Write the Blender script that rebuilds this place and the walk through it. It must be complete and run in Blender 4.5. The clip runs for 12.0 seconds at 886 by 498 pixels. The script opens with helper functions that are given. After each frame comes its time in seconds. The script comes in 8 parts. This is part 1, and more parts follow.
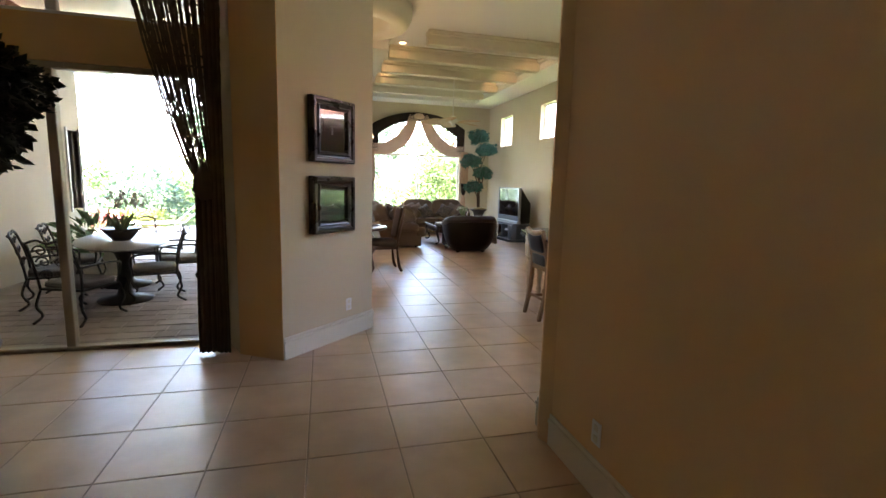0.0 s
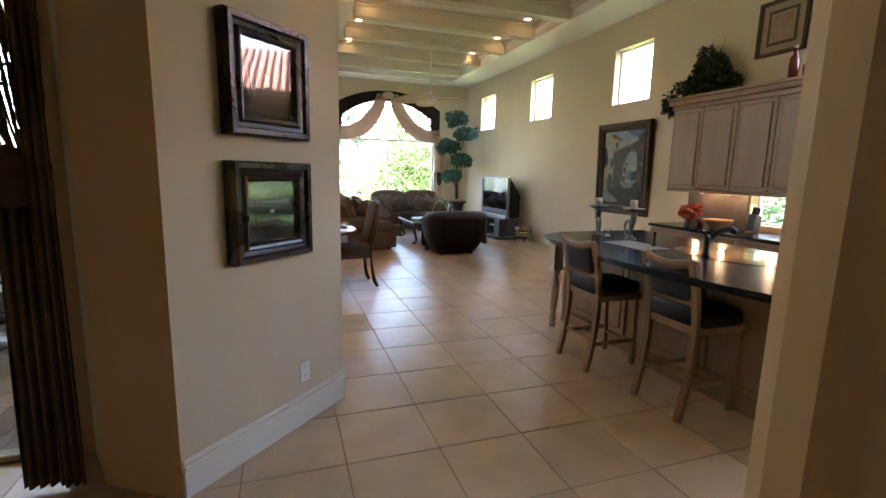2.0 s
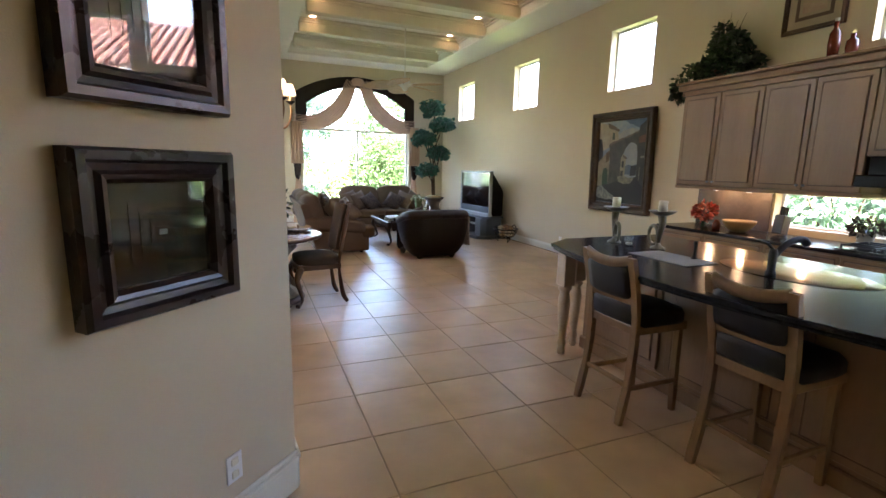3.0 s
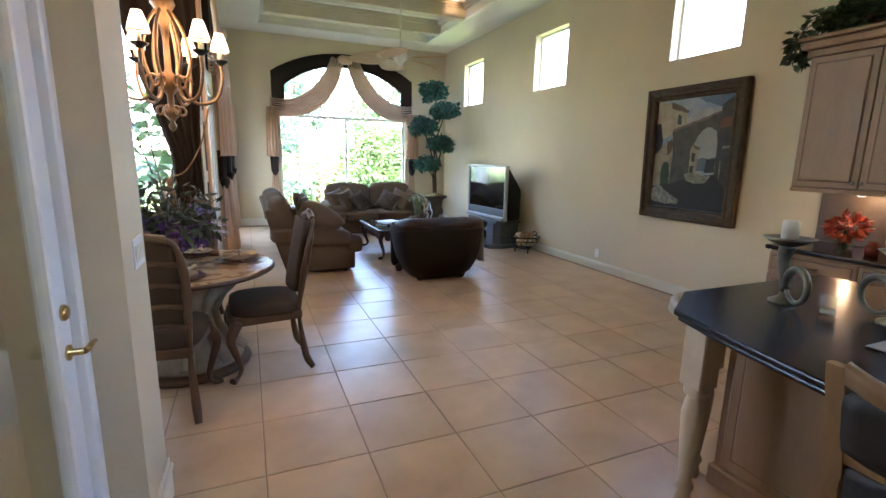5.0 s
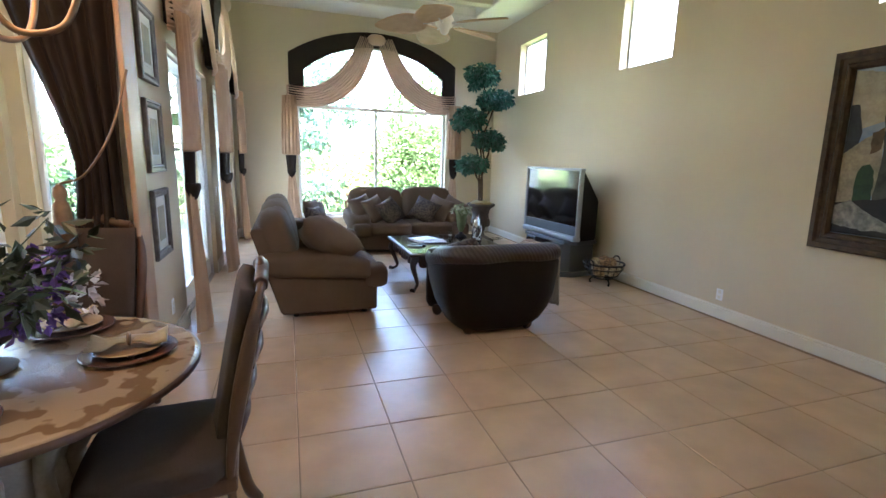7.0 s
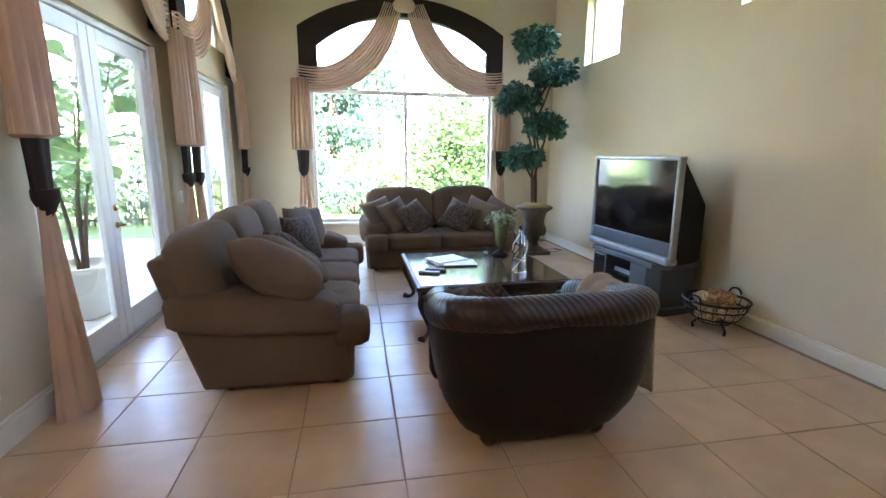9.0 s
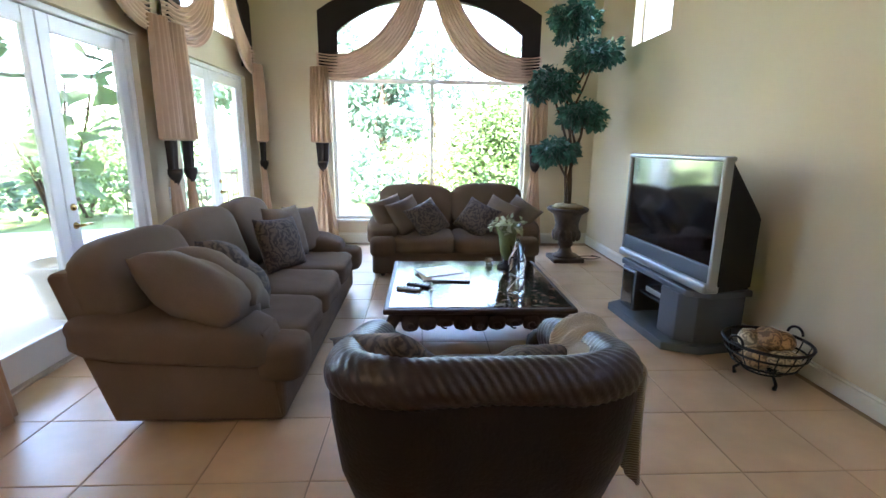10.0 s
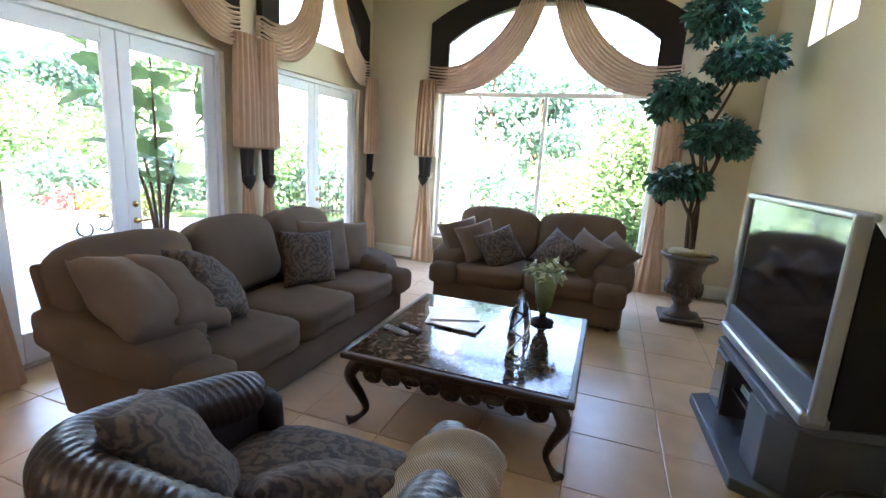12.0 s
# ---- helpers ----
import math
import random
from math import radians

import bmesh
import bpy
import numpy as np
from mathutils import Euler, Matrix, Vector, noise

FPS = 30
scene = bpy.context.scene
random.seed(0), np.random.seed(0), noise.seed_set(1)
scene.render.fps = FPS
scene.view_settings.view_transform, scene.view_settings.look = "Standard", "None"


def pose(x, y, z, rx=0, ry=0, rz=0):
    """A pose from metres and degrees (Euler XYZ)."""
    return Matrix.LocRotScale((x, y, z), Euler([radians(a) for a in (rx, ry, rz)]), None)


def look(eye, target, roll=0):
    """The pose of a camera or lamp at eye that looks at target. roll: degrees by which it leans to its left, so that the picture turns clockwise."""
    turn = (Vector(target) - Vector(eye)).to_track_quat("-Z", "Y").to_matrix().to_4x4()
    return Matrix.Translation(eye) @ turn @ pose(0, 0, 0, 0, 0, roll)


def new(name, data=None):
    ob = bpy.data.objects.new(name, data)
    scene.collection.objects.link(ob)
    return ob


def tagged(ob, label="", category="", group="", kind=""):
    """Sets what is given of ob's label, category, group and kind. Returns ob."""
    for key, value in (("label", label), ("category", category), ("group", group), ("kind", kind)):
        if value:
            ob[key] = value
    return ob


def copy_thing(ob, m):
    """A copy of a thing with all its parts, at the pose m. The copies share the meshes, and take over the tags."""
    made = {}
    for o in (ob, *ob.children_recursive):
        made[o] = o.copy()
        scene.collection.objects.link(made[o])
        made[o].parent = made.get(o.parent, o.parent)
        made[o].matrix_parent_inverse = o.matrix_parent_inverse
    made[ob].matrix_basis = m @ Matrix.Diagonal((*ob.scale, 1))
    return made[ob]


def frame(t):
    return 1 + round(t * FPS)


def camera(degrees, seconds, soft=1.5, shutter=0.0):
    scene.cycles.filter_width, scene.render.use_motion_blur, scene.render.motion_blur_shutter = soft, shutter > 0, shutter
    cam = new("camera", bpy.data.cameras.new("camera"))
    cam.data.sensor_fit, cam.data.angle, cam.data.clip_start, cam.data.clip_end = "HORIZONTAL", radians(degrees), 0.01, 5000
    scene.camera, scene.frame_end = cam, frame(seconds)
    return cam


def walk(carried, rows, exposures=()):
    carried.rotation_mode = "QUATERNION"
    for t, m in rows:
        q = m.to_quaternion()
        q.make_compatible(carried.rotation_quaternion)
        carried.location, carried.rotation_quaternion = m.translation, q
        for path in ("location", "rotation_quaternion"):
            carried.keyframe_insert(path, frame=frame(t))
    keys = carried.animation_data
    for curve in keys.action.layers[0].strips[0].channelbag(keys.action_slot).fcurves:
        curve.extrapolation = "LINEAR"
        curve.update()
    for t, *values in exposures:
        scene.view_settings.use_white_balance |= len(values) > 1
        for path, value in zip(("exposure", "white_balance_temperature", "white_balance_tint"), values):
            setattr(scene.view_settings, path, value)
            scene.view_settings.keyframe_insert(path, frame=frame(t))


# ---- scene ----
EXPOSURE = 5.12
cam = camera(87.6, 12.0)
PATH = [
    (0, (0.139, -0.225, 1.543), (0.64, 1.69, 1.262), 1.5),
    (0.5, (0.172, 0.205, 1.546), (0.681, 2.118, 1.26), 1.1),
    (1, (0.201, 0.651, 1.556), (0.741, 2.554, 1.264), 1.3),
    (1.5, (0.211, 1.103, 1.551), (0.806, 2.988, 1.244), 1.3),
    (2, (0.285, 1.554, 1.545), (0.932, 3.418, 1.219), 1.3),
    (2.5, (0.372, 2.022, 1.54), (1.088, 3.859, 1.204), 1.4),
    (4.5, (0.939, 3.754, 1.582), (1.727, 5.553, 1.204), 1.4),
    (5, (1.073, 4.213, 1.569), (1.838, 6.021, 1.188), 1.2),
    (5.5, (1.213, 4.666, 1.574), (1.946, 6.487, 1.187), 1.3),
    (6, (1.326, 5.118, 1.569), (2.034, 6.95, 1.189), 1.5),
    (6.5, (1.455, 5.571, 1.557), (2.131, 7.415, 1.181), 1.6),
    (7, (1.596, 6.053, 1.547), (2.221, 7.914, 1.167), 1.6),
    (9, (2.457, 7.661, 1.474), (2.819, 9.588, 1.079), 0.3),
    (9.5, (2.761, 7.954, 1.507), (3.014, 9.893, 1.084), 0.6),
    (10, (3.168, 8.181, 1.536), (3.254, 10.13, 1.098), 0.6),
    (10.5, (3.468, 8.435, 1.552), (3.402, 10.383, 1.105), 1.6),
    (11, (3.776, 8.624, 1.592), (3.53, 10.558, 1.144), 2.6),
    (11.5, (4.035, 8.801, 1.629), (3.595, 10.702, 1.189), 3.1),
    (12, (4.245, 8.939, 1.616), (3.603, 10.789, 1.213), 3.4),
]
walk(cam, [(t, look(eye, target, roll)) for t, eye, target, roll in PATH], [(0.0, EXPOSURE, 7250, 25), (2.5, EXPOSURE - 0.06, 6800, 24), (4.5, EXPOSURE + 0.06, 6350, 22), (7.0, EXPOSURE + 0.12, 6250, 22), (9.5, EXPOSURE + 0.12, 6400, 23), (12.0, EXPOSURE + 0.06, 6550, 23)])

# ---- light ----
world = bpy.data.worlds.new("world")
scene.world = world
world.use_nodes = True
wn = world.node_tree.nodes
sky = wn.new("ShaderNodeTexSky")
sky.sky_type, sky.sun_disc = "NISHITA", False
sky.sun_elevation, sky.sun_rotation = radians(58), radians(180)
wn["Background"].inputs["Strength"].default_value = 0.15
world.node_tree.links.new(sky.outputs["Color"], wn["Background"].inputs["Color"])


def lamp(name, kind, m, energy, colour, size=0.1):
    d = bpy.data.lights.new(name, kind)
    d.energy, d.color = energy, colour
    if kind == "SUN":
        d.angle = radians(0.6)
    elif kind == "AREA":
        d.size = size
    else:
        d.shadow_soft_size = size
    ob = new(name, d)
    ob.matrix_world = m
    return ob


lamp("sun", "SUN", look((0, -8, 14), (1.5, 2, 0)), 4.6, (1.0, 0.95, 0.87))

# ---- materials ----
def mat(name, a, b=None, rough=0.6, metal=0.0, scale=6.0, fine=60.0, bump=0.1, coat=0.0, spec=0.5, island=0.0, rnd=0.0, stretch=(1, 1, 1), sheen=0.0, place=False):
    """A surface of two colours mixed by coarse and fine noise, with fine relief."""
    m = bpy.data.materials.new(name)
    m.use_nodes = True
    t = m.node_tree
    n, l = t.nodes, t.links
    p = n["Principled BSDF"]
    b = b or tuple(c * 0.82 for c in a)
    co = n.new("ShaderNodeTexCoord")
    mp = n.new("ShaderNodeMapping")
    mp.inputs["Scale"].default_value = stretch
    src = n.new("ShaderNodeNewGeometry").outputs["Position"] if place else co.outputs["Object"]
    l.new(src, mp.inputs["Vector"])
    n1 = n.new("ShaderNodeTexNoise")
    n1.inputs["Scale"].default_value, n1.inputs["Detail"].default_value = scale, 5
    n2 = n.new("ShaderNodeTexNoise")
    n2.inputs["Scale"].default_value, n2.inputs["Detail"].default_value = fine, 3
    l.new(mp.outputs["Vector"], n1.inputs["Vector"])
    l.new(mp.outputs["Vector"], n2.inputs["Vector"])
    add = n.new("ShaderNodeMath")
    add.operation = "MULTIPLY_ADD"
    add.inputs[1].default_value = 0.35
    l.new(n2.outputs["Fac"], add.inputs[0])
    l.new(n1.outputs["Fac"], add.inputs[2])
    ramp = n.new("ShaderNodeValToRGB")
    ramp.color_ramp.elements[0].position, ramp.color_ramp.elements[1].position = 0.42, 0.92
    ramp.color_ramp.elements[0].color, ramp.color_ramp.elements[1].color = (*b, 1), (*a, 1)
    l.new(add.outputs[0], ramp.inputs["Fac"])
    out = ramp.outputs["Color"]
    if rnd or island:
        hs = n.new("ShaderNodeHueSaturation")
        src = n.new("ShaderNodeNewGeometry").outputs["Random Per Island"] if island else n.new("ShaderNodeObjectInfo").outputs["Random"]
        k = island or rnd
        r = n.new("ShaderNodeMapRange")
        r.inputs["To Min"].default_value, r.inputs["To Max"].default_value = 1 - k, 1 + k
        l.new(src, r.inputs["Value"])
        l.new(r.outputs["Result"], hs.inputs["Value"])
        l.new(out, hs.inputs["Color"])
        out = hs.outputs["Color"]
    l.new(out, p.inputs["Base Color"])
    rr = n.new("ShaderNodeMapRange")
    rr.inputs["To Min"].default_value, rr.inputs["To Max"].default_value = max(0.02, rough - 0.08), min(1, rough + 0.08)
    l.new(n1.outputs["Fac"], rr.inputs["Value"])
    l.new(rr.outputs["Result"], p.inputs["Roughness"])
    p.inputs["Metallic"].default_value = metal
    p.inputs["Specular IOR Level"].default_value = spec
    p.inputs["Coat Weight"].default_value = coat
    p.inputs["Coat Roughness"].default_value = 0.08
    p.inputs["Sheen Weight"].default_value = sheen
    if bump:
        bp = n.new("ShaderNodeBump")
        bp.inputs["Strength"].default_value, bp.inputs["Distance"].default_value = bump, 0.01
        l.new(n2.outputs["Fac"], bp.inputs["Height"])
        l.new(bp.outputs["Normal"], p.inputs["Normal"])
    return m


def tuned(m, **inputs):
    for k, v in inputs.items():
        m.node_tree.nodes["Principled BSDF"].inputs[k.replace("_", " ")].default_value = v
    return m


def glow(name, colour, strength):
    m = bpy.data.materials.new(name)
    m.use_nodes = True
    p = m.node_tree.nodes["Principled BSDF"]
    p.inputs["Base Color"].default_value = (*colour, 1)
    p.inputs["Emission Color"].default_value = (*colour, 1)
    p.inputs["Emission Strength"].default_value = strength
    return m


def clear_glass(name, tint=(1, 1, 1), rough=0.0):
    """A thin pane: it lets nearly all through and mirrors a little."""
    m = bpy.data.materials.new(name)
    m.use_nodes = True
    t = m.node_tree
    n, l = t.nodes, t.links
    n.remove(n["Principled BSDF"])
    tr, gl, mix, fr = n.new("ShaderNodeBsdfTransparent"), n.new("ShaderNodeBsdfGlossy"), n.new("ShaderNodeMixShader"), n.new("ShaderNodeLayerWeight")
    sc = n.new("ShaderNodeMath")
    sc.operation, sc.inputs[1].default_value, sc.inputs[2].default_value = "MULTIPLY_ADD", 0.3, 0.04
    tr.inputs["Color"].default_value = (*tint, 1)
    gl.inputs["Roughness"].default_value = rough
    fr.inputs["Blend"].default_value = 0.25
    l.new(fr.outputs["Facing"], sc.inputs[0])
    l.new(sc.outputs[0], mix.inputs[0])
    l.new(tr.outputs[0], mix.inputs[1])
    l.new(gl.outputs[0], mix.inputs[2])
    l.new(mix.outputs[0], n["Material Output"].inputs["Surface"])
    return m


WALL = mat("wall_paint", (0.62, 0.52, 0.36), (0.58, 0.485, 0.335), rough=0.75, scale=1.5, fine=180, bump=0.12)
# warmer copy of the wall paint, with the foyer's warm light put into the colour
FOYER = mat("wall_paint_warm_light", (0.76, 0.50, 0.265), (0.72, 0.47, 0.245), rough=0.75, scale=1.5, fine=180, bump=0.12)
DRAPE = mat("brown_drape_cloth", (0.15, 0.092, 0.045), (0.085, 0.052, 0.026), rough=0.75, scale=9, fine=90, bump=0.3)
CEIL = mat("ceiling_paint", (0.80, 0.76, 0.66), (0.77, 0.73, 0.63), rough=0.85, scale=1.2, fine=150, bump=0.08)
BEAM = mat("beam_paint", (0.60, 0.53, 0.38), (0.57, 0.50, 0.36), rough=0.6, scale=2, fine=90, bump=0.04)
TRIM = mat("trim_paint", (0.74, 0.70, 0.60), (0.70, 0.66, 0.56), rough=0.4, scale=2, fine=90, bump=0.03)
FRAME = mat("white_frame_paint", (0.80, 0.80, 0.80), (0.76, 0.76, 0.76), rough=0.35, scale=2, fine=90, bump=0.02)
TILE = mat("floor_tile_glaze", (0.61, 0.415, 0.265), (0.575, 0.385, 0.243), rough=0.25, scale=2.2, fine=26, bump=0.0, rnd=0.07, spec=0.85, place=True)
tn = TILE.node_tree
tp = tn.nodes["Principled BSDF"]
th = next(nd for nd in tn.nodes if nd.type == "HUE_SAT")
cloud, shade = tn.nodes.new("ShaderNodeTexNoise"), tn.nodes.new("ShaderNodeValToRGB")
cloud.inputs["Scale"].default_value, cloud.inputs["Detail"].default_value = 3.2, 6
shade.color_ramp.elements[0].position, shade.color_ramp.elements[1].position = 0.30, 0.70
shade.color_ramp.elements[0].color, shade.color_ramp.elements[1].color = (0.51, 0.335, 0.200, 1), (0.645, 0.445, 0.285, 1)
tn.links.new(tn.nodes.new("ShaderNodeNewGeometry").outputs["Position"], cloud.inputs["Vector"])
tn.links.new(cloud.outputs["Fac"], shade.inputs["Fac"])
tn.links.new(shade.outputs["Color"], th.inputs["Color"])
tn.links.remove(tp.inputs["Roughness"].links[0])
tp.inputs["Roughness"].default_value = 0.32
GROUT = mat("grout", (0.34, 0.245, 0.165), (0.27, 0.19, 0.13), rough=0.9, scale=8, fine=120)
PAVER = mat("paver_stone", (0.34, 0.27, 0.24), (0.24, 0.19, 0.17), rough=0.85, scale=5, fine=70, bump=0.25, rnd=0.25, place=True)
SAND = mat("joint_sand", (0.28, 0.23, 0.19), rough=0.95, scale=9, fine=150)
DARKBAND = mat("brown_suede", (0.026, 0.016, 0.011), (0.017, 0.011, 0.008), rough=0.85, scale=5, fine=140, bump=0.2, spec=0.25)
SILK = mat("gold_tan_silk", (0.53, 0.33, 0.20), (0.43, 0.26, 0.155), rough=0.45, scale=4, fine=110, bump=0.08)
SOFA = mat("taupe_microfibre", (0.138, 0.089, 0.055), (0.100, 0.064, 0.039), rough=0.95, scale=3, fine=170, bump=0.22, spec=0.25)
LEATHER = mat("dark_brown_leather", (0.013, 0.007, 0.005), (0.008, 0.005, 0.004), rough=0.5, scale=4, fine=60, bump=0.25, spec=0.22)
PLAITED = mat("plaited_leather", (0.034, 0.018, 0.014), (0.018, 0.010, 0.008), rough=0.36, scale=9, fine=70, bump=0.2, spec=0.45)
DARKWOOD = mat("dark_carved_wood", (0.045, 0.024, 0.014), (0.02, 0.011, 0.007), rough=0.4, scale=9, fine=70, bump=0.2, stretch=(1, 1, 0.3))
CHAIRWOOD = mat("walnut_wood", (0.115, 0.054, 0.024), (0.060, 0.028, 0.013), rough=0.38, scale=8, fine=60, bump=0.1, stretch=(1, 1, 0.25))
STOOLWOOD = mat("honey_wood", (0.30, 0.17, 0.075), (0.19, 0.10, 0.042), rough=0.4, scale=8, fine=60, bump=0.08, stretch=(1, 1, 0.25))
CABWOOD = mat("glazed_maple", (0.315, 0.185, 0.100), (0.235, 0.135, 0.070), rough=0.42, scale=5, fine=50, bump=0.05, stretch=(1, 1, 0.2))
CABGLAZE = mat("umber_glaze", (0.13, 0.065, 0.035), rough=0.5, scale=9, fine=60)
LEGPAINT = mat("cream_glazed_wood", (0.60, 0.48, 0.36), (0.50, 0.38, 0.27), rough=0.45, scale=6, fine=50, bump=0.04)
GRANITE = mat("black_granite", (0.022, 0.023, 0.027), (0.009, 0.009, 0.011), rough=0.2, scale=40, fine=160, bump=0.0, spec=0.25)
BLACK = mat("black_plastic", (0.014, 0.014, 0.015), (0.008, 0.008, 0.009), rough=0.5, scale=6, fine=120, bump=0.05, spec=0.2)
BLACKVINYL = mat("black_vinyl", (0.012, 0.011, 0.011), (0.007, 0.007, 0.007), rough=0.5, scale=5, fine=90, bump=0.15)
SILVER = mat("silver_plastic", (0.34, 0.35, 0.36), (0.30, 0.31, 0.32), rough=0.35, metal=0.5, scale=3, fine=90, bump=0.02)
GREYBLUE = mat("slate_grey_plastic", (0.075, 0.088, 0.105), (0.062, 0.072, 0.088), rough=0.45, scale=3, fine=120, bump=0.03)
SCREEN = mat("dark_screen", (0.006, 0.006, 0.008), (0.005, 0.005, 0.006), rough=0.04, scale=2, fine=20, bump=0.0, spec=1.0, coat=1.0)
IRON = mat("black_iron", (0.018, 0.017, 0.016), (0.01, 0.01, 0.01), rough=0.5, metal=0.4, scale=9, fine=80, bump=0.2)
BRASS = mat("polished_brass", (0.62, 0.44, 0.18), (0.55, 0.38, 0.15), rough=0.22, metal=1.0, scale=9, fine=80, bump=0.0)
GOLD = mat("antique_gold_metal", (0.27, 0.16, 0.075), (0.15, 0.085, 0.04), rough=0.45, metal=0.35, scale=12, fine=60, bump=0.15)
STONE = mat("aged_urn_stone", (0.125, 0.090, 0.062), (0.052, 0.038, 0.028), rough=0.75, scale=9, fine=55, bump=0.3)
PALE = mat("pale_cast_stone", (0.66, 0.61, 0.52), (0.58, 0.53, 0.44), rough=0.8, scale=8, fine=70, bump=0.2)
BARK = mat("bark", (0.11, 0.065, 0.035), (0.055, 0.032, 0.018), rough=0.85, scale=14, fine=60, bump=0.4, stretch=(1, 1, 0.3))
SILKLEAF = mat("silk_tree_leaf", (0.045, 0.165, 0.115), (0.022, 0.09, 0.065), rough=0.33, scale=3, fine=30, bump=0.05, island=0.5)
IVY = mat("ivy_leaf", (0.05, 0.085, 0.028), (0.022, 0.045, 0.014), rough=0.5, scale=3, fine=30, island=0.5)
LEAFA = mat("garden_leaf_mid", (0.12, 0.20, 0.075), (0.075, 0.14, 0.05), rough=0.5, scale=3, fine=30, island=0.5)
LEAFB = mat("garden_leaf_yellow_green", (0.20, 0.23, 0.06), (0.12, 0.17, 0.045), rough=0.5, scale=3, fine=30, island=0.5)
LEAFC = mat("garden_leaf_blue_green", (0.12, 0.20, 0.14), (0.08, 0.14, 0.10), rough=0.5, scale=3, fine=30, island=0.5)
BLOOM = mat("red_bloom", (0.45, 0.10, 0.10), (0.35, 0.06, 0.07), rough=0.5, island=0.4)
BIGLEAF = mat("broad_leaf", (0.20, 0.33, 0.15), (0.13, 0.24, 0.10), rough=0.4, scale=3, fine=30, island=0.4)
GRASS = mat("lawn", (0.13, 0.19, 0.06), (0.09, 0.14, 0.045), rough=0.9, scale=0.8, fine=40, bump=0.4)
STUCCO = mat("cream_stucco", (0.66, 0.58, 0.47), (0.60, 0.52, 0.41), rough=0.9, scale=3, fine=120, bump=0.3)
ROOFTILE = mat("clay_roof_tile", (0.34, 0.15, 0.10), (0.24, 0.10, 0.07), rough=0.8, scale=6, fine=50, bump=0.2, rnd=0.15, island=0.15)
CONCRETE = mat("patio_concrete", (0.52, 0.48, 0.43), (0.46, 0.42, 0.37), rough=0.9, scale=2, fine=70, bump=0.15)
PANE = clear_glass("window_glass", (0.96, 0.98, 0.97))


def see_through(m, share, clear=0.0):
    """Cloth that passes some light: part translucent, part open weave."""
    t = m.node_tree
    n, l = t.nodes, t.links
    p = n["Principled BSDF"]
    col = p.inputs["Base Color"].links[0].from_socket
    tl, mx = n.new("ShaderNodeBsdfTranslucent"), n.new("ShaderNodeMixShader")
    mx.inputs[0].default_value = share
    l.new(col, tl.inputs["Color"])
    l.new(p.outputs[0], mx.inputs[1])
    l.new(tl.outputs[0], mx.inputs[2])
    out = mx
    if clear:
        tr, m2 = n.new("ShaderNodeBsdfTransparent"), n.new("ShaderNodeMixShader")
        m2.inputs[0].default_value = clear
        l.new(mx.outputs[0], m2.inputs[1])
        l.new(tr.outputs[0], m2.inputs[2])
        out = m2
    l.new(out.outputs[0], n["Material Output"].inputs["Surface"])
    return m


SHEER = see_through(mat("cream_sheer_silk", (0.66, 0.47, 0.34), (0.56, 0.38, 0.265), rough=0.5, scale=4, fine=110, bump=0.06), 0.05)
see_through(SILK, 0.12)
MESHCLOTH = see_through(mat("brown_open_weave_cloth", (0.15, 0.098, 0.052), (0.08, 0.052, 0.028), rough=0.6, scale=14, fine=120, bump=0.3), 0.12)
for lf in (LEAFA, LEAFB, LEAFC, BIGLEAF):
    see_through(lf, 0.35)


def patterned(name, dark, light, scale, rough, thresholds=(0.45, 0.55), kind="swirl", bump=0.15):
    """Two-tone woven or veined pattern."""
    m = mat(name, light, dark, rough=rough, scale=4, fine=120, bump=bump)
    t = m.node_tree
    n, l = t.nodes, t.links
    co = n.new("ShaderNodeTexCoord")
    if kind == "swirl":
        w = n.new("ShaderNodeTexWave")
        w.wave_type, w.rings_direction = "RINGS", "SPHERICAL"
        w.inputs["Scale"].default_value, w.inputs["Distortion"].default_value, w.inputs["Detail"].default_value, w.inputs["Detail Scale"].default_value = scale, 12, 3, 2.0
        fac = w.outputs["Fac"]
    elif kind == "vein":
        w = n.new("ShaderNodeTexNoise")
        w.inputs["Scale"].default_value, w.inputs["Detail"].default_value, w.inputs["Distortion"].default_value = scale, 9, 1.6
        fac = w.outputs["Fac"]
    else:
        w = n.new("ShaderNodeTexWave")
        w.bands_direction = "DIAGONAL"
        w.inputs["Scale"].default_value, w.inputs["Distortion"].default_value = scale, 1.0
        fac = w.outputs["Fac"]
    l.new(co.outputs["Object"], w.inputs["Vector"])
    r = n.new("ShaderNodeValToRGB")
    r.color_ramp.elements[0].position, r.color_ramp.elements[1].position = thresholds
    r.color_ramp.elements[0].color, r.color_ramp.elements[1].color = (*dark, 1), (*light, 1)
    l.new(fac, r.inputs["Fac"])
    l.new(r.outputs["Color"], n["Principled BSDF"].inputs["Base Color"])
    if kind == "weave":
        b = n.new("ShaderNodeBump")
        b.inputs["Strength"].default_value, b.inputs["Distance"].default_value = 0.7, 0.006
        l.new(fac, b.inputs["Height"])
        l.new(b.outputs["Normal"], n["Principled BSDF"].inputs["Normal"])
    return m


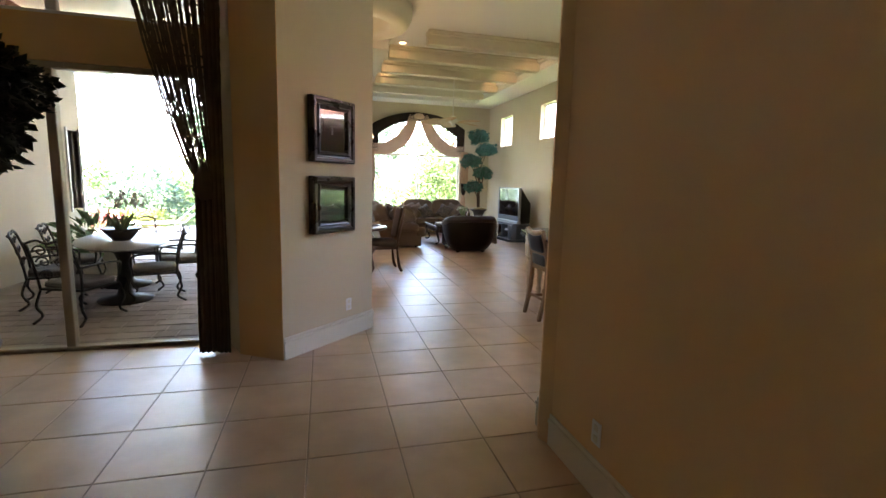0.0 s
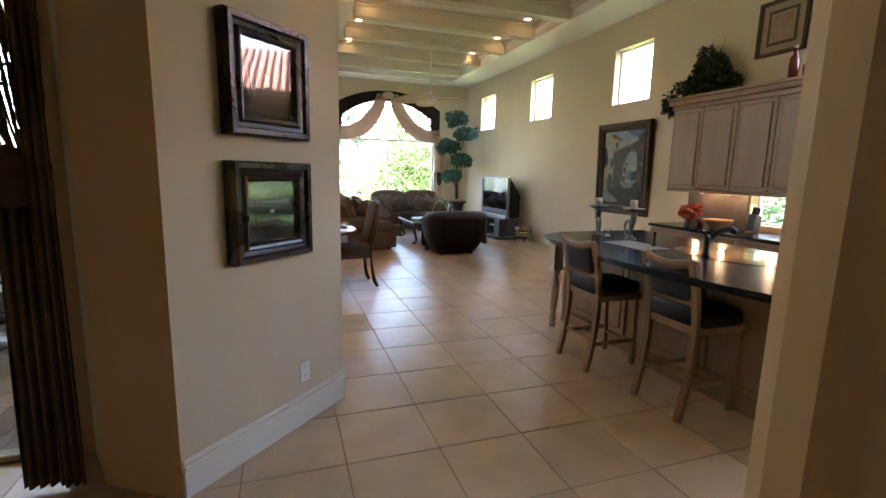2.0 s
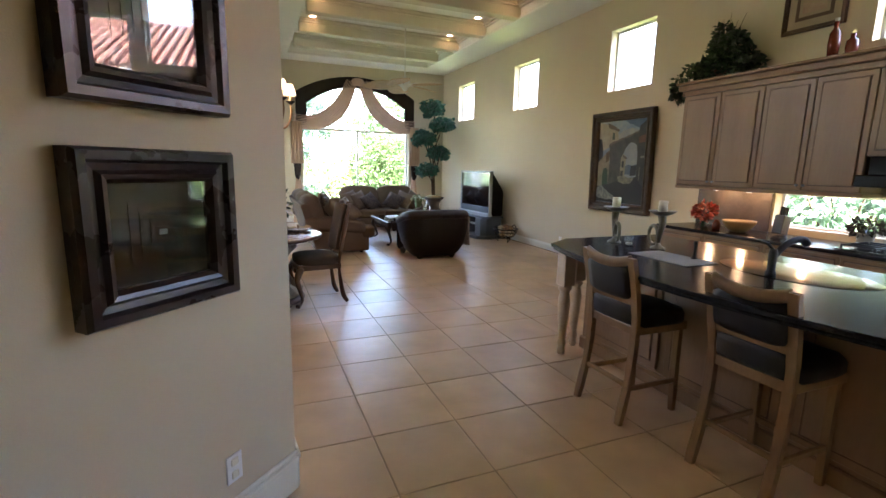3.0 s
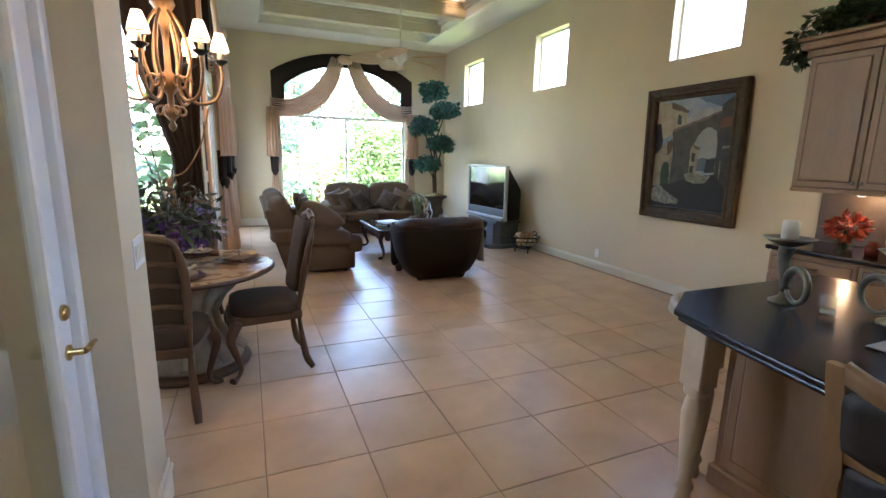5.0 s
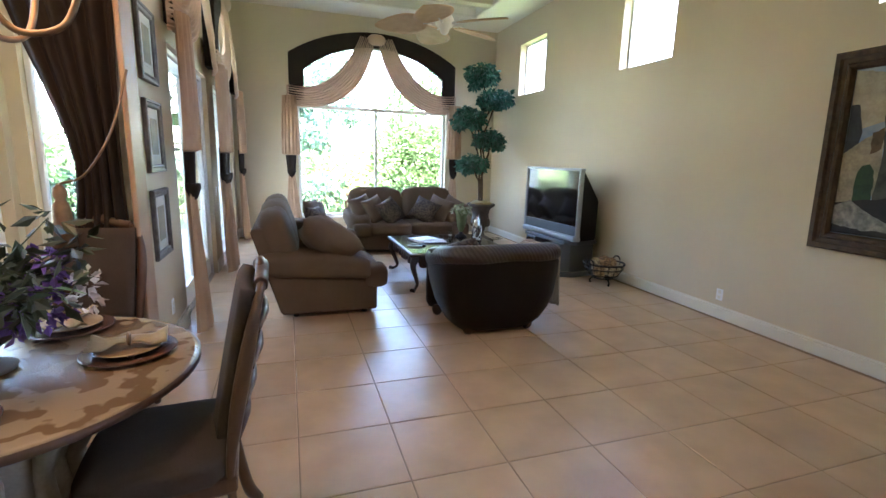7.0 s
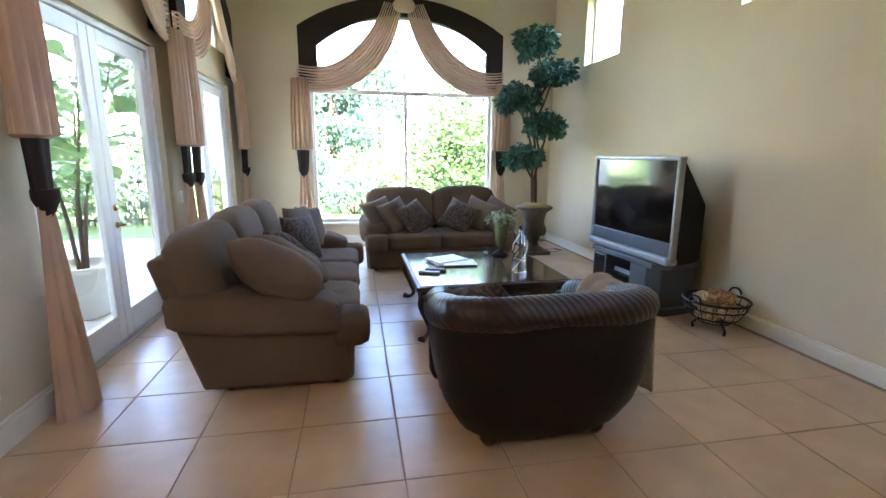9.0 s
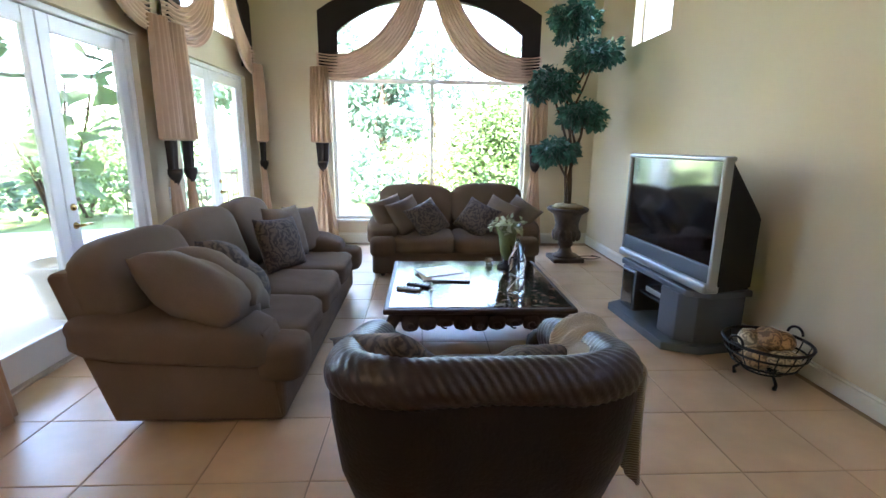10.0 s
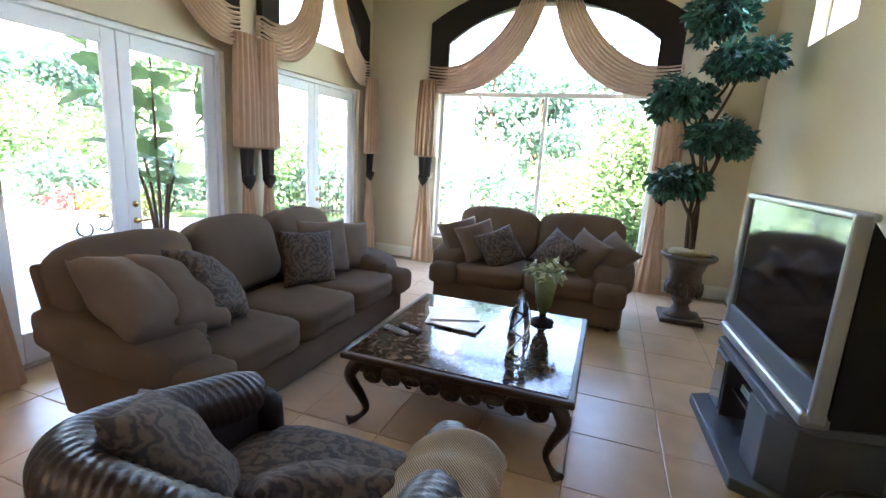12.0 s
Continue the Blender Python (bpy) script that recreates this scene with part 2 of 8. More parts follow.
PAISLEY = patterned("brown_paisley_cloth", (0.034, 0.021, 0.014), (0.098, 0.065, 0.042), 8.0, 0.85, (0.1, 0.9))
WOVEN = patterned("woven_dark_leather", (0.016, 0.009, 0.008), (0.050, 0.030, 0.026), 34, 0.3, (0.2, 0.8), "weave")
MARBLE = patterned("dark_brown_marble", (0.022, 0.014, 0.010), (0.21, 0.145, 0.10), 13, 0.09, (0.46, 0.76), "vein", 0.0)
tuned(MARBLE, Specular_IOR_Level=0.42)
KNIT = patterned("cream_knit", (0.26, 0.20, 0.14), (0.52, 0.44, 0.34), 60, 0.9, (0.3, 0.7), "weave")

# ---- shape helpers ----
RNG = random.Random(7)


def part(name, bm, material, parent=None, label="", smooth=False, m=None):
    """Links a bmesh as one mesh object under a thing."""
    me = bpy.data.meshes.new(name)
    bm.to_mesh(me)
    bm.free()
    me.materials.append(material)
    if smooth:
        me.polygons.foreach_set("use_smooth", [True] * len(me.polygons))
    ob = new(name, me)
    if m is not None:
        ob.matrix_basis = m
    ob.parent = parent
    return tagged(ob, label)


def thing(name, label, category, m=None, group="", kind=""):
    ob = new(name)
    ob.empty_display_size = 0.1
    ob.matrix_basis = m or Matrix()
    return tagged(ob, label, category, group, kind)


def box(x0, x1, y0, y1, z0, z1, bevel=0.0, seg=1, bm=None, m=None):
    out = bm or bmesh.new()
    tmp = bmesh.new()
    bmesh.ops.create_cube(tmp, size=1, matrix=Matrix.LocRotScale(((x0 + x1) / 2, (y0 + y1) / 2, (z0 + z1) / 2), None, (abs(x1 - x0), abs(y1 - y0), abs(z1 - z0))))
    if bevel:
        bmesh.ops.bevel(tmp, geom=tmp.edges[:], offset=bevel, segments=seg, affect="EDGES", profile=0.5)
    return merge(out, tmp, m)


def merge(out, tmp, m=None):
    if m is not None:
        tmp.transform(m)
    index = {}
    for v in tmp.verts:
        index[v] = out.verts.new(v.co)
    for f in tmp.faces:
        try:
            nf = out.faces.new([index[v] for v in f.verts])
            nf.smooth = f.smooth
        except ValueError:
            pass
    tmp.free()
    return out


def prism(poly, z0, z1, bm=None, m=None, bevel=0.0):
    """A vertical prism over a plan polygon."""
    tmp = bmesh.new()
    lo = [tmp.verts.new((x, y, z0)) for x, y in poly]
    hi = [tmp.verts.new((x, y, z1)) for x, y in poly]
    tmp.faces.new(lo[::-1])
    tmp.faces.new(hi)
    k = len(poly)
    for i in range(k):
        tmp.faces.new((lo[i], lo[(i + 1) % k], hi[(i + 1) % k], hi[i]))
    bmesh.ops.recalc_face_normals(tmp, faces=tmp.faces[:])
    if bevel:
        bmesh.ops.bevel(tmp, geom=tmp.edges[:], offset=bevel, segments=2, affect="EDGES", profile=0.5)
    return merge(bm or bmesh.new(), tmp, m)


def lathe(profile, seg=20, bm=None, m=None):
    """Turns (radius, height) pairs about the z axis."""
    tmp = bmesh.new()
    rings = []
    for r, z in profile:
        rings.append([tmp.verts.new((max(r, 1e-4) * math.cos(2 * math.pi * i / seg), max(r, 1e-4) * math.sin(2 * math.pi * i / seg), z)) for i in range(seg)])
    for a, b in zip(rings, rings[1:]):
        for i in range(seg):
            f = tmp.faces.new((a[i], a[(i + 1) % seg], b[(i + 1) % seg], b[i]))
            f.smooth = True
    tmp.faces.new(rings[0][::-1])
    tmp.faces.new(rings[-1])
    return merge(bm or bmesh.new(), tmp, m)


def tube(points, radii, seg=8, bm=None, m=None, flat=1.0):
    """A round bar along points; radii is one number or one a point."""
    tmp = bmesh.new()
    pts = [Vector(p) for p in points]
    if not isinstance(radii, (list, tuple)):
        radii = [radii] * len(pts)
    rings, side = [], None
    for i, p in enumerate(pts):
        d = (pts[min(i + 1, len(pts) - 1)] - pts[max(i - 1, 0)]).normalized()
        if side is None:
            side = d.orthogonal().normalized()
        side = (side - d * side.dot(d)).normalized()
        up = d.cross(side)
        rings.append([tmp.verts.new(p + radii[i] * (math.cos(2 * math.pi * k / seg) * side + flat * math.sin(2 * math.pi * k / seg) * up)) for k in range(seg)])
    for a, b in zip(rings, rings[1:]):
        for k in range(seg):
            f = tmp.faces.new((a[k], a[(k + 1) % seg], b[(k + 1) % seg], b[k]))
            f.smooth = True
    tmp.faces.new(rings[0][::-1])
    tmp.faces.new(rings[-1])
    return merge(bm or bmesh.new(), tmp, m)


def arc(centre, r, a0, a1, n, plane="xz"):
    c = Vector(centre)
    out = []
    for i in range(n + 1):
        a = radians(a0 + (a1 - a0) * i / n)
        u, w = r * math.cos(a), r * math.sin(a)
        out.append(c + (Vector((u, 0, w)) if plane == "xz" else Vector((0, u, w)) if plane == "yz" else Vector((u, w, 0))))
    return out


def spline(points, n=6):
    """A smooth curve through points."""
    p = [Vector(q) for q in points]
    p = [2 * p[0] - p[1]] + p + [2 * p[-1] - p[-2]]
    out = []
    for i in range(1, len(p) - 2):
        for k in range(n):
            t = k / n
            a, b, c, d = p[i - 1], p[i], p[i + 1], p[i + 2]
            out.append(0.5 * (2 * b + (c - a) * t + (2 * a - 5 * b + 4 * c - d) * t * t + (3 * b - a - 3 * c + d) * t ** 3))
    return out + [p[-2]]


def puff(size, e=0.35, n=20, bm=None, m=None, rough=0.0, seed=0, crown=0.0):
    """A stuffed block: a superellipsoid of the given full size."""
    tmp = bmesh.new()
    bmesh.ops.create_uvsphere(tmp, u_segments=n, v_segments=max(8, n * 2 // 3), radius=1)
    for v in tmp.verts:
        x, y, z = v.co
        q = Vector([math.copysign(abs(c) ** e, c) for c in (x, y, z)])
        k = max(abs(q.x), abs(q.y), abs(q.z))
        b = Vector((x, y, z))
        s = (abs(x) ** (2 / e) + abs(y) ** (2 / e) + abs(z) ** (2 / e)) ** (-e / 2)
        w = b * s
        if rough:
            w += b * rough * noise.noise(b * 2.3 + Vector((seed * 3.1, seed, 0)))
        if crown:
            w.z += crown * (1 - w.x * w.x) * (1 - w.y * w.y) * (1 if w.z > 0 else 0)
        v.co = Vector((w.x * size[0] / 2, w.y * size[1] / 2, w.z * size[2] / 2))
    for f in tmp.faces:
        f.smooth = True
    return merge(bm or bmesh.new(), tmp, m)


def pillow_shape(w, h, d, n=14, seed=0, bm=None, m=None):
    """A square throw pillow with pinched corners, lying in the xz plane."""
    tmp = bmesh.new()
    sides = []
    for sgn in (-1, 1):
        g = []
        for i in range(n + 1):
            row = []
            for j in range(n + 1):
                u, v = 2 * i / n - 1, 2 * j / n - 1
                pinch = 1 - 0.09 * (1 - u * u) * abs(v) ** 3
                pinch2 = 1 - 0.09 * (1 - v * v) * abs(u) ** 3
                t = ((1 - abs(u) ** 2.4) * (1 - abs(v) ** 2.4)) ** 0.44
                wr = 0.10 * noise.noise(Vector((u * 1.7 + seed, v * 1.7, seed * 2.0 + sgn)))
                crease = 0.05 * noise.noise(Vector((u * 5 + 3 * seed, v * 5, sgn * 2.0)))
                row.append(tmp.verts.new((u * w / 2 * pinch2, sgn * d / 2 * t * (1 + 2 * wr + crease), v * h / 2 * pinch)))
            g.append(row)
        sides.append(g)
    for sgn, g in zip((-1, 1), sides):
        for i in range(n):
            for j in range(n):
                q = (g[i][j], g[i + 1][j], g[i + 1][j + 1], g[i][j + 1])
                f = tmp.faces.new(q if sgn < 0 else q[::-1])
                f.smooth = True
    bmesh.ops.remove_doubles(tmp, verts=tmp.verts[:], dist=1e-4)
    return merge(bm or bmesh.new(), tmp, m)


def sheet(rows, thick=0.0, bm=None, m=None):
    """A smooth skin over rows of points, given thickness."""
    tmp = bmesh.new()
    g = [[tmp.verts.new(p) for p in r] for r in rows]
    for a, b in zip(g, g[1:]):
        for i in range(len(a) - 1):
            f = tmp.faces.new((a[i], a[i + 1], b[i + 1], b[i]))
            f.smooth = True
    if thick:
        bmesh.ops.recalc_face_normals(tmp, faces=tmp.faces[:])
        bmesh.ops.solidify(tmp, geom=tmp.faces[:], thickness=thick)
        for f in tmp.faces:
            f.smooth = True
    return merge(bm or bmesh.new(), tmp, m)


def leaves(centre, radii, n, size, seed, bm=None, droop=0.3, shell=0.45, long=1.6):
    """Many small bent leaves in and on an uneven lump."""
    rng = random.Random(seed)
    verts, faces = [], []
    c = Vector(centre)
    for _ in range(n):
        d = Vector((rng.gauss(0, 1), rng.gauss(0, 1), rng.gauss(0, 1))).normalized()
        lump = 1 + 0.38 * noise.noise(d * 1.9 + Vector((seed * 1.7, seed * 0.9, 3)))
        r = (shell + (1 - shell) * rng.random() ** 0.5) * lump
        p = c + Vector((d.x * radii[0], d.y * radii[1], d.z * radii[2])) * r
        a = Vector((d.x + rng.uniform(-0.9, 0.9), d.y + rng.uniform(-0.9, 0.9), d.z * 0.6 - droop + rng.uniform(-0.7, 0.7))).normalized()
        s = a.cross(Vector((rng.uniform(-1, 1), rng.uniform(-1, 1), rng.uniform(-1, 1)))).normalized()
        k = size * rng.uniform(0.6, 1.3)
        up = a.cross(s) * k * 0.18
        i = len(verts)
        verts += [p, p + a * k * long * 0.5 + s * k * 0.5 + up, p + a * k * long, p + a * k * long * 0.5 - s * k * 0.5 + up]
        faces += [(i, i + 1, i + 2), (i, i + 2, i + 3)]
    out = bm or bmesh.new()
    vs = [out.verts.new(v) for v in verts]
    for f in faces:
        out.faces.new([vs[j] for j in f])
    return out


def wall_panels(panels, thick, m):
    """One wall: convex outlines in (along, height), each given the wall's thickness behind the face."""
    bm = bmesh.new()
    for poly in panels:
        tmp = bmesh.new()
        a = [tmp.verts.new((u, 0, z)) for u, z in poly]
        b = [tmp.verts.new((u, thick, z)) for u, z in poly]
        k = len(poly)
        tmp.faces.new(a)
        tmp.faces.new(b[::-1])
        for i in range(k):
            tmp.faces.new((a[i], b[i], b[(i + 1) % k], a[(i + 1) % k]))
        bmesh.ops.recalc_face_normals(tmp, faces=tmp.faces[:])
        merge(bm, tmp)
    bm.transform(m)
    return bm


def opened(u0, u1, z0, z1, holes, steps=14):
    """Outlines of a wall from u0 to u1 with holes (a, b, low, high, rise); rise arches the head above high."""
    out, u = [], u0
    for a, b, lo, hi, rise in sorted(holes):
        if a > u:
            out.append([(u, z0), (a, z0), (a, z1), (u, z1)])
        if lo > z0:
            out.append([(a, z0), (b, z0), (b, lo), (a, lo)])
        if rise:
            for i in range(steps):
                p, q = i / steps, (i + 1) / steps
                out.append([(a + (b - a) * p, hi + rise * head(p)), (a + (b - a) * q, hi + rise * head(q)), (a + (b - a) * q, z1), (a + (b - a) * p, z1)])
        elif hi < z1:
            out.append([(a, hi), (b, hi), (b, z1), (a, z1)])
        u = b
    if u < u1:
        out.append([(u, z0), (u1, z0), (u1, z1), (u, z1)])
    return out


def head(p):
    """The shape of the arched heads: a flat segment of a circle."""
    c = 0.62
    return (math.sqrt(1 - (c * (2 * p - 1)) ** 2) - math.sqrt(1 - c * c)) / (1 - math.sqrt(1 - c * c))


def along(p, q):
    """The pose that lays a wall's face from p to q; its thickness goes to the left of that way."""
    d = Vector((q[0] - p[0], q[1] - p[1], 0))
    return pose(p[0], p[1], 0, 0, 0, math.degrees(math.atan2(d.y, d.x)))

# ---- structure ----
XR, YB, XL, ZC, ZT = 5.81, 15.45, 0.68, 4.15, 4.42
TH = 0.2


def wall(name, p, q, holes=(), z0=0.0, z1=ZT + 0.1, thick=TH, material=None, label="beige painted plaster wall"):
    n = math.hypot(q[0] - p[0], q[1] - p[1])
    bm = wall_panels(opened(0, n, z0, z1, list(holes)), thick, along(p, q))
    return tagged(part(name, bm, material or WALL), label, "wall", "", "structure")


# right wall, from the far end to the near one; its face looks to -x (thickness to the left of the way)
ZW0, ZW1 = 2.775, 3.685
right_holes = [(YB - 14.35, YB - 13.42, ZW0, ZW1, 0), (YB - 11.48, YB - 10.57, ZW0, ZW1, 0), (YB - 8.58, YB - 7.70, ZW0, ZW1, 0), (YB - 5.14, YB - 3.05, ZW0, ZW1, 0)]
wall("wall_east", (XR, YB + TH), (XR, 6.6), [(a + TH, b + TH, c, d, e) for a, b, c, d, e in right_holes[:3]])
# the kitchen's stretch has a low window between counter and cabinets and a high one above
kw = [[(0, 0), (3.6, 0), (3.6, 0.99), (0, 0.99)], [(0, 0.99), (0.82, 0.99), (0.82, 1.36), (0, 1.36)], [(3.2, 0.99), (3.6, 0.99), (3.6, 1.36), (3.2, 1.36)],
      [(0, 1.36), (3.6, 1.36), (3.6, ZW0), (0, ZW0)], [(0, ZW0), (1.46, ZW0), (1.46, ZW1), (0, ZW1)], [(3.55, ZW0), (3.6, ZW0), (3.6, ZW1), (3.55, ZW1)],
      [(0, ZW1), (3.6, ZW1), (3.6, ZT + 0.1), (0, ZT + 0.1)]]
tagged(part("wall_east_kitchen", wall_panels(kw, TH, along((XR, 6.6), (XR, 3.0))), WALL), "beige kitchen wall with a low window", "wall", "", "structure")
# the opening is unseen; it lets light onto the picture wall
wall("wall_kitchen_south", (XR + TH, 3.0), (XR + TH, 0.2), [(0.15, 2.1, 1.5, 3.4, 0)], label="beige wall round the unseen tall kitchen window")
wall("wall_kitchen_back", (XR + TH, 0.2), (1.7, 0.2))

# back wall with the large arched window
BW = (1.79, 4.75, 0.38, 3.28, 0.36)
wall("wall_north", (XL - TH, YB), (XR, YB), [(BW[0] - XL + TH, BW[1] - XL + TH, BW[2], BW[3], BW[4])])

NY = 9.4
# left wall of the living room: two pairs of french doors with arched lights above
D1, D2 = (10.62, 12.58), (13.14, 15.10)
DH, LZ, LS, LR = 2.44, 2.86, 3.28, 0.36


def left_panels():
    y0, y1, top = NY, YB, ZT + 0.1
    out, u = [], y0
    for a, b in (D1, D2):
        out.append([(u, 0), (a, 0), (a, top), (u, top)])
        out.append([(a, DH), (b, DH), (b, LZ), (a, LZ)])
        for i in range(14):
            p, q = i / 14, (i + 1) / 14
            out.append([(a + (b - a) * p, LS + LR * head(p)), (a + (b - a) * q, LS + LR * head(q)), (a + (b - a) * q, top), (a + (b - a) * p, top)])
        u = b
    out.append([(u, 0), (y1, 0), (y1, top), (u, top)])
    return out


tagged(part("wall_west", wall_panels(left_panels(), TH, pose(XL, 0, 0, 0, 0, 90)), WALL), "beige plaster wall with two door openings", "wall", "", "structure")

# dining nook: side returns and the window wall
NX = -0.35
NN = 10.42
wall("wall_nook_north", (NX - TH, NN), (XL - TH, NN), [(0.3, 0.93, 0.74, 3.7, 0)], label="beige plaster wall round the nook side window")
wall("wall_nook_west", (NX, 6.45), (NX, NN), [(0.25, 3.87, 0.74, 3.7, 0)], label="beige plaster wall round the nook window")
wall("wall_nook_south", (0.66, 6.45), (NX - TH, 6.45), thick=0.37, label="beige pier between door and dining nook")
# foyer: door to the patio, angled picture wall, pier beside the sliding door
wall("wall_patio_door_head", (0.53, 4.92), (0.53, 6.08), z0=2.2, label="beige plaster wall above the patio door")
tagged(part("wall_picture", prism([(-0.2, 3.785), (0.63, 4.587), (0.60, 4.92), (0.3, 4.92), (-0.28, 4.33), (-0.72, 4.33), (-0.58, 4.02)], 0, ZT + 0.1), WALL), "angled beige wall with two framed prints", "wall", "", "structure")
# thin added skin: the pier face's warm shade put into its colour
tagged(part("wall_pier_warm_skin", prism([(-0.2, 3.785), (-0.58, 4.02), (-0.583, 4.015), (-0.202, 3.780)], 0, ZT + 0.1), FOYER), "thin pier skin with warm shade painted in", "wall", "", "structure")
SY = 4.33
wall("wall_foyer_north", (-5.0, SY), (-0.71, SY), [(0.4, 4.18, 0.0, 2.44, 0), (0.4, 4.18, 2.80, 3.7, 0)][:1], z1=2.8, label="beige wall round the sliding glass door")
wall("wall_foyer_clerestory", (-5.0, SY), (-0.71, SY), [(0.4, 4.18, 2.8, 3.7, 0)], z0=2.8, label="beige wall round the transom window")
wall("wall_foyer_west", (-5.0, -4.0), (-5.0, SY + TH))
wall("wall_foyer_south", (1.65, -4.0), (-5.2, -4.0))
tagged(part("wall_foyer_east", prism([(1.45, -4.0), (1.45, 2.12), (1.41, 2.2), (1.47, 2.33), (1.63, 2.48), (1.75, 2.36), (1.75, -4.0)], 0, ZT + 0.1), WALL), "beige foyer wall with an angled end", "wall", "", "structure")
# foyer walls get the warm-lit copy of the paint
for nm in ("wall_foyer_north", "wall_foyer_clerestory", "wall_foyer_east", "wall_foyer_west", "wall_foyer_south"):
    bpy.data.objects[nm].data.materials[0] = FOYER

# ceilings: flat field, lower border along the walls, five beams, a round dome over the table
cb = box(-5.2, XR + TH, -4.2, YB + TH, ZT + 0.1, ZT + 0.25)
tagged(part("ceiling", box(-5.2, XR, -4.2, YB, ZT, ZT + 0.1, bm=cb), CEIL), "off-white painted ceiling field", "ceiling", "", "structure")
TX0, TX1, TY1 = 1.43, 5.02, 14.72
sof = box(TX1, XR, 2.5, YB, ZC, ZT)
box(XL - 0.1, TX1, TY1, YB, ZC, ZT, bm=sof)
prism([(XL - 0.1, 9.4), (TX0, 9.4), (TX0, TY1), (XL - 0.1, TY1)], ZC, ZT, bm=sof)
tagged(part("ceiling_border", sof, CEIL), "lowered painted ceiling border", "ceiling", "", "structure")


def moulding(x0, x1, y0, y1, inward):
    """A stepped crown strip under the field along one edge."""
    bm = bmesh.new()
    for k, (d, a, b) in enumerate(((0.025, ZC + 0.004, ZC + 0.05), (0.05, ZC + 0.17, ZC + 0.21), (0.09, ZC + 0.21, ZT - 0.002))):
        ix, iy = inward
        box(min(x0, x0 + ix * d), max(x1, x1 + ix * d), min(y0, y0 + iy * d), max(y1, y1 + iy * d), a, b, 0.006, 1, bm)
    return bm


for nm, a in (("north", (TX0, TX1, TY1, TY1, (0, -1))), ("east", (TX1, TX1, 2.6, TY1 - 0.1, (-1, 0))), ("west", (TX0, TX0, 9.5, TY1 - 0.1, (1, 0)))):
    tagged(part("trim_crown_" + nm, moulding(*a), TRIM), "stepped cream crown moulding", "moulding", "", "structure")
BEAMS = [8.78, 10.02, 11.32, 12.66, 13.9]


def beam(y, x0):
    t = thing("ceiling_beam", "cream boxed ceiling beam with mouldings", "beam", group="ceiling beams", kind="structure")
    part("beam_body", box(x0, TX1 - 0.002, y, y + 0.2, ZC + 0.004, ZT - 0.001, 0.012, 2), BEAM, t)
    bm = box(x0, TX1 - 0.095, y - 0.05, y + 0.25, ZT - 0.06, ZT - 0.003, 0.012, 1)
    part("beam_moulding", box(x0, TX1 - 0.055, y - 0.025, y + 0.225, ZT - 0.095, ZT - 0.06, 0.01, 1, bm), BEAM, t)


for k, y in enumerate(BEAMS):
    beam(y, TX0 + 0.1 if k else 2.1)


def dome():
    t = thing("ceiling_dome", "round stepped ceiling medallion with a bronze dome", "medallion", pose(0.75, 7.98, 0), kind="structure")
    part("ring", lathe([(0.50, ZT - 0.002), (0.50, ZT - 0.26), (0.56, ZT - 0.34), (0.76, ZT - 0.34), (0.82, ZT - 0.28), (0.88, ZT - 0.16), (0.88, ZT - 0.002)], 48), BEAM, t, smooth=True)
    part("dome_face", lathe([(0.499, ZT - 0.006), (0.0, ZT - 0.005)], 48), GOLD, t, "bronze painted dome")


dome()

# recessed ceiling lights
def can_light(x, y):
    t = thing("recessed_light", "small lit recessed ceiling light with white ring", "ceiling light", pose(x, y, ZT - 0.004), group="recessed ceiling lights")
    part("ring", lathe([(0.06, 0.0), (0.06, -0.006), (0.092, -0.008), (0.098, 0.0)], 20), FRAME, t)
    part("lens", lathe([(0.059, -0.002), (0.0, -0.002)], 20), LENS, t, "glowing lens")


LENS = glow("lamp_lens", (1.0, 0.86, 0.66), 0.22)
for y in (9.80, 11.12, 12.5):
    can_light(4.72, y)
    can_light(1.78, y)

# baseboards
def baseboard(name, p, q, gaps=(), h=0.17):
    n = math.hypot(q[0] - p[0], q[1] - p[1])
    bm, u = bmesh.new(), 0
    for a, b in list(gaps) + [(n, n)]:
        if a - u > 0.02:
            box(u, a, -0.018, 0, 0.002, h * 0.72, 0.004, 1, bm)
            box(u, a, -0.026, 0, h * 0.72, h * 0.86, 0.006, 1, bm)
            box(u, a, -0.014, 0, h * 0.86, h, 0.005, 1, bm)
        u = b
    bm.transform(along(p, q))
    return tagged(part(name, bm, TRIM), "tall cream stepped baseboard", "baseboard", "", "structure")


baseboard("baseboard_east", (XR, YB), (XR, 6.72), h=0.135)
baseboard("baseboard_north", (XL, YB), (XR, YB))
baseboard("baseboard_west", (XL, NY), (XL, YB), [(D1[0] - NY, D1[1] - NY), (D2[0] - NY, D2[1] - NY)])
baseboard("baseboard_picture", (-0.2, 3.785), (0.63, 4.587), h=0.2)
baseboard("baseboard_picture_end", (0.63, 4.587), (0.60, 4.92), h=0.2)
baseboard("baseboard_pier", (0.5, 6.08), (0.66, 6.08), h=0.2)
baseboard("baseboard_pier_side", (0.66, 6.08), (0.66, 6.45), h=0.2)
baseboard("baseboard_nook", (NX, NN), (XL - TH, NN))
baseboard("baseboard_nook_window", (NX, 6.45), (NX, NN))
baseboard("baseboard_foyer", (1.45, 2.12), (1.45, -4.0), h=0.2)
baseboard("baseboard_foyer_end", (1.63, 2.48), (1.47, 2.33), h=0.2)


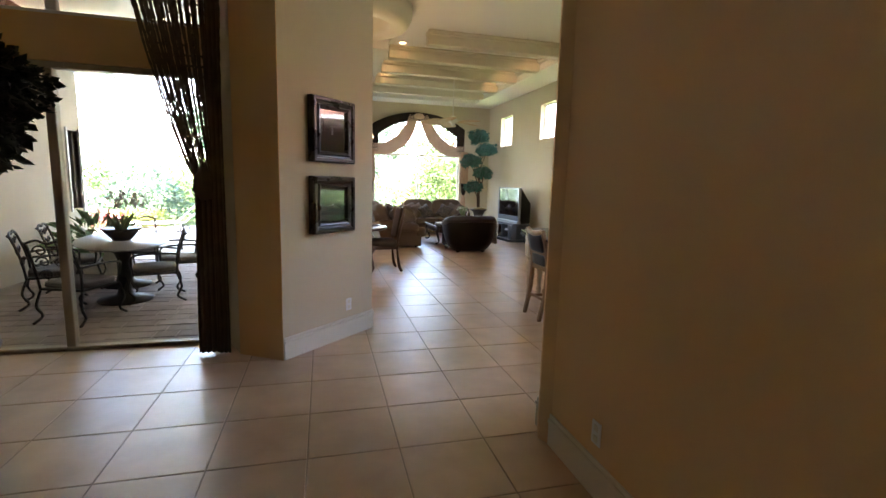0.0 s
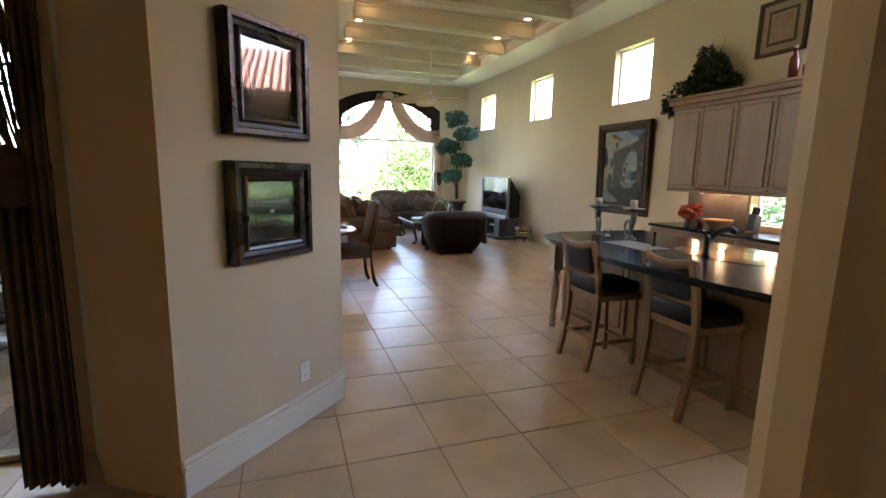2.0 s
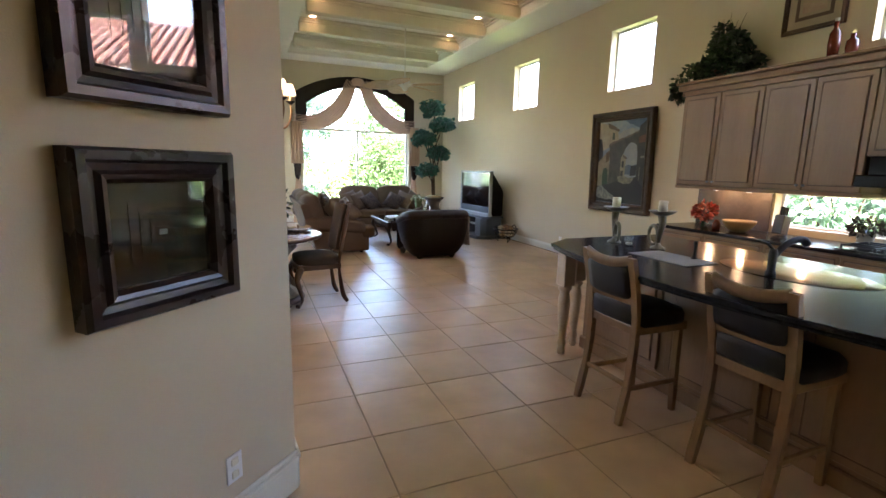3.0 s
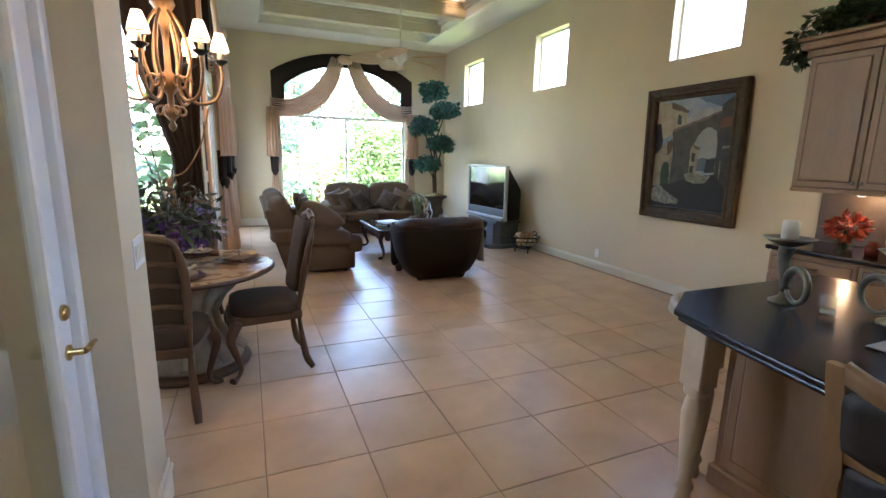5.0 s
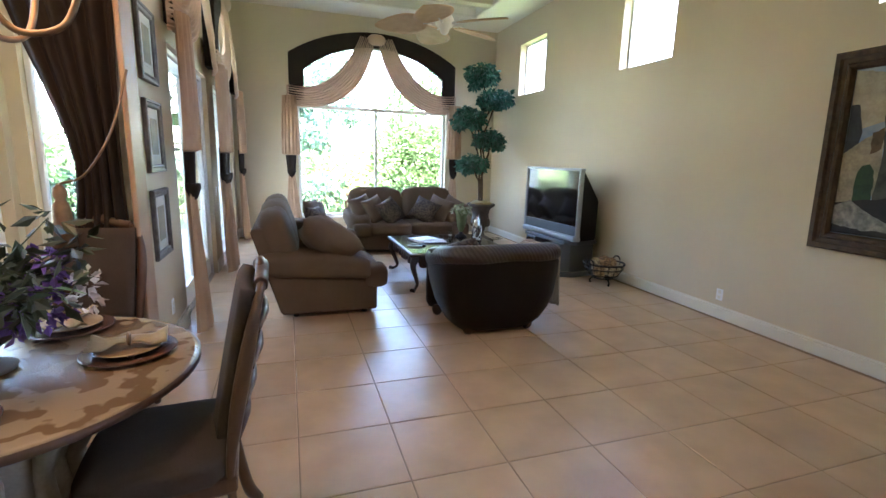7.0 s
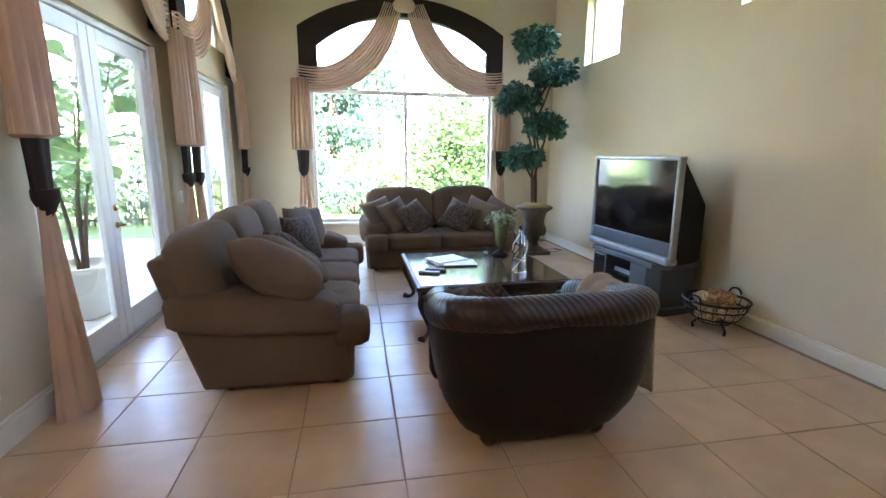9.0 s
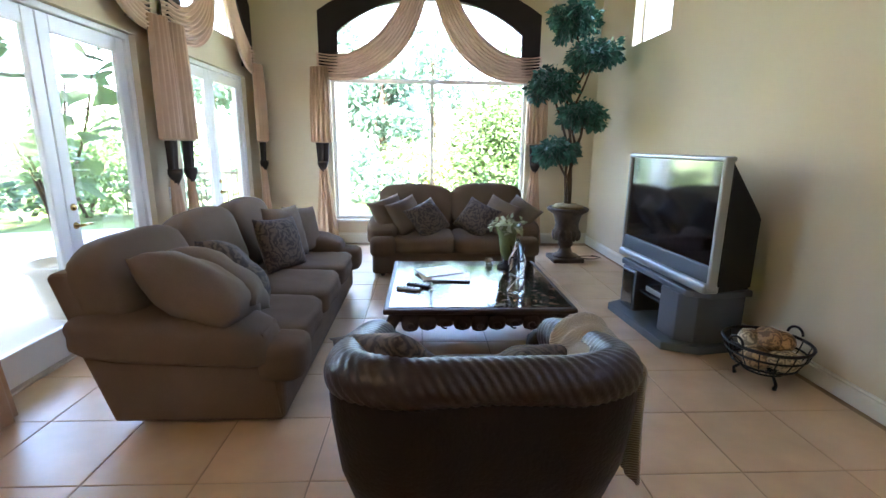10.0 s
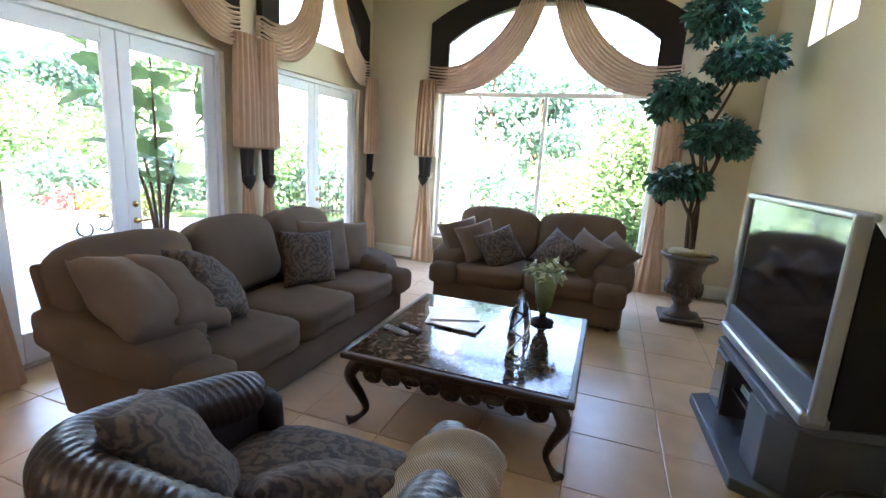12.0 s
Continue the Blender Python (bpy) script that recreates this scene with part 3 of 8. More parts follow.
# windows
def pane(parent, poly, m, y=0.0, name="pane"):
    bm = wall_panels([poly], 0.008, Matrix.Translation((0, y, 0)))
    bm.transform(m)
    ob = part(name, bm, PANE, parent)
    ob.visible_shadow = False
    return ob


def bars(parent, name, items, depth, m, y=0.0, material=None, bevel=0.006):
    for u0, u1, z0, z1 in items:
        bm = box(u0, u1, y, y + depth, z0, z1, bevel)
        bm.transform(m)
        part(name, bm, material or FRAME, parent)


def arch_pts(a, b, spring, rise, n=20, grow=0.0):
    return [(a - grow + (b - a + 2 * grow) * i / n, spring + (rise) * head(i / n) + grow * 0.9) for i in range(n + 1)]


def arch_bar(parent, name, a, b, spring, rise, w, depth, m, y, material, foot=0.0):
    """A curved head bar of width w below the curve, with legs down to foot if that is above zero."""
    outer = arch_pts(a, b, spring, rise)
    inner = [(a + w + (b - a - 2 * w) * i / 20, spring + (rise) * head(i / 20) - w) for i in range(21)]
    polys = [[inner[i], inner[i + 1], outer[i + 1], outer[i]] for i in range(20)]
    if foot:
        polys += [[(a, foot), (a + w, foot), inner[0], outer[0]], [(b - w, foot), (b, foot), outer[-1], inner[-1]]]
    bm = wall_panels(polys, depth, Matrix.Translation((0, y, 0)))
    bmesh.ops.remove_doubles(bm, verts=bm.verts[:], dist=1e-4)
    bm.transform(m)
    return part(name, bm, material, parent)


def back_window():
    a, b, lo, sp, rise = BW
    m = pose(0, YB, 0)
    t = thing("window_1", "large arched fixed window with thin white frame", "window", kind="structure")
    mid = 3.30
    bars(t, "window_frame", [(a, a + 0.05, lo, sp), (b - 0.05, b, lo, sp), (a + 0.05, b - 0.05, lo, lo + 0.05), (mid - 0.025, mid + 0.025, lo + 0.05, 2.44), (a + 0.05, b - 0.05, 2.44, 2.50)], 0.05, m, 0.11)
    arch_bar(t, "window_frame", a, b, sp, rise, 0.05, 0.05, m, 0.11, FRAME)
    pane(t, [(a + 0.05, lo + 0.05), (mid - 0.025, lo + 0.05), (mid - 0.025, 2.44), (a + 0.05, 2.44)], m, 0.13)
    pane(t, [(mid + 0.025, lo + 0.05), (b - 0.05, lo + 0.05), (b - 0.05, 2.44), (mid + 0.025, 2.44)], m, 0.13)
    pane(t, [(a + 0.05, 2.5), (b - 0.05, 2.5)] + [(u, z - 0.05) for u, z in arch_pts(a + 0.05, b - 0.05, sp, rise)][::-1], m, 0.13)
    bars(t, "window_sill", [(a - 0.05, b + 0.05, lo - 0.04, lo - 0.002)], 0.16, m, -0.03, TRIM)


back_window()


def high_window(y0, y1, label):
    t = thing("window_high", label, "window", group="high square windows", kind="structure")
    m = pose(XR, y1, 0, 0, 0, -90)
    n = y1 - y0
    bars(t, "window_frame", [(0, 0.035, ZW0, ZW1), (n - 0.035, n, ZW0, ZW1), (0.035, n - 0.035, ZW0, ZW0 + 0.035), (0.035, n - 0.035, ZW1 - 0.035, ZW1)], 0.04, m, 0.12)
    pane(t, [(0.035, ZW0 + 0.035), (n - 0.035, ZW0 + 0.035), (n - 0.035, ZW1 - 0.035), (0.035, ZW1 - 0.035)], m, 0.135)


for y0, y1 in ((13.42, 14.35), (10.57, 11.48), (7.70, 8.58), (3.05, 5.14)):
    high_window(y0, y1, "small square high window with white frame")


def kitchen_window():
    t = thing("window_kitchen", "long low window above the kitchen counter", "window", kind="structure")
    m = pose(XR, 5.78, 0, 0, 0, -90)
    bars(t, "window_frame", [(0, 0.03, 0.99, 1.36), (2.35, 2.38, 0.99, 1.36), (0.03, 2.35, 0.99, 1.015), (0.03, 2.35, 1.335, 1.36)], 0.04, m, 0.12)
    pane(t, [(0.03, 1.015), (2.35, 1.015), (2.35, 1.335), (0.03, 1.335)], m, 0.135)


kitchen_window()


def lever(parent, m, material):
    h = part("door_handle", lathe([(0.026, 0), (0.026, 0.008), (0.012, 0.012), (0.011, 0.045)], 14), material, parent, "brass lever handle", m=m)
    part("lever", tube([(0, 0, 0.045), (0.02, 0, 0.05), (0.06, 0.004, 0.05), (0.105, -0.004, 0.048)], [0.011, 0.011, 0.009, 0.007]), material, h)
    part("deadbolt", lathe([(0.027, 0), (0.027, 0.008), (0.02, 0.016), (0.0, 0.017)], 14), material, parent, "round brass deadbolt", m=m @ pose(0, 0.135, 0))


def french_door(name, y0, y1, x, label, group="french doors", top=DH):
    """A pair of glazed leaves in a frame, in a wall whose face looks to +x."""
    t = thing(name, label, "door", group=group, kind="structure")
    m = pose(x, y0, 0, 0, 0, 90)
    n = y1 - y0
    bars(t, "door_frame", [(0, 0.05, 0, top), (n - 0.05, n, 0, top), (0.05, n - 0.05, top - 0.05, top)], 0.1, m, 0.05)
    bars(t, "threshold", [(0.05, n - 0.05, 0.002, 0.02)], 0.14, m, 0.03, CONCRETE)
    c = n / 2
    for a, b in ((0.055, c - 0.003), (c + 0.003, n - 0.055)):
        leaf = part("door_leaf", merge_bars([(a, a + 0.11, 0.02, top - 0.055), (b - 0.11, b, 0.02, top - 0.055), (a + 0.11, b - 0.11, 0.02, 0.24), (a + 0.11, b - 0.11, top - 0.17, top - 0.055)], 0.045, m, 0.075), FRAME, t)
        bm = wall_panels([[(a + 0.11, 0.24), (b - 0.11, 0.24), (b - 0.11, top - 0.17), (a + 0.11, top - 0.17)]], 0.008, Matrix.Translation((0, 0.095, 0)))
        bm.transform(m)
        g = part("pane", bm, PANE, leaf)
        g.visible_shadow = False
    lever(t, m @ pose(c + 0.06, 0.075, 0.93, 90), BRASS)
    return t


def merge_bars(items, depth, m, y):
    bm = bmesh.new()
    for u0, u1, z0, z1 in items:
        box(u0, u1, y, y + depth, z0, z1, 0.006, 1, bm)
    bm.transform(m)
    return bm


french_door("door_1", *D1, XL, "pair of white french doors with tall glass")
french_door("door_2", *D2, XL, "pair of white french doors with tall glass")


def arch_light(y0, y1):
    t = thing("window_arched", "arched transom window above the french doors", "window", group="arched transom windows", kind="structure")
    m = pose(XL, y0, 0, 0, 0, 90)
    n = y1 - y0
    bars(t, "window_frame", [(0, 0.045, LZ, LS), (n - 0.045, n, LZ, LS), (0.045, n - 0.045, LZ, LZ + 0.045)], 0.05, m, 0.1)
    arch_bar(t, "window_frame", 0, n, LS, LR, 0.045, 0.05, m, 0.1, FRAME)
    pane(t, [(0.045, LZ + 0.045), (n - 0.045, LZ + 0.045)] + [(u, z - 0.045) for u, z in arch_pts(0.045, n - 0.045, LS, LR)][::-1], m, 0.12)


arch_light(*D1)
arch_light(*D2)


def nook_window():
    t = thing("window_nook", "tall picture window with white mullion", "window", kind="structure")
    m = pose(NX, 6.7, 0, 0, 0, 90)
    n = 3.62
    bars(t, "window_frame", [(0, 0.05, 0.74, 3.7), (n - 0.05, n, 0.74, 3.7), (0.05, n - 0.05, 0.74, 0.79), (0.05, n - 0.05, 3.65, 3.7), (2.58, 2.66, 0.79, 3.65)], 0.06, m, 0.08)
    pane(t, [(0.05, 0.79), (2.58, 0.79), (2.58, 3.65), (0.05, 3.65)], m, 0.1)
    pane(t, [(2.66, 0.79), (n - 0.05, 0.79), (n - 0.05, 3.65), (2.66, 3.65)], m, 0.1)
    bars(t, "window_sill", [(-0.04, n + 0.04, 0.70, 0.738)], 0.2, m, -0.06, TRIM)

    m = pose(NX - TH, NN, 0)
    bars(t, "window_frame", [(0.3, 0.34, 0.74, 3.7), (0.89, 0.93, 0.74, 3.7), (0.34, 0.89, 0.74, 0.79), (0.34, 0.89, 3.65, 3.7)], 0.06, m, 0.08)
    pane(t, [(0.34, 0.79), (0.89, 0.79), (0.89, 3.65), (0.34, 3.65)], m, 0.1)


def side_window():
    """The unseen tall window of the kitchen's far bay, past the cabinets, inferred from a reflection and kept to light
    the picture wall.
    """
    t = thing("window_bay", "unseen tall white framed kitchen bay window", "window", kind="structure")
    m = pose(XR + TH, 3.0, 0, 0, 0, -90)
    bars(t, "window_frame", [(0.15, 0.2, 1.5, 3.4), (2.05, 2.1, 1.5, 3.4), (0.2, 2.05, 1.5, 1.55), (0.2, 2.05, 3.35, 3.4), (1.1, 1.15, 1.55, 3.35)], 0.06, m, 0.08)
    for a, b in ((0.2, 1.1), (1.15, 2.05)):
        pane(t, [(a, 1.55), (b, 1.55), (b, 3.35), (a, 3.35)], m, 0.1)


side_window()


nook_window()


def patio_door():
    """The single glazed door between the foyer and the nook."""
    t = thing("door_3", "white glazed patio door with brass lever", "door", kind="structure")
    m = pose(0.537, 4.92, 0, 0, 0, 90)
    n = 1.16
    bars(t, "door_frame", [(0, 0.05, 0, 2.2), (n - 0.05, n, 0, 2.2), (0.05, n - 0.05, 2.15, 2.2)], 0.12, m, 0.0)
    leaf = part("door_leaf", merge_bars([(0.055, 0.165, 0.02, 2.145), (n - 0.165, n - 0.055, 0.02, 2.145), (0.165, n - 0.165, 0.02, 0.24), (0.165, n - 0.165, 2.03, 2.145)], 0.045, m, 0.03), FRAME, t)
    bm = wall_panels([[(0.165, 0.24), (n - 0.165, 0.24), (n - 0.165, 2.03), (0.165, 2.03)]], 0.008, Matrix.Translation((0, 0.05, 0)))
    bm.transform(m)
    part("pane", bm, PANE, leaf).visible_shadow = False
    lever(t, m @ pose(n - 0.11, 0.03, 0.93, 90), BRASS)


patio_door()


def sliding_door():
    t = thing("door_4", "sliding glass patio door in a slim tan frame", "door", kind="structure")
    m = pose(-5.0, SY, 0)
    TANF = mat("tan_aluminium", (0.42, 0.36, 0.27), (0.38, 0.32, 0.24), rough=0.45, metal=0.2, scale=4, fine=90, bump=0.02)
    a, b = 0.4, 4.18
    bars(t, "door_frame", [(a, a + 0.05, 0, 2.44), (b - 0.05, b, 0, 2.44), (a + 0.05, b - 0.05, 2.39, 2.44), (a + 0.05, b - 0.05, 0.002, 0.035), (2.95, 3.02, 0.035, 2.39)], 0.08, m, 0.03, TANF)
    for u, v in ((a + 0.05, 2.95), (3.02, b - 0.05)):
        pane(t, [(u, 0.035), (v, 0.035), (v, 2.39), (u, 2.39)], m, 0.06)
    w = thing("window_foyer", "transom window above the sliding door", "window", kind="structure")
    bars(w, "window_frame", [(a, a + 0.04, 2.8, 3.7), (b - 0.04, b, 2.8, 3.7), (a + 0.04, b - 0.04, 2.8, 2.84), (a + 0.04, b - 0.04, 3.66, 3.7), (3.0, 3.08, 2.84, 3.66)], 0.06, m, 0.05, FRAME)
    for u, v in ((a + 0.04, 3.0), (3.08, b - 0.04)):
        pane(w, [(u, 2.84), (v, 2.84), (v, 3.66), (u, 3.66)], m, 0.08)


sliding_door()

# ---- living room ----
def swag(parent, m, c, side, top, shoulder, name="swag", material=None, y=-0.09, full=1.0):
    """A half swag from the middle of the head down to one shoulder, in soft folds."""
    rows, folds = [], 9
    sg = 1 if side > c else -1
    w = abs(side - c)
    for i in range(folds * 6 + 1):
        r = i / (folds * 6)
        s = Vector((c + sg * (0.30 - 0.28 * r), y, top + 0.04 * (1 - r)))
        e = Vector((side, y, shoulder + 0.20 - 0.37 * r))
        k = Vector((c + sg * w * (0.49 - 0.30 * r), y, shoulder + 0.02 - 0.36 * r * full))
        row = []
        for j in range(29):
            t = j / 28
            p = s * (1 - t) ** 2 + k * 2 * t * (1 - t) + e * t * t
            p.y = y - 0.026 * math.sin(2 * math.pi * folds * r + 0.6 * math.sin(3 * t)) - 0.08 * full * math.sin(math.pi * t) * (0.5 + 0.5 * r) - 0.014 * noise.noise(Vector((r * 6, t * 4, c)))
            p.z += 0.012 * noise.noise(Vector((r * 9, t * 5, c + 3)))
            row.append(p)
        row.append(Vector((side + sg * 0.03, y + 0.04, row[-1].z)))
        rows.append(row)
    return part(name, sheet(rows, 0, m=m), material or SHEER, parent, "cream sheer swag")


def tail(parent, m, u, seed, y=-0.12):
    """A hanging side panel: a bell of silk, a dark sleeve and a narrow fall to the floor."""
    def pleated(z0, z1, w0, w1, n, depth, name, material, label, bell=0.0, lean=0.0):
        rows = []
        steps = 16
        for i in range(steps + 1):
            t = i / steps
            z = z0 + (z1 - z0) * t
            w = w0 + (w1 - w0) * t + bell * math.sin(math.pi * min(1, t * 1.02)) ** 2
            row = []
            for j in range(n * 6 + 1):
                s = j / (n * 6)
                a = math.pi * s
                row.append((u + lean * (1 - t) - w / 2 * math.cos(a), y - w * 0.28 * math.sin(a) - depth * math.sin(2 * math.pi * n * s + seed + 0.6 * math.sin(2.2 * t + seed)), z))
            row.append((u + lean * (1 - t) + w / 2, y + 0.05, z))
            rows.append(row)
        part(name, sheet(rows, 0, m=m), material, parent, label)
    pleated(1.57, 2.62, 0.325, 0.25, 7, 0.018, "bell", SILK, "pleated gold silk bell", 0.02)
    # the bell's hem turns in under itself
    hem = []
    for i in range(5):
        q = math.pi / 2 * i / 4
        w = 0.325 - 0.14 * (1 - math.cos(q))
        hem.append([(u - w / 2 * math.cos(math.pi * j / 24), y - w * 0.28 * math.sin(math.pi * j / 24) + 0.02 * i / 4, 1.572 - 0.02 * math.sin(q)) for j in range(25)])
    part("hem", sheet(hem, 0, m=m), SILK, parent)
    pleated(1.26, 1.62, 0.15, 0.20, 3, 0.006, "sleeve", DARKBAND, "dark brown sleeve")
    part("sleeve_tip", lathe([(0.004, 1.12), (0.05, 1.18), (0.078, 1.24), (0.078, 1.29)], 14, m=m @ pose(u, y - 0.022, 0) @ Matrix.Diagonal((1, 0.75, 1, 1))), DARKBAND, parent)
    pleated(0.01, 1.26, 0.36, 0.10, 5, 0.012, "fall", SILK, "gold silk fall touching the floor", 0.0, 0.03 * math.sin(seed))


def valance(name, a, b, spring, rise, m, label, group, foot, peak, drop):
    """The dark arched cornice with its two swags and side panels."""
    t = thing(name, label, "curtain", group=group)
    arch_bar(t, "cornice", a - 0.13, b + 0.13, spring + 0.10, rise + 0.12, 0.27, 0.07, m, -0.09, DARKBAND, foot)
    c = (a + b) / 2
    swag(t, m, c, a - 0.14, peak, drop)
    swag(t, m, c, b + 0.14, peak, drop)
    part("knot", puff((0.34, 0.14, 0.20), 0.8, 16, m=m @ pose(c, -0.12, peak - 0.01)), SHEER, t)
    tail(t, m, a - 0.13, a)
    tail(t, m, b + 0.13, b + 1)
    return t


valance("window_drapery", BW[0], BW[1], BW[3], BW[4], pose(0, YB, 0), "arched brown cornice with cream swags and gold tails", "window draperies", 2.56, 3.74, 2.62)
valance("window_drapery", 0, D1[1] - D1[0], LS, LR, pose(XL, D1[0], 0, 0, 0, 90), "arched brown cornice with cream swags and gold tails", "window draperies", 2.56, 3.74, 2.66)
valance("window_drapery", 0, D2[1] - D2[0], LS, LR, pose(XL, D2[0], 0, 0, 0, 90), "arched brown cornice with cream swags and gold tails", "window draperies", 2.56, 3.74, 2.66)


def side_profile(poly, x0, x1, bevel=0.0, seg=2):
    """A slab across x from x0 to x1 over an outline in (y, z)."""
    bm = wall_panels([poly], x1 - x0, pose(x1, 0, 0, 0, 0, 90))
    if bevel:
        bmesh.ops.bevel(bm, geom=bm.edges[:], offset=bevel, segments=seg, affect="EDGES", profile=0.5)
    return bm


def soft_cushion(w, d, h, seed, e=0.26, n=30, sag=0.0):
    """A stuffed cushion with a boxed edge, slightly dented and creased."""
    bm = puff((w, d, h), e, n, rough=0.03, seed=seed, crown=0.16)
    for v in bm.verts:
        p = v.co
        k = 0.010 * noise.noise(Vector((p.x * 7 + seed, p.y * 7, p.z * 5))) + 0.005 * noise.noise(Vector((p.x * 19, p.y * 19 + seed, p.z * 13)))
        v.co += p.normalized() * k
        v.co.z -= sag * max(0, 1 - (2 * p.x / w) ** 2) * max(0, 1 - (2 * p.y / d) ** 2)
    return bm


def sofa(name, w, d, seats, label, m):
    """A sofa with padded roll arms and a back that leans out behind; it faces -y, its front left corner at the origin."""
    t = thing(name, label, "sofa", m)
    arm = 0.29
    part("front_rail", box(0.032, w - 0.032, 0.02, 0.20, 0.045, 0.30, 0.03, 3), SOFA, t)
    part("base", box(0.06, w - 0.06, 0.18, d - 0.02, 0.05, 0.31, 0.01, 1), SOFA, t)
    for sx in (0, 1):
        x0, x1 = (0.02, arm - 0.03) if sx == 0 else (w - arm + 0.03, w - 0.02)
        xc = 0.135 if sx == 0 else w - 0.135
        part("arm_panel", side_profile([(0.035, 0.05), (d - 0.01, 0.05), (d + 0.15, 0.56), (0.10, 0.56)], x0, x1, 0.02), SOFA, t)
        pad = puff((0.40, d + 0.10, 0.25), 0.44, 30, rough=0.03, seed=sx + w)
        for v in pad.verts:
            v.co.z += 0.05 * (v.co.y / d) - 0.035 * max(0, -v.co.y - 0.30) / 0.2
        pad.transform(pose(xc, d * 0.5 + 0.13, 0.525))
        part("arm_pad", pad, SOFA, t, smooth=True)
        for y in (0.14, d - 0.14):
            part("foot", lathe([(0.026, 0), (0.035, 0.052)], 10, m=pose(xc, y, 0.0)), DARKWOOD, t)
    part("back", side_profile([(d - 0.16, 0.12), (d, 0.05), (d + 0.245, 0.85), (d + 0.22, 0.88), (d + 0.12, 0.885)], 0.05, w - 0.05, 0.018), SOFA, t)
    sw = (w - 2 * arm + 0.06) / seats
    for k in range(seats):
        x = arm - 0.03 + sw * (k + 0.5)
        part("seat_cushion", soft_cushion(sw + 0.012, d - 0.16, 0.20, k + w, sag=0.012), SOFA, t, smooth=True, m=pose(x, (d - 0.16) / 2 - 0.03, 0.385))
        bw = (w - 0.10) / seats
        bx = 0.05 + bw * (k + 0.5)
        part("back_cushion", soft_cushion(bw + 0.025, 0.30, 0.56, k * 2.3 + w, 0.40), SOFA, t, smooth=True, m=pose(bx, d + 0.0, 0.715 + 0.012 * (k % 2), -17, 0.8 - 1.4 * (k % 2), 0))
    # the seat cushions wrap round the fronts of the arms
    for x in (arm * 0.52, w - arm * 0.52):
        part("seat_end", puff((arm * 1.02, 0.26, 0.225), 0.42, 20, m=pose(x, 0.04, 0.38), rough=0.03), SOFA, t, smooth=True)
    return t


sofa("sofa", 2.60, 0.94, 3, "three-seat taupe microfibre sofa with rolled arms", pose(2.43, 10.47, 0, 0, 0, 90))
sofa("loveseat", 1.98, 0.92, 2, "two-seat taupe microfibre loveseat under the window", pose(2.55, 13.44, 0))
SOFAL = mat("beige_taupe_cloth", (0.160, 0.110, 0.073), (0.118, 0.081, 0.054), rough=0.9, scale=5, fine=150, bump=0.15, sheen=0.04, spec=0.25)


def pillow(m, w=0.5, h=0.46, d=0.17, material=None, label="plain taupe square throw pillow", seed=0.0):
    t = tagged(part("throw_pillow", pillow_shape(w, h, d, 18, seed), material or SOFAL, smooth=True, m=m), label, "pillow", "throw pillows")
    return t


def leaned(x, y, z, rz, lean, spin):
    """The pose of a pillow: turned by rz, leaned back, spun in its own plane."""
    return pose(x, y, z, 0, 0, rz) @ pose(0, 0, 0, -lean) @ pose(0, 0, 0, 0, spin)


PLAIN, SWIRLED = "plain taupe square throw pillow", "dark paisley square throw pillow"
# on the sofa: three at the near arm, three at the far end
pillow(leaned(1.96, 10.64, 0.750, 128, 54, 38), 0.50, 0.62, 0.32, seed=1.0)
pillow(leaned(1.99, 10.84, 0.745, 126, 50, 34), 0.47, 0.56, 0.27, seed=2.2)
pillow(leaned(1.98, 11.06, 0.735, 122, 42, 28), 0.46, 0.50, 0.25, PAISLEY, SWIRLED, 3.1)
pillow(leaned(1.94, 12.14, 0.695, 68, 20, 4), 0.50, 0.47, 0.18, PAISLEY, SWIRLED, 4.4)
pillow(leaned(1.91, 12.42, 0.735, 72, 16, 3), 0.52, 0.50, 0.17, seed=5.5)
pillow(leaned(1.98, 12.72, 0.715, 66, 16, 6), 0.46, 0.46, 0.15, seed=6.6)
# on the loveseat: three at each arm
for k, (x, y, z, rz, lean, spin, mt) in enumerate(((2.76, 13.82, 0.70, 30, 26, -14, 0), (2.97, 13.80, 0.69, 34, 26, -16, 0), (3.22, 13.76, 0.66, 26, 34, -22, 1), (3.82, 13.76, 0.67, -24, 34, 24, 1), (4.09, 13.80, 0.69, -34, 28, 20, 0), (4.35, 13.84, 0.69, -30, 36, 30, 0))):
    pillow(leaned(x, y, z, rz, lean, spin), 0.46, 0.45, 0.17, PAISLEY if mt else None, SWIRLED if mt else PLAIN, 7.0 + k)


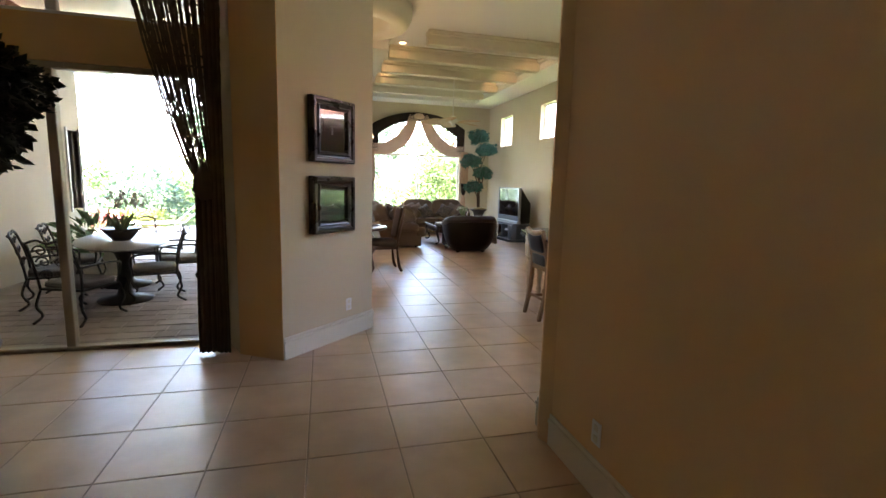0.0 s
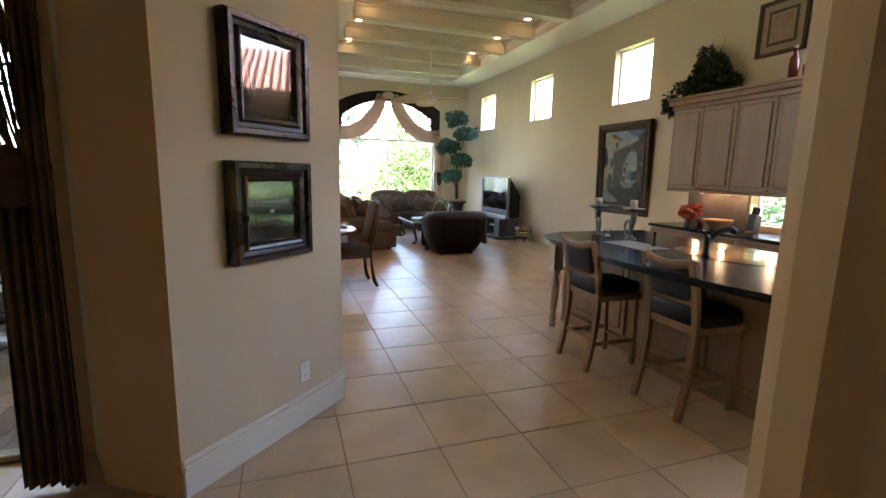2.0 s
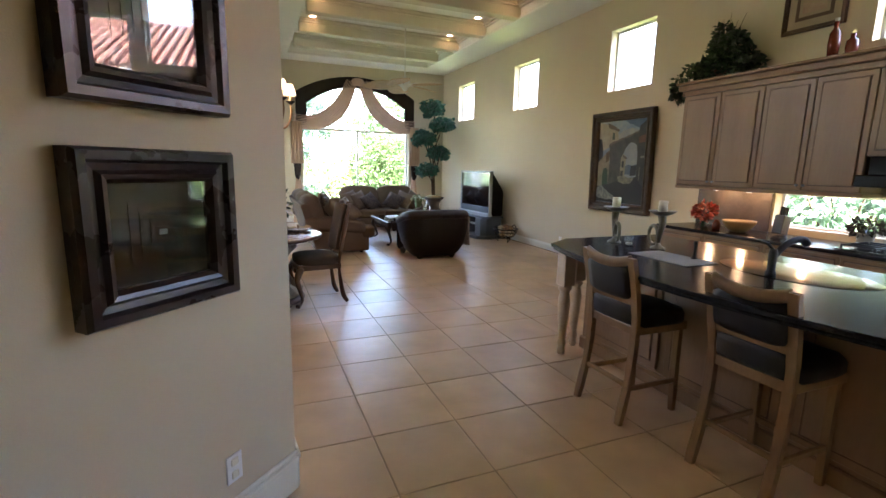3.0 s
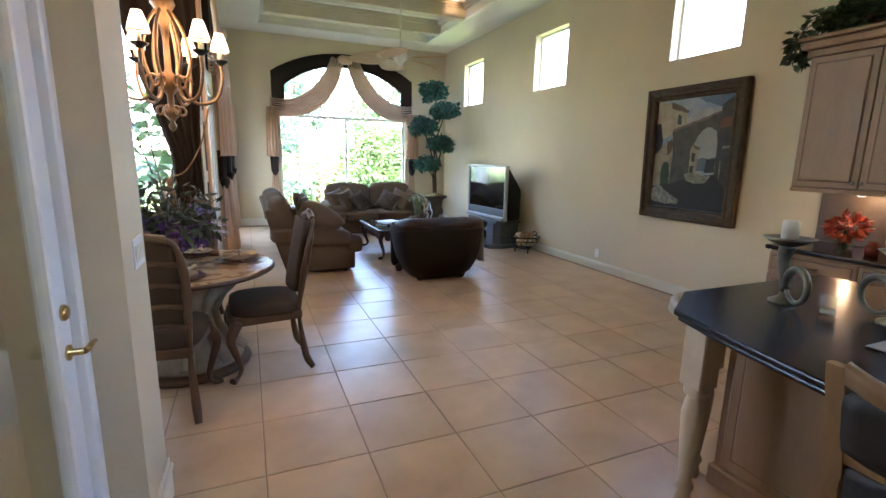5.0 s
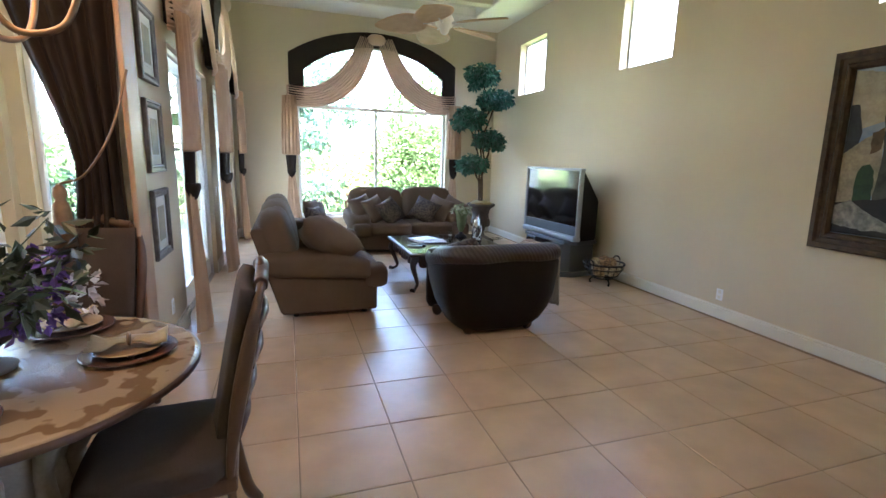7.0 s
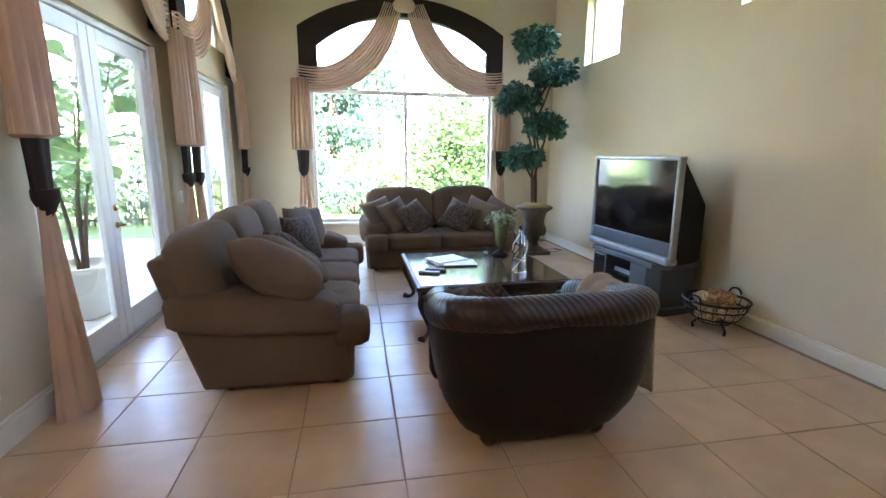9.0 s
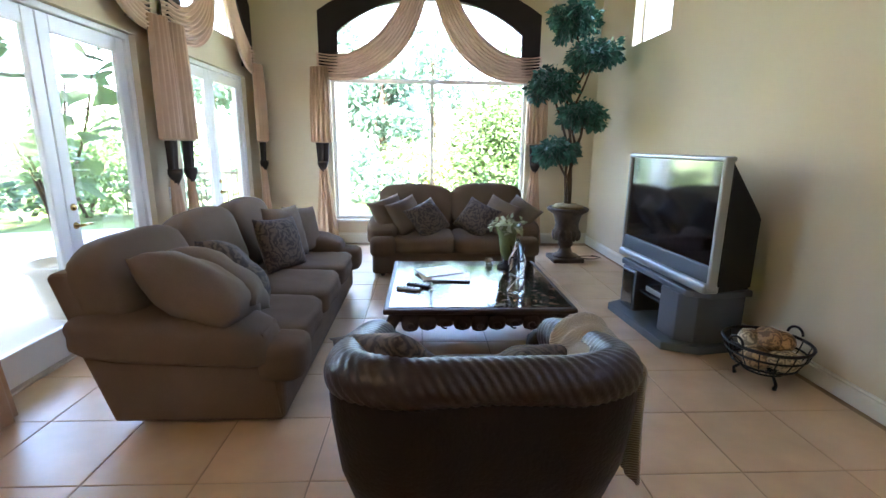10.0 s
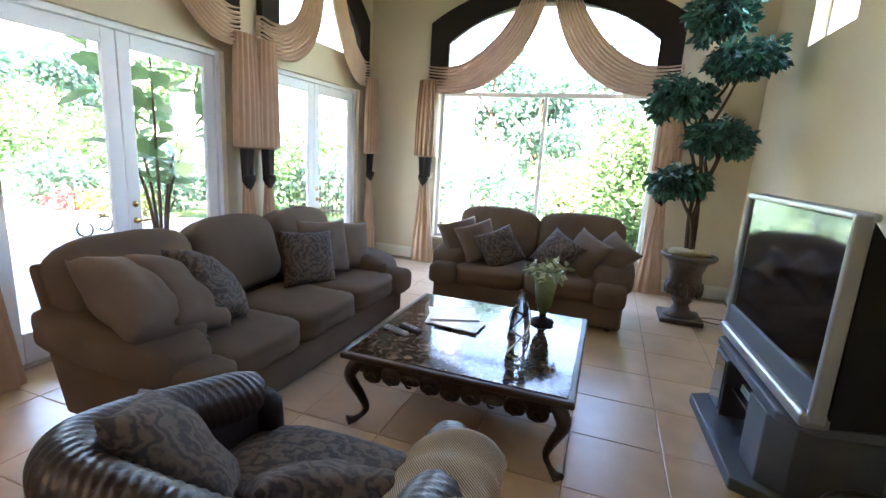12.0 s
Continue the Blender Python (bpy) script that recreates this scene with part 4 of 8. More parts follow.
def barrel_chair(m):
    """A tub chair: a curved shell with a thick rolled rim, facing -y."""
    t = thing("barrel_chair", "dark woven leather tub chair with rolled rim", "armchair", m)
    plan = spline([(-0.44, -0.38, 0), (-0.485, -0.18, 0), (-0.52, 0.06, 0), (-0.495, 0.29, 0), (-0.34, 0.40, 0), (-0.17, 0.415, 0), (0, 0.415, 0), (0.17, 0.415, 0), (0.34, 0.40, 0), (0.495, 0.29, 0), (0.52, 0.06, 0), (0.485, -0.18, 0), (0.44, -0.38, 0)], 8)

    def rim(s):
        """Along the rim, s from -1 to 1: place and height."""
        k = min(len(plan) - 1.001, (s + 1) / 2 * (len(plan) - 1))
        p = plan[int(k)].lerp(plan[int(k) + 1], k % 1)
        f = max(0.0, (abs(s) - 0.38) / 0.62)
        h = 0.768 + 0.025 * math.cos(math.pi * s * 0.9) - 0.11 * f * f * (3 - 2 * f)
        return p.x, p.y, h
    n = 36
    outer, inner = [], []
    for i in range(n + 1):
        s = -1 + 2 * i / n
        x, y, h = rim(s)
        k = [(0.72, 0.035), (0.86, 0.10), (0.99, 0.22), (1.07, 0.36), (1.11, 0.5 * h / 0.7), (1.12, 0.60 * h / 0.7), (1.10, h - 0.05), (1.0, h)]
        outer.append([(x * a, y * a, z) for a, z in k])
        inner.append([(x * a, y * a, z) for a, z in ((0.90, h), (0.84, 0.42), (0.80, 0.20))])
    rows = [o + q for o, q in zip(outer, inner)]
    part("shell", sheet(rows), LEATHER, t, smooth=True)
    pts = [rim(-1 + 2 * i / n) for i in range(n + 1)]
    rad = [0.078 + 0.028 * (1 - abs(-1 + 2 * i / n)) for i in range(n + 1)]
    rad[0] = rad[-1] = 0.06
    # the rolled rim: spiral ribs of plaited leather round a thick core
    core = spline([Vector((x * 0.98, y * 0.98, h - 0.03)) for x, y, h in pts], 8)
    rows, run = [], 0.0
    for i, p in enumerate(core):
        d = (core[min(i + 1, len(core) - 1)] - core[max(i - 1, 0)]).normalized()
        side = d.cross(Vector((0, 0, 1))).normalized()
        up = side.cross(d)
        run += (p - core[max(i - 1, 0)]).length
        f = i / (len(core) - 1)
        e = min(1, 0.5 + 9 * min(f, 1 - f))
        rr = (0.080 + 0.022 * abs(2 * f - 1)) * (1 - (1 - e) ** 2)
        row = []
        for q in range(65):
            a = 2 * math.pi * q / 64
            rib = abs(math.sin(4 * a + run * 88))
            row.append(p + (rr - 0.004 + 0.0058 * rib ** 0.7) * (math.cos(a) * side + math.sin(a) * up))
        rows.append(row)
    bm = sheet(rows)
    for row in (rows[0], rows[-1]):
        bm.faces.new([bm.verts.new(v) for v in row[:-1]])
    part("rim", bm, PLAITED, t, "plaited dark leather roll", smooth=True)
    for s in (-1, 1):
        x, y, h = rim(s)
        part("arm_front", puff((0.20, 0.09, h - 0.10), 0.3, 16, m=pose(x * 0.93, y + 0.01, (h + 0.06) / 2)), LEATHER, t, smooth=True)
    part("seat_base", prism([(0.42 * math.cos(2 * math.pi * i / 24), -0.02 + 0.32 * math.sin(2 * math.pi * i / 24)) for i in range(24)], 0.10, 0.30, bevel=0.02), LEATHER, t)
    part("seat_cushion", puff((0.84, 0.74, 0.19), 0.5, 24, m=pose(0, -0.10, 0.385), crown=0.25), PAISLEY, t, "brown paisley seat cushion", smooth=True)
    for x, y in ((-0.40, -0.34), (0.40, -0.34), (-0.30, 0.24), (0.30, 0.24)):
        part("foot", lathe([(0.03, 0), (0.05, 0.03), (0.055, 0.07), (0.04, 0.11)], 12, m=pose(x, y, 0)), DARKWOOD, t)
    return t


CH = pose(3.395, 10.00, 0, 0, 0, 181)
barrel_chair(CH)
pillow(CH @ leaned(0.31, 0.11, 0.65, -34, 38, 24), 0.50, 0.48, 0.18, PAISLEY, "brown paisley pillow in the tub chair", 11.0)
pillow(CH @ leaned(-0.18, 0.04, 0.61, 22, 50, -26), 0.50, 0.40, 0.17, PAISLEY, "brown paisley pillow in the tub chair", 12.5)


def throw_blanket():
    """A knitted throw folded over the tub chair's arm."""
    rows = []
    for i in range(25):
        u = -0.20 + 0.40 * i / 24
        row = []
        for j in range(37):
            t = j / 36
            if t < 0.22:
                p = Vector((0.365, u, 0.46 + 0.19 * t / 0.22))
            elif t < 0.60:
                a = math.pi * (t - 0.22) / 0.38
                p = Vector((0.51 - 0.145 * math.cos(a), u, 0.65 + 0.115 * math.sin(a)))
            else:
                p = Vector((0.655 + 0.02 * math.sin(6 * t), u * (1 + 0.1 * t), 0.65 - 0.47 * (t - 0.6) / 0.4))
            p += Vector((0.010 * math.sin(u * 60 + 2 * t), 0.012 * math.sin(9 * t), 0.012 * math.sin(u * 42 + t * 7)))
            row.append(p)
        rows.append(row)
    bm = sheet(rows, 0.016, m=CH @ Matrix.Diagonal((-1, 1, 1, 1)) @ pose(0, 0.0, 0))
    tagged(part("throw_blanket", bm, KNIT), "cream knitted throw over the chair arm", "blanket")


throw_blanket()


def cabriole(h, out, r=0.03, bm=None, m=None):
    """A leg with a bowed knee and a small foot, its top at the origin's axis."""
    d = Vector((out[0], out[1], 0))
    pts = [Vector((0, 0, h)), d * 0.55 + Vector((0, 0, h * 0.82)), d * 0.62 + Vector((0, 0, h * 0.68)), d * 0.15 + Vector((0, 0, h * 0.38)), d * -0.08 + Vector((0, 0, h * 0.16)), d * 0.35 + Vector((0, 0, h * 0.045)), d * 0.75 + Vector((0, 0, 0.012))]
    c = spline(pts, 4)
    k = len(c) - 1
    rad = [r * (1.55 - 1.05 * min(1, i / k * 1.35)) if i < k * 0.8 else r * (0.5 + 0.55 * (i / k - 0.8) / 0.2) for i in range(k + 1)]
    return tube(c, rad, 10, bm, m)


def coffee_table():
    x0, x1, y0, y1, h = 2.90, 4.22, 11.10, 12.43, 0.47
    t = thing("coffee_table", "square dark carved coffee table with marble top", "table")
    part("top", box(x0, x1, y0, y1, h - 0.045, h - 0.006, 0.012, 3), DARKWOOD, t, "moulded dark wood rim")
    part("marble_top", box(x0 + 0.035, x1 - 0.035, y0 + 0.035, y1 - 0.035, h - 0.012, h, 0.003, 1), MARBLE, t, "polished dark brown marble")
    cx, cy, w = (x0 + x1) / 2, (y0 + y1) / 2, x1 - x0
    for k in range(4):
        m = pose(cx, cy, 0, 0, 0, 90 * k)
        part("apron", box(-w / 2 + 0.06, w / 2 - 0.06, -w / 2 + 0.06, -w / 2 + 0.085, h - 0.12, h - 0.045, 0.006, m=m), DARKWOOD, t)
        bm = bmesh.new()
        for i in range(9):
            u = -0.48 + 0.12 * i
            dip = 0.030 + 0.035 * abs(math.cos(i * math.pi / 4))
            puff((0.125, 0.035, dip * 2), 0.7, 12, bm, m @ pose(u, -w / 2 + 0.068, h - 0.125))
            tube([p for p in arc((u, -w / 2 + 0.052, h - 0.125 - dip * 0.4), 0.025, 0, 300, 10)], 0.007, 6, bm, m)
        part("carving", bm, DARKWOOD, t, "carved scroll apron")
        part("leg", cabriole(h - 0.045, (-0.10, -0.10), 0.032, m=m @ pose(-w / 2 + 0.11, -w / 2 + 0.11, 0)), DARKWOOD, t)


coffee_table()
H = 0.47
MAG = [mat("magazine_white", (0.70, 0.68, 0.66), (0.55, 0.50, 0.50), rough=0.35, scale=14, fine=60, bump=0.0), mat("magazine_brown", (0.30, 0.20, 0.15), (0.55, 0.48, 0.42), rough=0.3, scale=10, fine=60, bump=0.0), mat("magazine_grey", (0.20, 0.20, 0.22), (0.50, 0.44, 0.46), rough=0.3, scale=12, fine=60, bump=0.0)]


def magazine(x, y, z, rz, w, d, k, label):
    t = thing("magazine", label, "magazine", pose(x, y, z, 0, 0, rz), group="magazines on the table")
    part("pages", box(-w / 2, w / 2, -d / 2, d / 2, 0.001, 0.007, 0.001), MAG[0], t)
    part("cover", box(-w / 2 - 0.002, w / 2 + 0.002, -d / 2 - 0.002, d / 2 + 0.002, 0.0072, 0.0085), MAG[k], t)


magazine(3.32, 11.92, H, 12, 0.36, 0.27, 0, "white glossy magazine lying on the coffee table")
magazine(3.40, 11.83, H + 0.009, -4, 0.30, 0.23, 1, "brown covered magazine on top of another")
magazine(3.30, 11.97, H + 0.018, 24, 0.34, 0.26, 0, "white open magazine on the pile")


def remote(x, y, rz, material, label):
    t = thing("remote_control", label, "remote control", pose(x, y, H, 0, 0, rz), group="remote controls")
    part("body", box(-0.095, 0.095, -0.024, 0.024, 0.001, 0.022, 0.008, 2), material, t)
    for i in range(5):
        for j in (-1, 0, 1):
            part("button", box(-0.06 + 0.026 * i - 0.006, -0.06 + 0.026 * i + 0.006, j * 0.013 - 0.004, j * 0.013 + 0.004, 0.0222, 0.0245, 0.001), BLACK if material is not BLACK else SILVER, t)


remote(3.06, 11.52, -20, SILVER, "silver remote control on the coffee table")
remote(3.13, 11.60, -24, BLACK, "black remote control on the coffee table")
GLASSY = tuned(mat("vase_glass", (0.90, 0.92, 0.92), (0.85, 0.87, 0.87), rough=0.05, scale=3, fine=20, bump=0.0), Transmission_Weight=1.0, IOR=1.4)
AMETHYST = mat("purple_black_glass", (0.05, 0.03, 0.05), (0.02, 0.012, 0.02), rough=0.1, bump=0.0)


def swirl_vase():
    t = thing("glass_sculpture", "clear twisted glass vase with dark swirls", "vase", pose(3.86, 11.46, H) @ Matrix.Diagonal((1.1, 1.1, 1.12, 1)))
    part("body", lathe([(0.055, 0.001), (0.062, 0.01), (0.05, 0.08), (0.056, 0.16), (0.045, 0.25), (0.022, 0.33), (0.012, 0.36), (0.004, 0.365)], 20), GLASSY, t, smooth=True)
    for k in range(4):
        pts = [((0.057 - 0.10 * max(0, z - 0.2)) * math.cos(k * 1.57 + z * 14), (0.057 - 0.10 * max(0, z - 0.2)) * math.sin(k * 1.57 + z * 14), z) for z in [0.01 + 0.02 * i for i in range(16)]]
        part("swirl", tube(pts, 0.004, 6), AMETHYST if k % 2 else FRAME, t, "dark purple glass swirl")


swirl_vase()


def leaf_vase():
    t = thing("footed_vase", "green leafy footed glass vase", "vase", pose(3.91, 12.16, H) @ Matrix.Diagonal((1.35, 1.35, 1.5, 1)))
    GREEN = mat("green_glass", (0.22, 0.26, 0.12), (0.12, 0.15, 0.07), rough=0.15, scale=12, fine=60, bump=0.1)
    part("foot", lathe([(0.06, 0.001), (0.062, 0.012), (0.02, 0.03), (0.018, 0.05)], 18), BLACK, t, "dark base", smooth=True)
    part("bowl", lathe([(0.02, 0.05), (0.045, 0.10), (0.06, 0.2), (0.085, 0.26), (0.08, 0.262), (0.05, 0.19), (0.0, 0.10)], 20), GREEN, t, smooth=True)
    bm = bmesh.new()
    for k in range(9):
        a = k * 0.7
        leaves((0.075 * math.cos(a), 0.075 * math.sin(a), 0.265), (0.03, 0.03, 0.03), 8, 0.028, 40 + k, bm)
    part("leaf_rim", bm, mat("pale_green_leaf_glass", (0.42, 0.44, 0.30), (0.28, 0.31, 0.18), rough=0.2, island=0.3), t, "pale green leaf rim")


leaf_vase()


def tumbler(x, y, z):
    t = thing("tumbler", "small clear drinking glass with a candle", "glass", pose(x, y, z))
    part("wall", lathe([(0.032, 0.001), (0.036, 0.09), (0.033, 0.09), (0.029, 0.012), (0.0, 0.01)], 18), PANE, t, smooth=True)
    part("candle", lathe([(0.027, 0.013), (0.027, 0.03), (0.0, 0.031)], 14), PALE, t)


tumbler(3.76, 12.20, H)


def television():
    t = thing("television", "silver and black rear-projection television", "television", pose(5.13, 12.58, 0, 0, 0, -87))
    w = 1.33
    for x in (0, w - 0.036):
        part("bezel", box(x, x + 0.036, 0, 0.07, 0.53, 1.48, 0.014, 3), SILVER, t, "silver side post")
    part("bezel", box(0.02, w - 0.02, 0.0, 0.10, 1.445, 1.482, 0.014, 3), SILVER, t, "silver top rail")
    part("screen", box(0.034, w - 0.034, 0.022, 0.04, 0.71, 1.447, 0.002), SCREEN, t, "dark glossy screen")
    part("speaker_strip", box(0.034, w - 0.034, 0.008, 0.06, 0.58, 0.708, 0.008, 2), GREYBLUE, t, "slate speaker panel")
    part("chin", box(0.01, w - 0.01, -0.03, 0.10, 0.505, 0.58, 0.025, 3), SILVER, t, "silver bottom lip")
    bm = bmesh.new()
    tmp = bmesh.new()
    f = [tmp.verts.new(v) for v in ((0.008, 0.06, 0.51), (w - 0.008, 0.06, 0.51), (w - 0.008, 0.06, 1.474), (0.008, 0.06, 1.474))]
    g = [tmp.verts.new(v) for v in ((0.10, 0.42, 0.51), (w - 0.10, 0.42, 0.51), (w - 0.10, 0.42, 1.05), (0.10, 0.42, 1.05))]
    tmp.faces.new(f)
    tmp.faces.new(g[::-1])
    for i in range(4):
        tmp.faces.new((f[i], g[i], g[(i + 1) % 4], f[(i + 1) % 4]))
    bmesh.ops.recalc_face_normals(tmp, faces=tmp.faces[:])
    bmesh.ops.bevel(tmp, geom=tmp.edges[:], offset=0.02, segments=2, affect="EDGES")
    part("housing", merge(bm, tmp), BLACK, t, "tapered black back")
    s = thing("television_stand", "slate and black television stand with open shelf", "cabinet", pose(5.13, 12.58, 0, 0, 0, -87))
    part("plinth", prism([(0.08, 0.06), (0.20, -0.18), (w - 0.20, -0.18), (w - 0.08, 0.06), (w - 0.12, 0.44), (0.12, 0.44)], 0.0, 0.07, bevel=0.008), GREYBLUE, s)
    part("top", prism([(0.06, 0.08), (0.16, -0.06), (w - 0.16, -0.06), (w - 0.06, 0.08), (w - 0.10, 0.44), (0.10, 0.44)], 0.45, 0.502, bevel=0.01), GREYBLUE, s)
    for a, b in ((0.14, 0.46), (w - 0.46, w - 0.14)):
        part("side_panel", prism([(a, 0.04), (a + 0.08, -0.07), (b, -0.07), (b, 0.42), (a, 0.42)] if a < 0.5 else [(a, -0.07), (b - 0.08, -0.07), (b, 0.04), (b, 0.42), (a, 0.42)], 0.07, 0.45, bevel=0.006), GREYBLUE, s, "slate side bay")
    part("back_panel", box(0.46, w - 0.46, 0.38, 0.42, 0.07, 0.45), BLACK, s)
    part("shelf", box(0.46, w - 0.46, -0.02, 0.38, 0.26, 0.275), BLACK, s)
    part("glass_door", box(0.25, 0.44, -0.078, -0.071, 0.10, 0.43, 0.002), SCREEN, s, "smoked glass door")
    b = thing("disc_player", "flat black disc player in the stand", "player", pose(5.13, 12.58, 0, 0, 0, -87))
    part("body", box(0.50, w - 0.50, 0.02, 0.34, 0.276, 0.33, 0.004), BLACK, b)
    part("front_panel", box(0.50, w - 0.50, 0.014, 0.0195, 0.28, 0.326, 0.001), SILVER, b)


television()


def urn_tree():
    m = pose(5.13, 14.34, 0)
    u = thing("urn", "aged brown stone urn on a square plinth", "urn", m)
    part("plinth", box(-0.21, 0.21, -0.21, 0.21, 0.0, 0.055, 0.01, 2), STONE, u)
    part("body", lathe([(0.17, 0.055), (0.17, 0.075), (0.10, 0.11), (0.075, 0.17), (0.085, 0.21), (0.10, 0.215), (0.10, 0.24), (0.085, 0.245), (0.16, 0.32), (0.19, 0.38), (0.165, 0.44), (0.155, 0.52), (0.19, 0.64), (0.27, 0.69), (0.28, 0.72), (0.26, 0.735), (0.22, 0.72), (0.20, 0.70), (0.0, 0.70)], 32), STONE, u, smooth=True)
    for k in range(16):
        a = 2 * math.pi * k / 16
        part("gadroon", puff((0.055, 0.055, 0.15), 0.9, 10, m=pose(0.165 * math.cos(a), 0.165 * math.sin(a), 0.36)), STONE, u)
    t = thing("topiary_tree", "artificial topiary tree with clouded green foliage", "tree", m)
    part("moss", puff((0.40, 0.40, 0.09), 0.9, 16, m=pose(0, 0, 0.74), rough=0.25), mat("dried_moss", (0.34, 0.24, 0.10), (0.22, 0.15, 0.06), rough=0.95, scale=20, fine=90, bump=0.5), t, "dried moss")
    trunk = bmesh.new()
    heads = [(-0.06, 0.05, 3.08, 0.28, 0.25), (0.20, -0.02, 2.66, 0.29, 0.21), (-0.32, 0.0, 2.30, 0.27, 0.24), (0.08, -0.05, 1.93, 0.28, 0.19), (-0.23, -0.02, 1.48, 0.27, 0.20)]
    stems = [[(0.02, 0, 0.72), (-0.02, 0.02, 1.1), (0.04, 0, 1.5), (-0.04, 0, 1.9), (0.10, 0, 2.3), (0.20, 0, 2.6)],
             [(-0.03, 0.02, 0.72), (-0.06, 0, 1.2), (-0.02, 0.03, 1.6), (-0.10, 0.02, 2.1), (0.10, 0.03, 2.5), (-0.06, 0.05, 3.0)],
             [(0.0, -0.03, 0.72), (-0.03, -0.03, 1.05), (-0.13, -0.02, 1.25), (-0.23, -0.02, 1.45)],
             [(0.03, 0.03, 0.72), (0.0, 0.03, 1.3), (-0.14, 0.02, 1.8), (-0.32, 0.0, 2.24)],
             [(0.02, 0, 1.45), (0.10, -0.03, 1.7), (0.08, -0.05, 1.9)]]
    for k, s in enumerate(stems):
        c = spline(s, 6)
        tube(c, [0.023 * (1 - 0.55 * i / len(c)) for i in range(len(c))], 8, trunk)
    part("trunk", trunk, BARK, t, "twisted brown trunk", smooth=True)
    crown = bmesh.new()
    for k, (x, y, z, r, h) in enumerate(heads):
        for q in range(7):
            a = 0.95 * q + k
            g = 0.62 * r if q < 6 else 0.0
            leaves((x + g * math.cos(a), y + g * math.sin(a), z + h * (0.22 * math.sin(2.7 * q + k) if q < 6 else 0.35)), (r * 0.46, r * 0.46, h * 0.66), 210, 0.046, 100 + 9 * k + q, crown, droop=0.75, shell=0.3, long=1.9)
    part("crown", crown, SILKLEAF, t, "dark blue-green silk leaves")
    c = thing("power_cord", "brown coiled power cord on the floor", "cord", pose(5.50, 14.42, 0.006))
    part("cord", tube([(0.17 * math.cos(a * 0.35) * (1 - 0.01 * a), 0.10 * math.sin(a * 0.35), 0.002 + 0.0006 * a) for a in range(22)], 0.006, 6), CHAIRWOOD, c)


urn_tree()


def ball_bowl():
    t = thing("wire_bowl", "dark wire bowl on small feet", "bowl", pose(5.46, 10.96, 0))
    for k, (r, z) in enumerate(((0.12, 0.09), (0.19, 0.14), (0.235, 0.22), (0.255, 0.285))):
        part("hoop", tube([(r * math.cos(a * math.pi / 12), r * math.sin(a * math.pi / 12), z) for a in range(25)], 0.007 if k < 3 else 0.011, 6), IRON, t)
    for k in range(16):
        a = math.pi * k / 8
        part("rib", tube([(r * math.cos(a), r * math.sin(a), z) for r, z in ((0.03, 0.085), (0.12, 0.09), (0.19, 0.14), (0.235, 0.22), (0.255, 0.285))], 0.004, 5), IRON, t)
    for k in range(3):
        a = 2 * math.pi * k / 3 + 0.4
        part("foot", tube([(0.12 * math.cos(a), 0.12 * math.sin(a), 0.09), (0.16 * math.cos(a), 0.16 * math.sin(a), 0.05), (0.15 * math.cos(a), 0.15 * math.sin(a), 0.012)], [0.009, 0.01, 0.014], 8), IRON, t)
    for a in (0.3, 3.4):
        part("handle", tube(arc((0, 0, 0), 0.05, 0, 180, 10, "xz"), 0.009, 6, m=pose(0.27 * math.cos(a), 0.27 * math.sin(a), 0.30, 0, 0, math.degrees(a) + 90)), IRON, t)
    for k, (x, y, z, r) in enumerate(((-0.09, -0.04, 0.19, 0.085), (0.08, -0.10, 0.18, 0.075), (0.02, 0.10, 0.19, 0.085), (0.11, 0.05, 0.20, 0.07), (-0.02, -0.13, 0.21, 0.06), (0.0, 0.0, 0.30, 0.085), (0.10, -0.02, 0.285, 0.07), (-0.10, 0.04, 0.29, 0.065))):
        col = ((0.48, 0.30, 0.14), (0.56, 0.44, 0.28), (0.40, 0.23, 0.11))[k % 3]
        m = patterned("carved_ball_%s" % "abcdefgh"[k], tuple(c * 0.45 for c in col), col, 9, 0.5, (0.35, 0.55))
        tagged(part("carved_ball", lathe([(r * math.sin(math.pi * i / 12), -r * math.cos(math.pi * i / 12)) for i in range(13)], 18, m=pose(5.46 + x, 10.96 + y, z)), m), "carved brown decorative ball in the bowl", "ball", "carved balls")


ball_bowl()


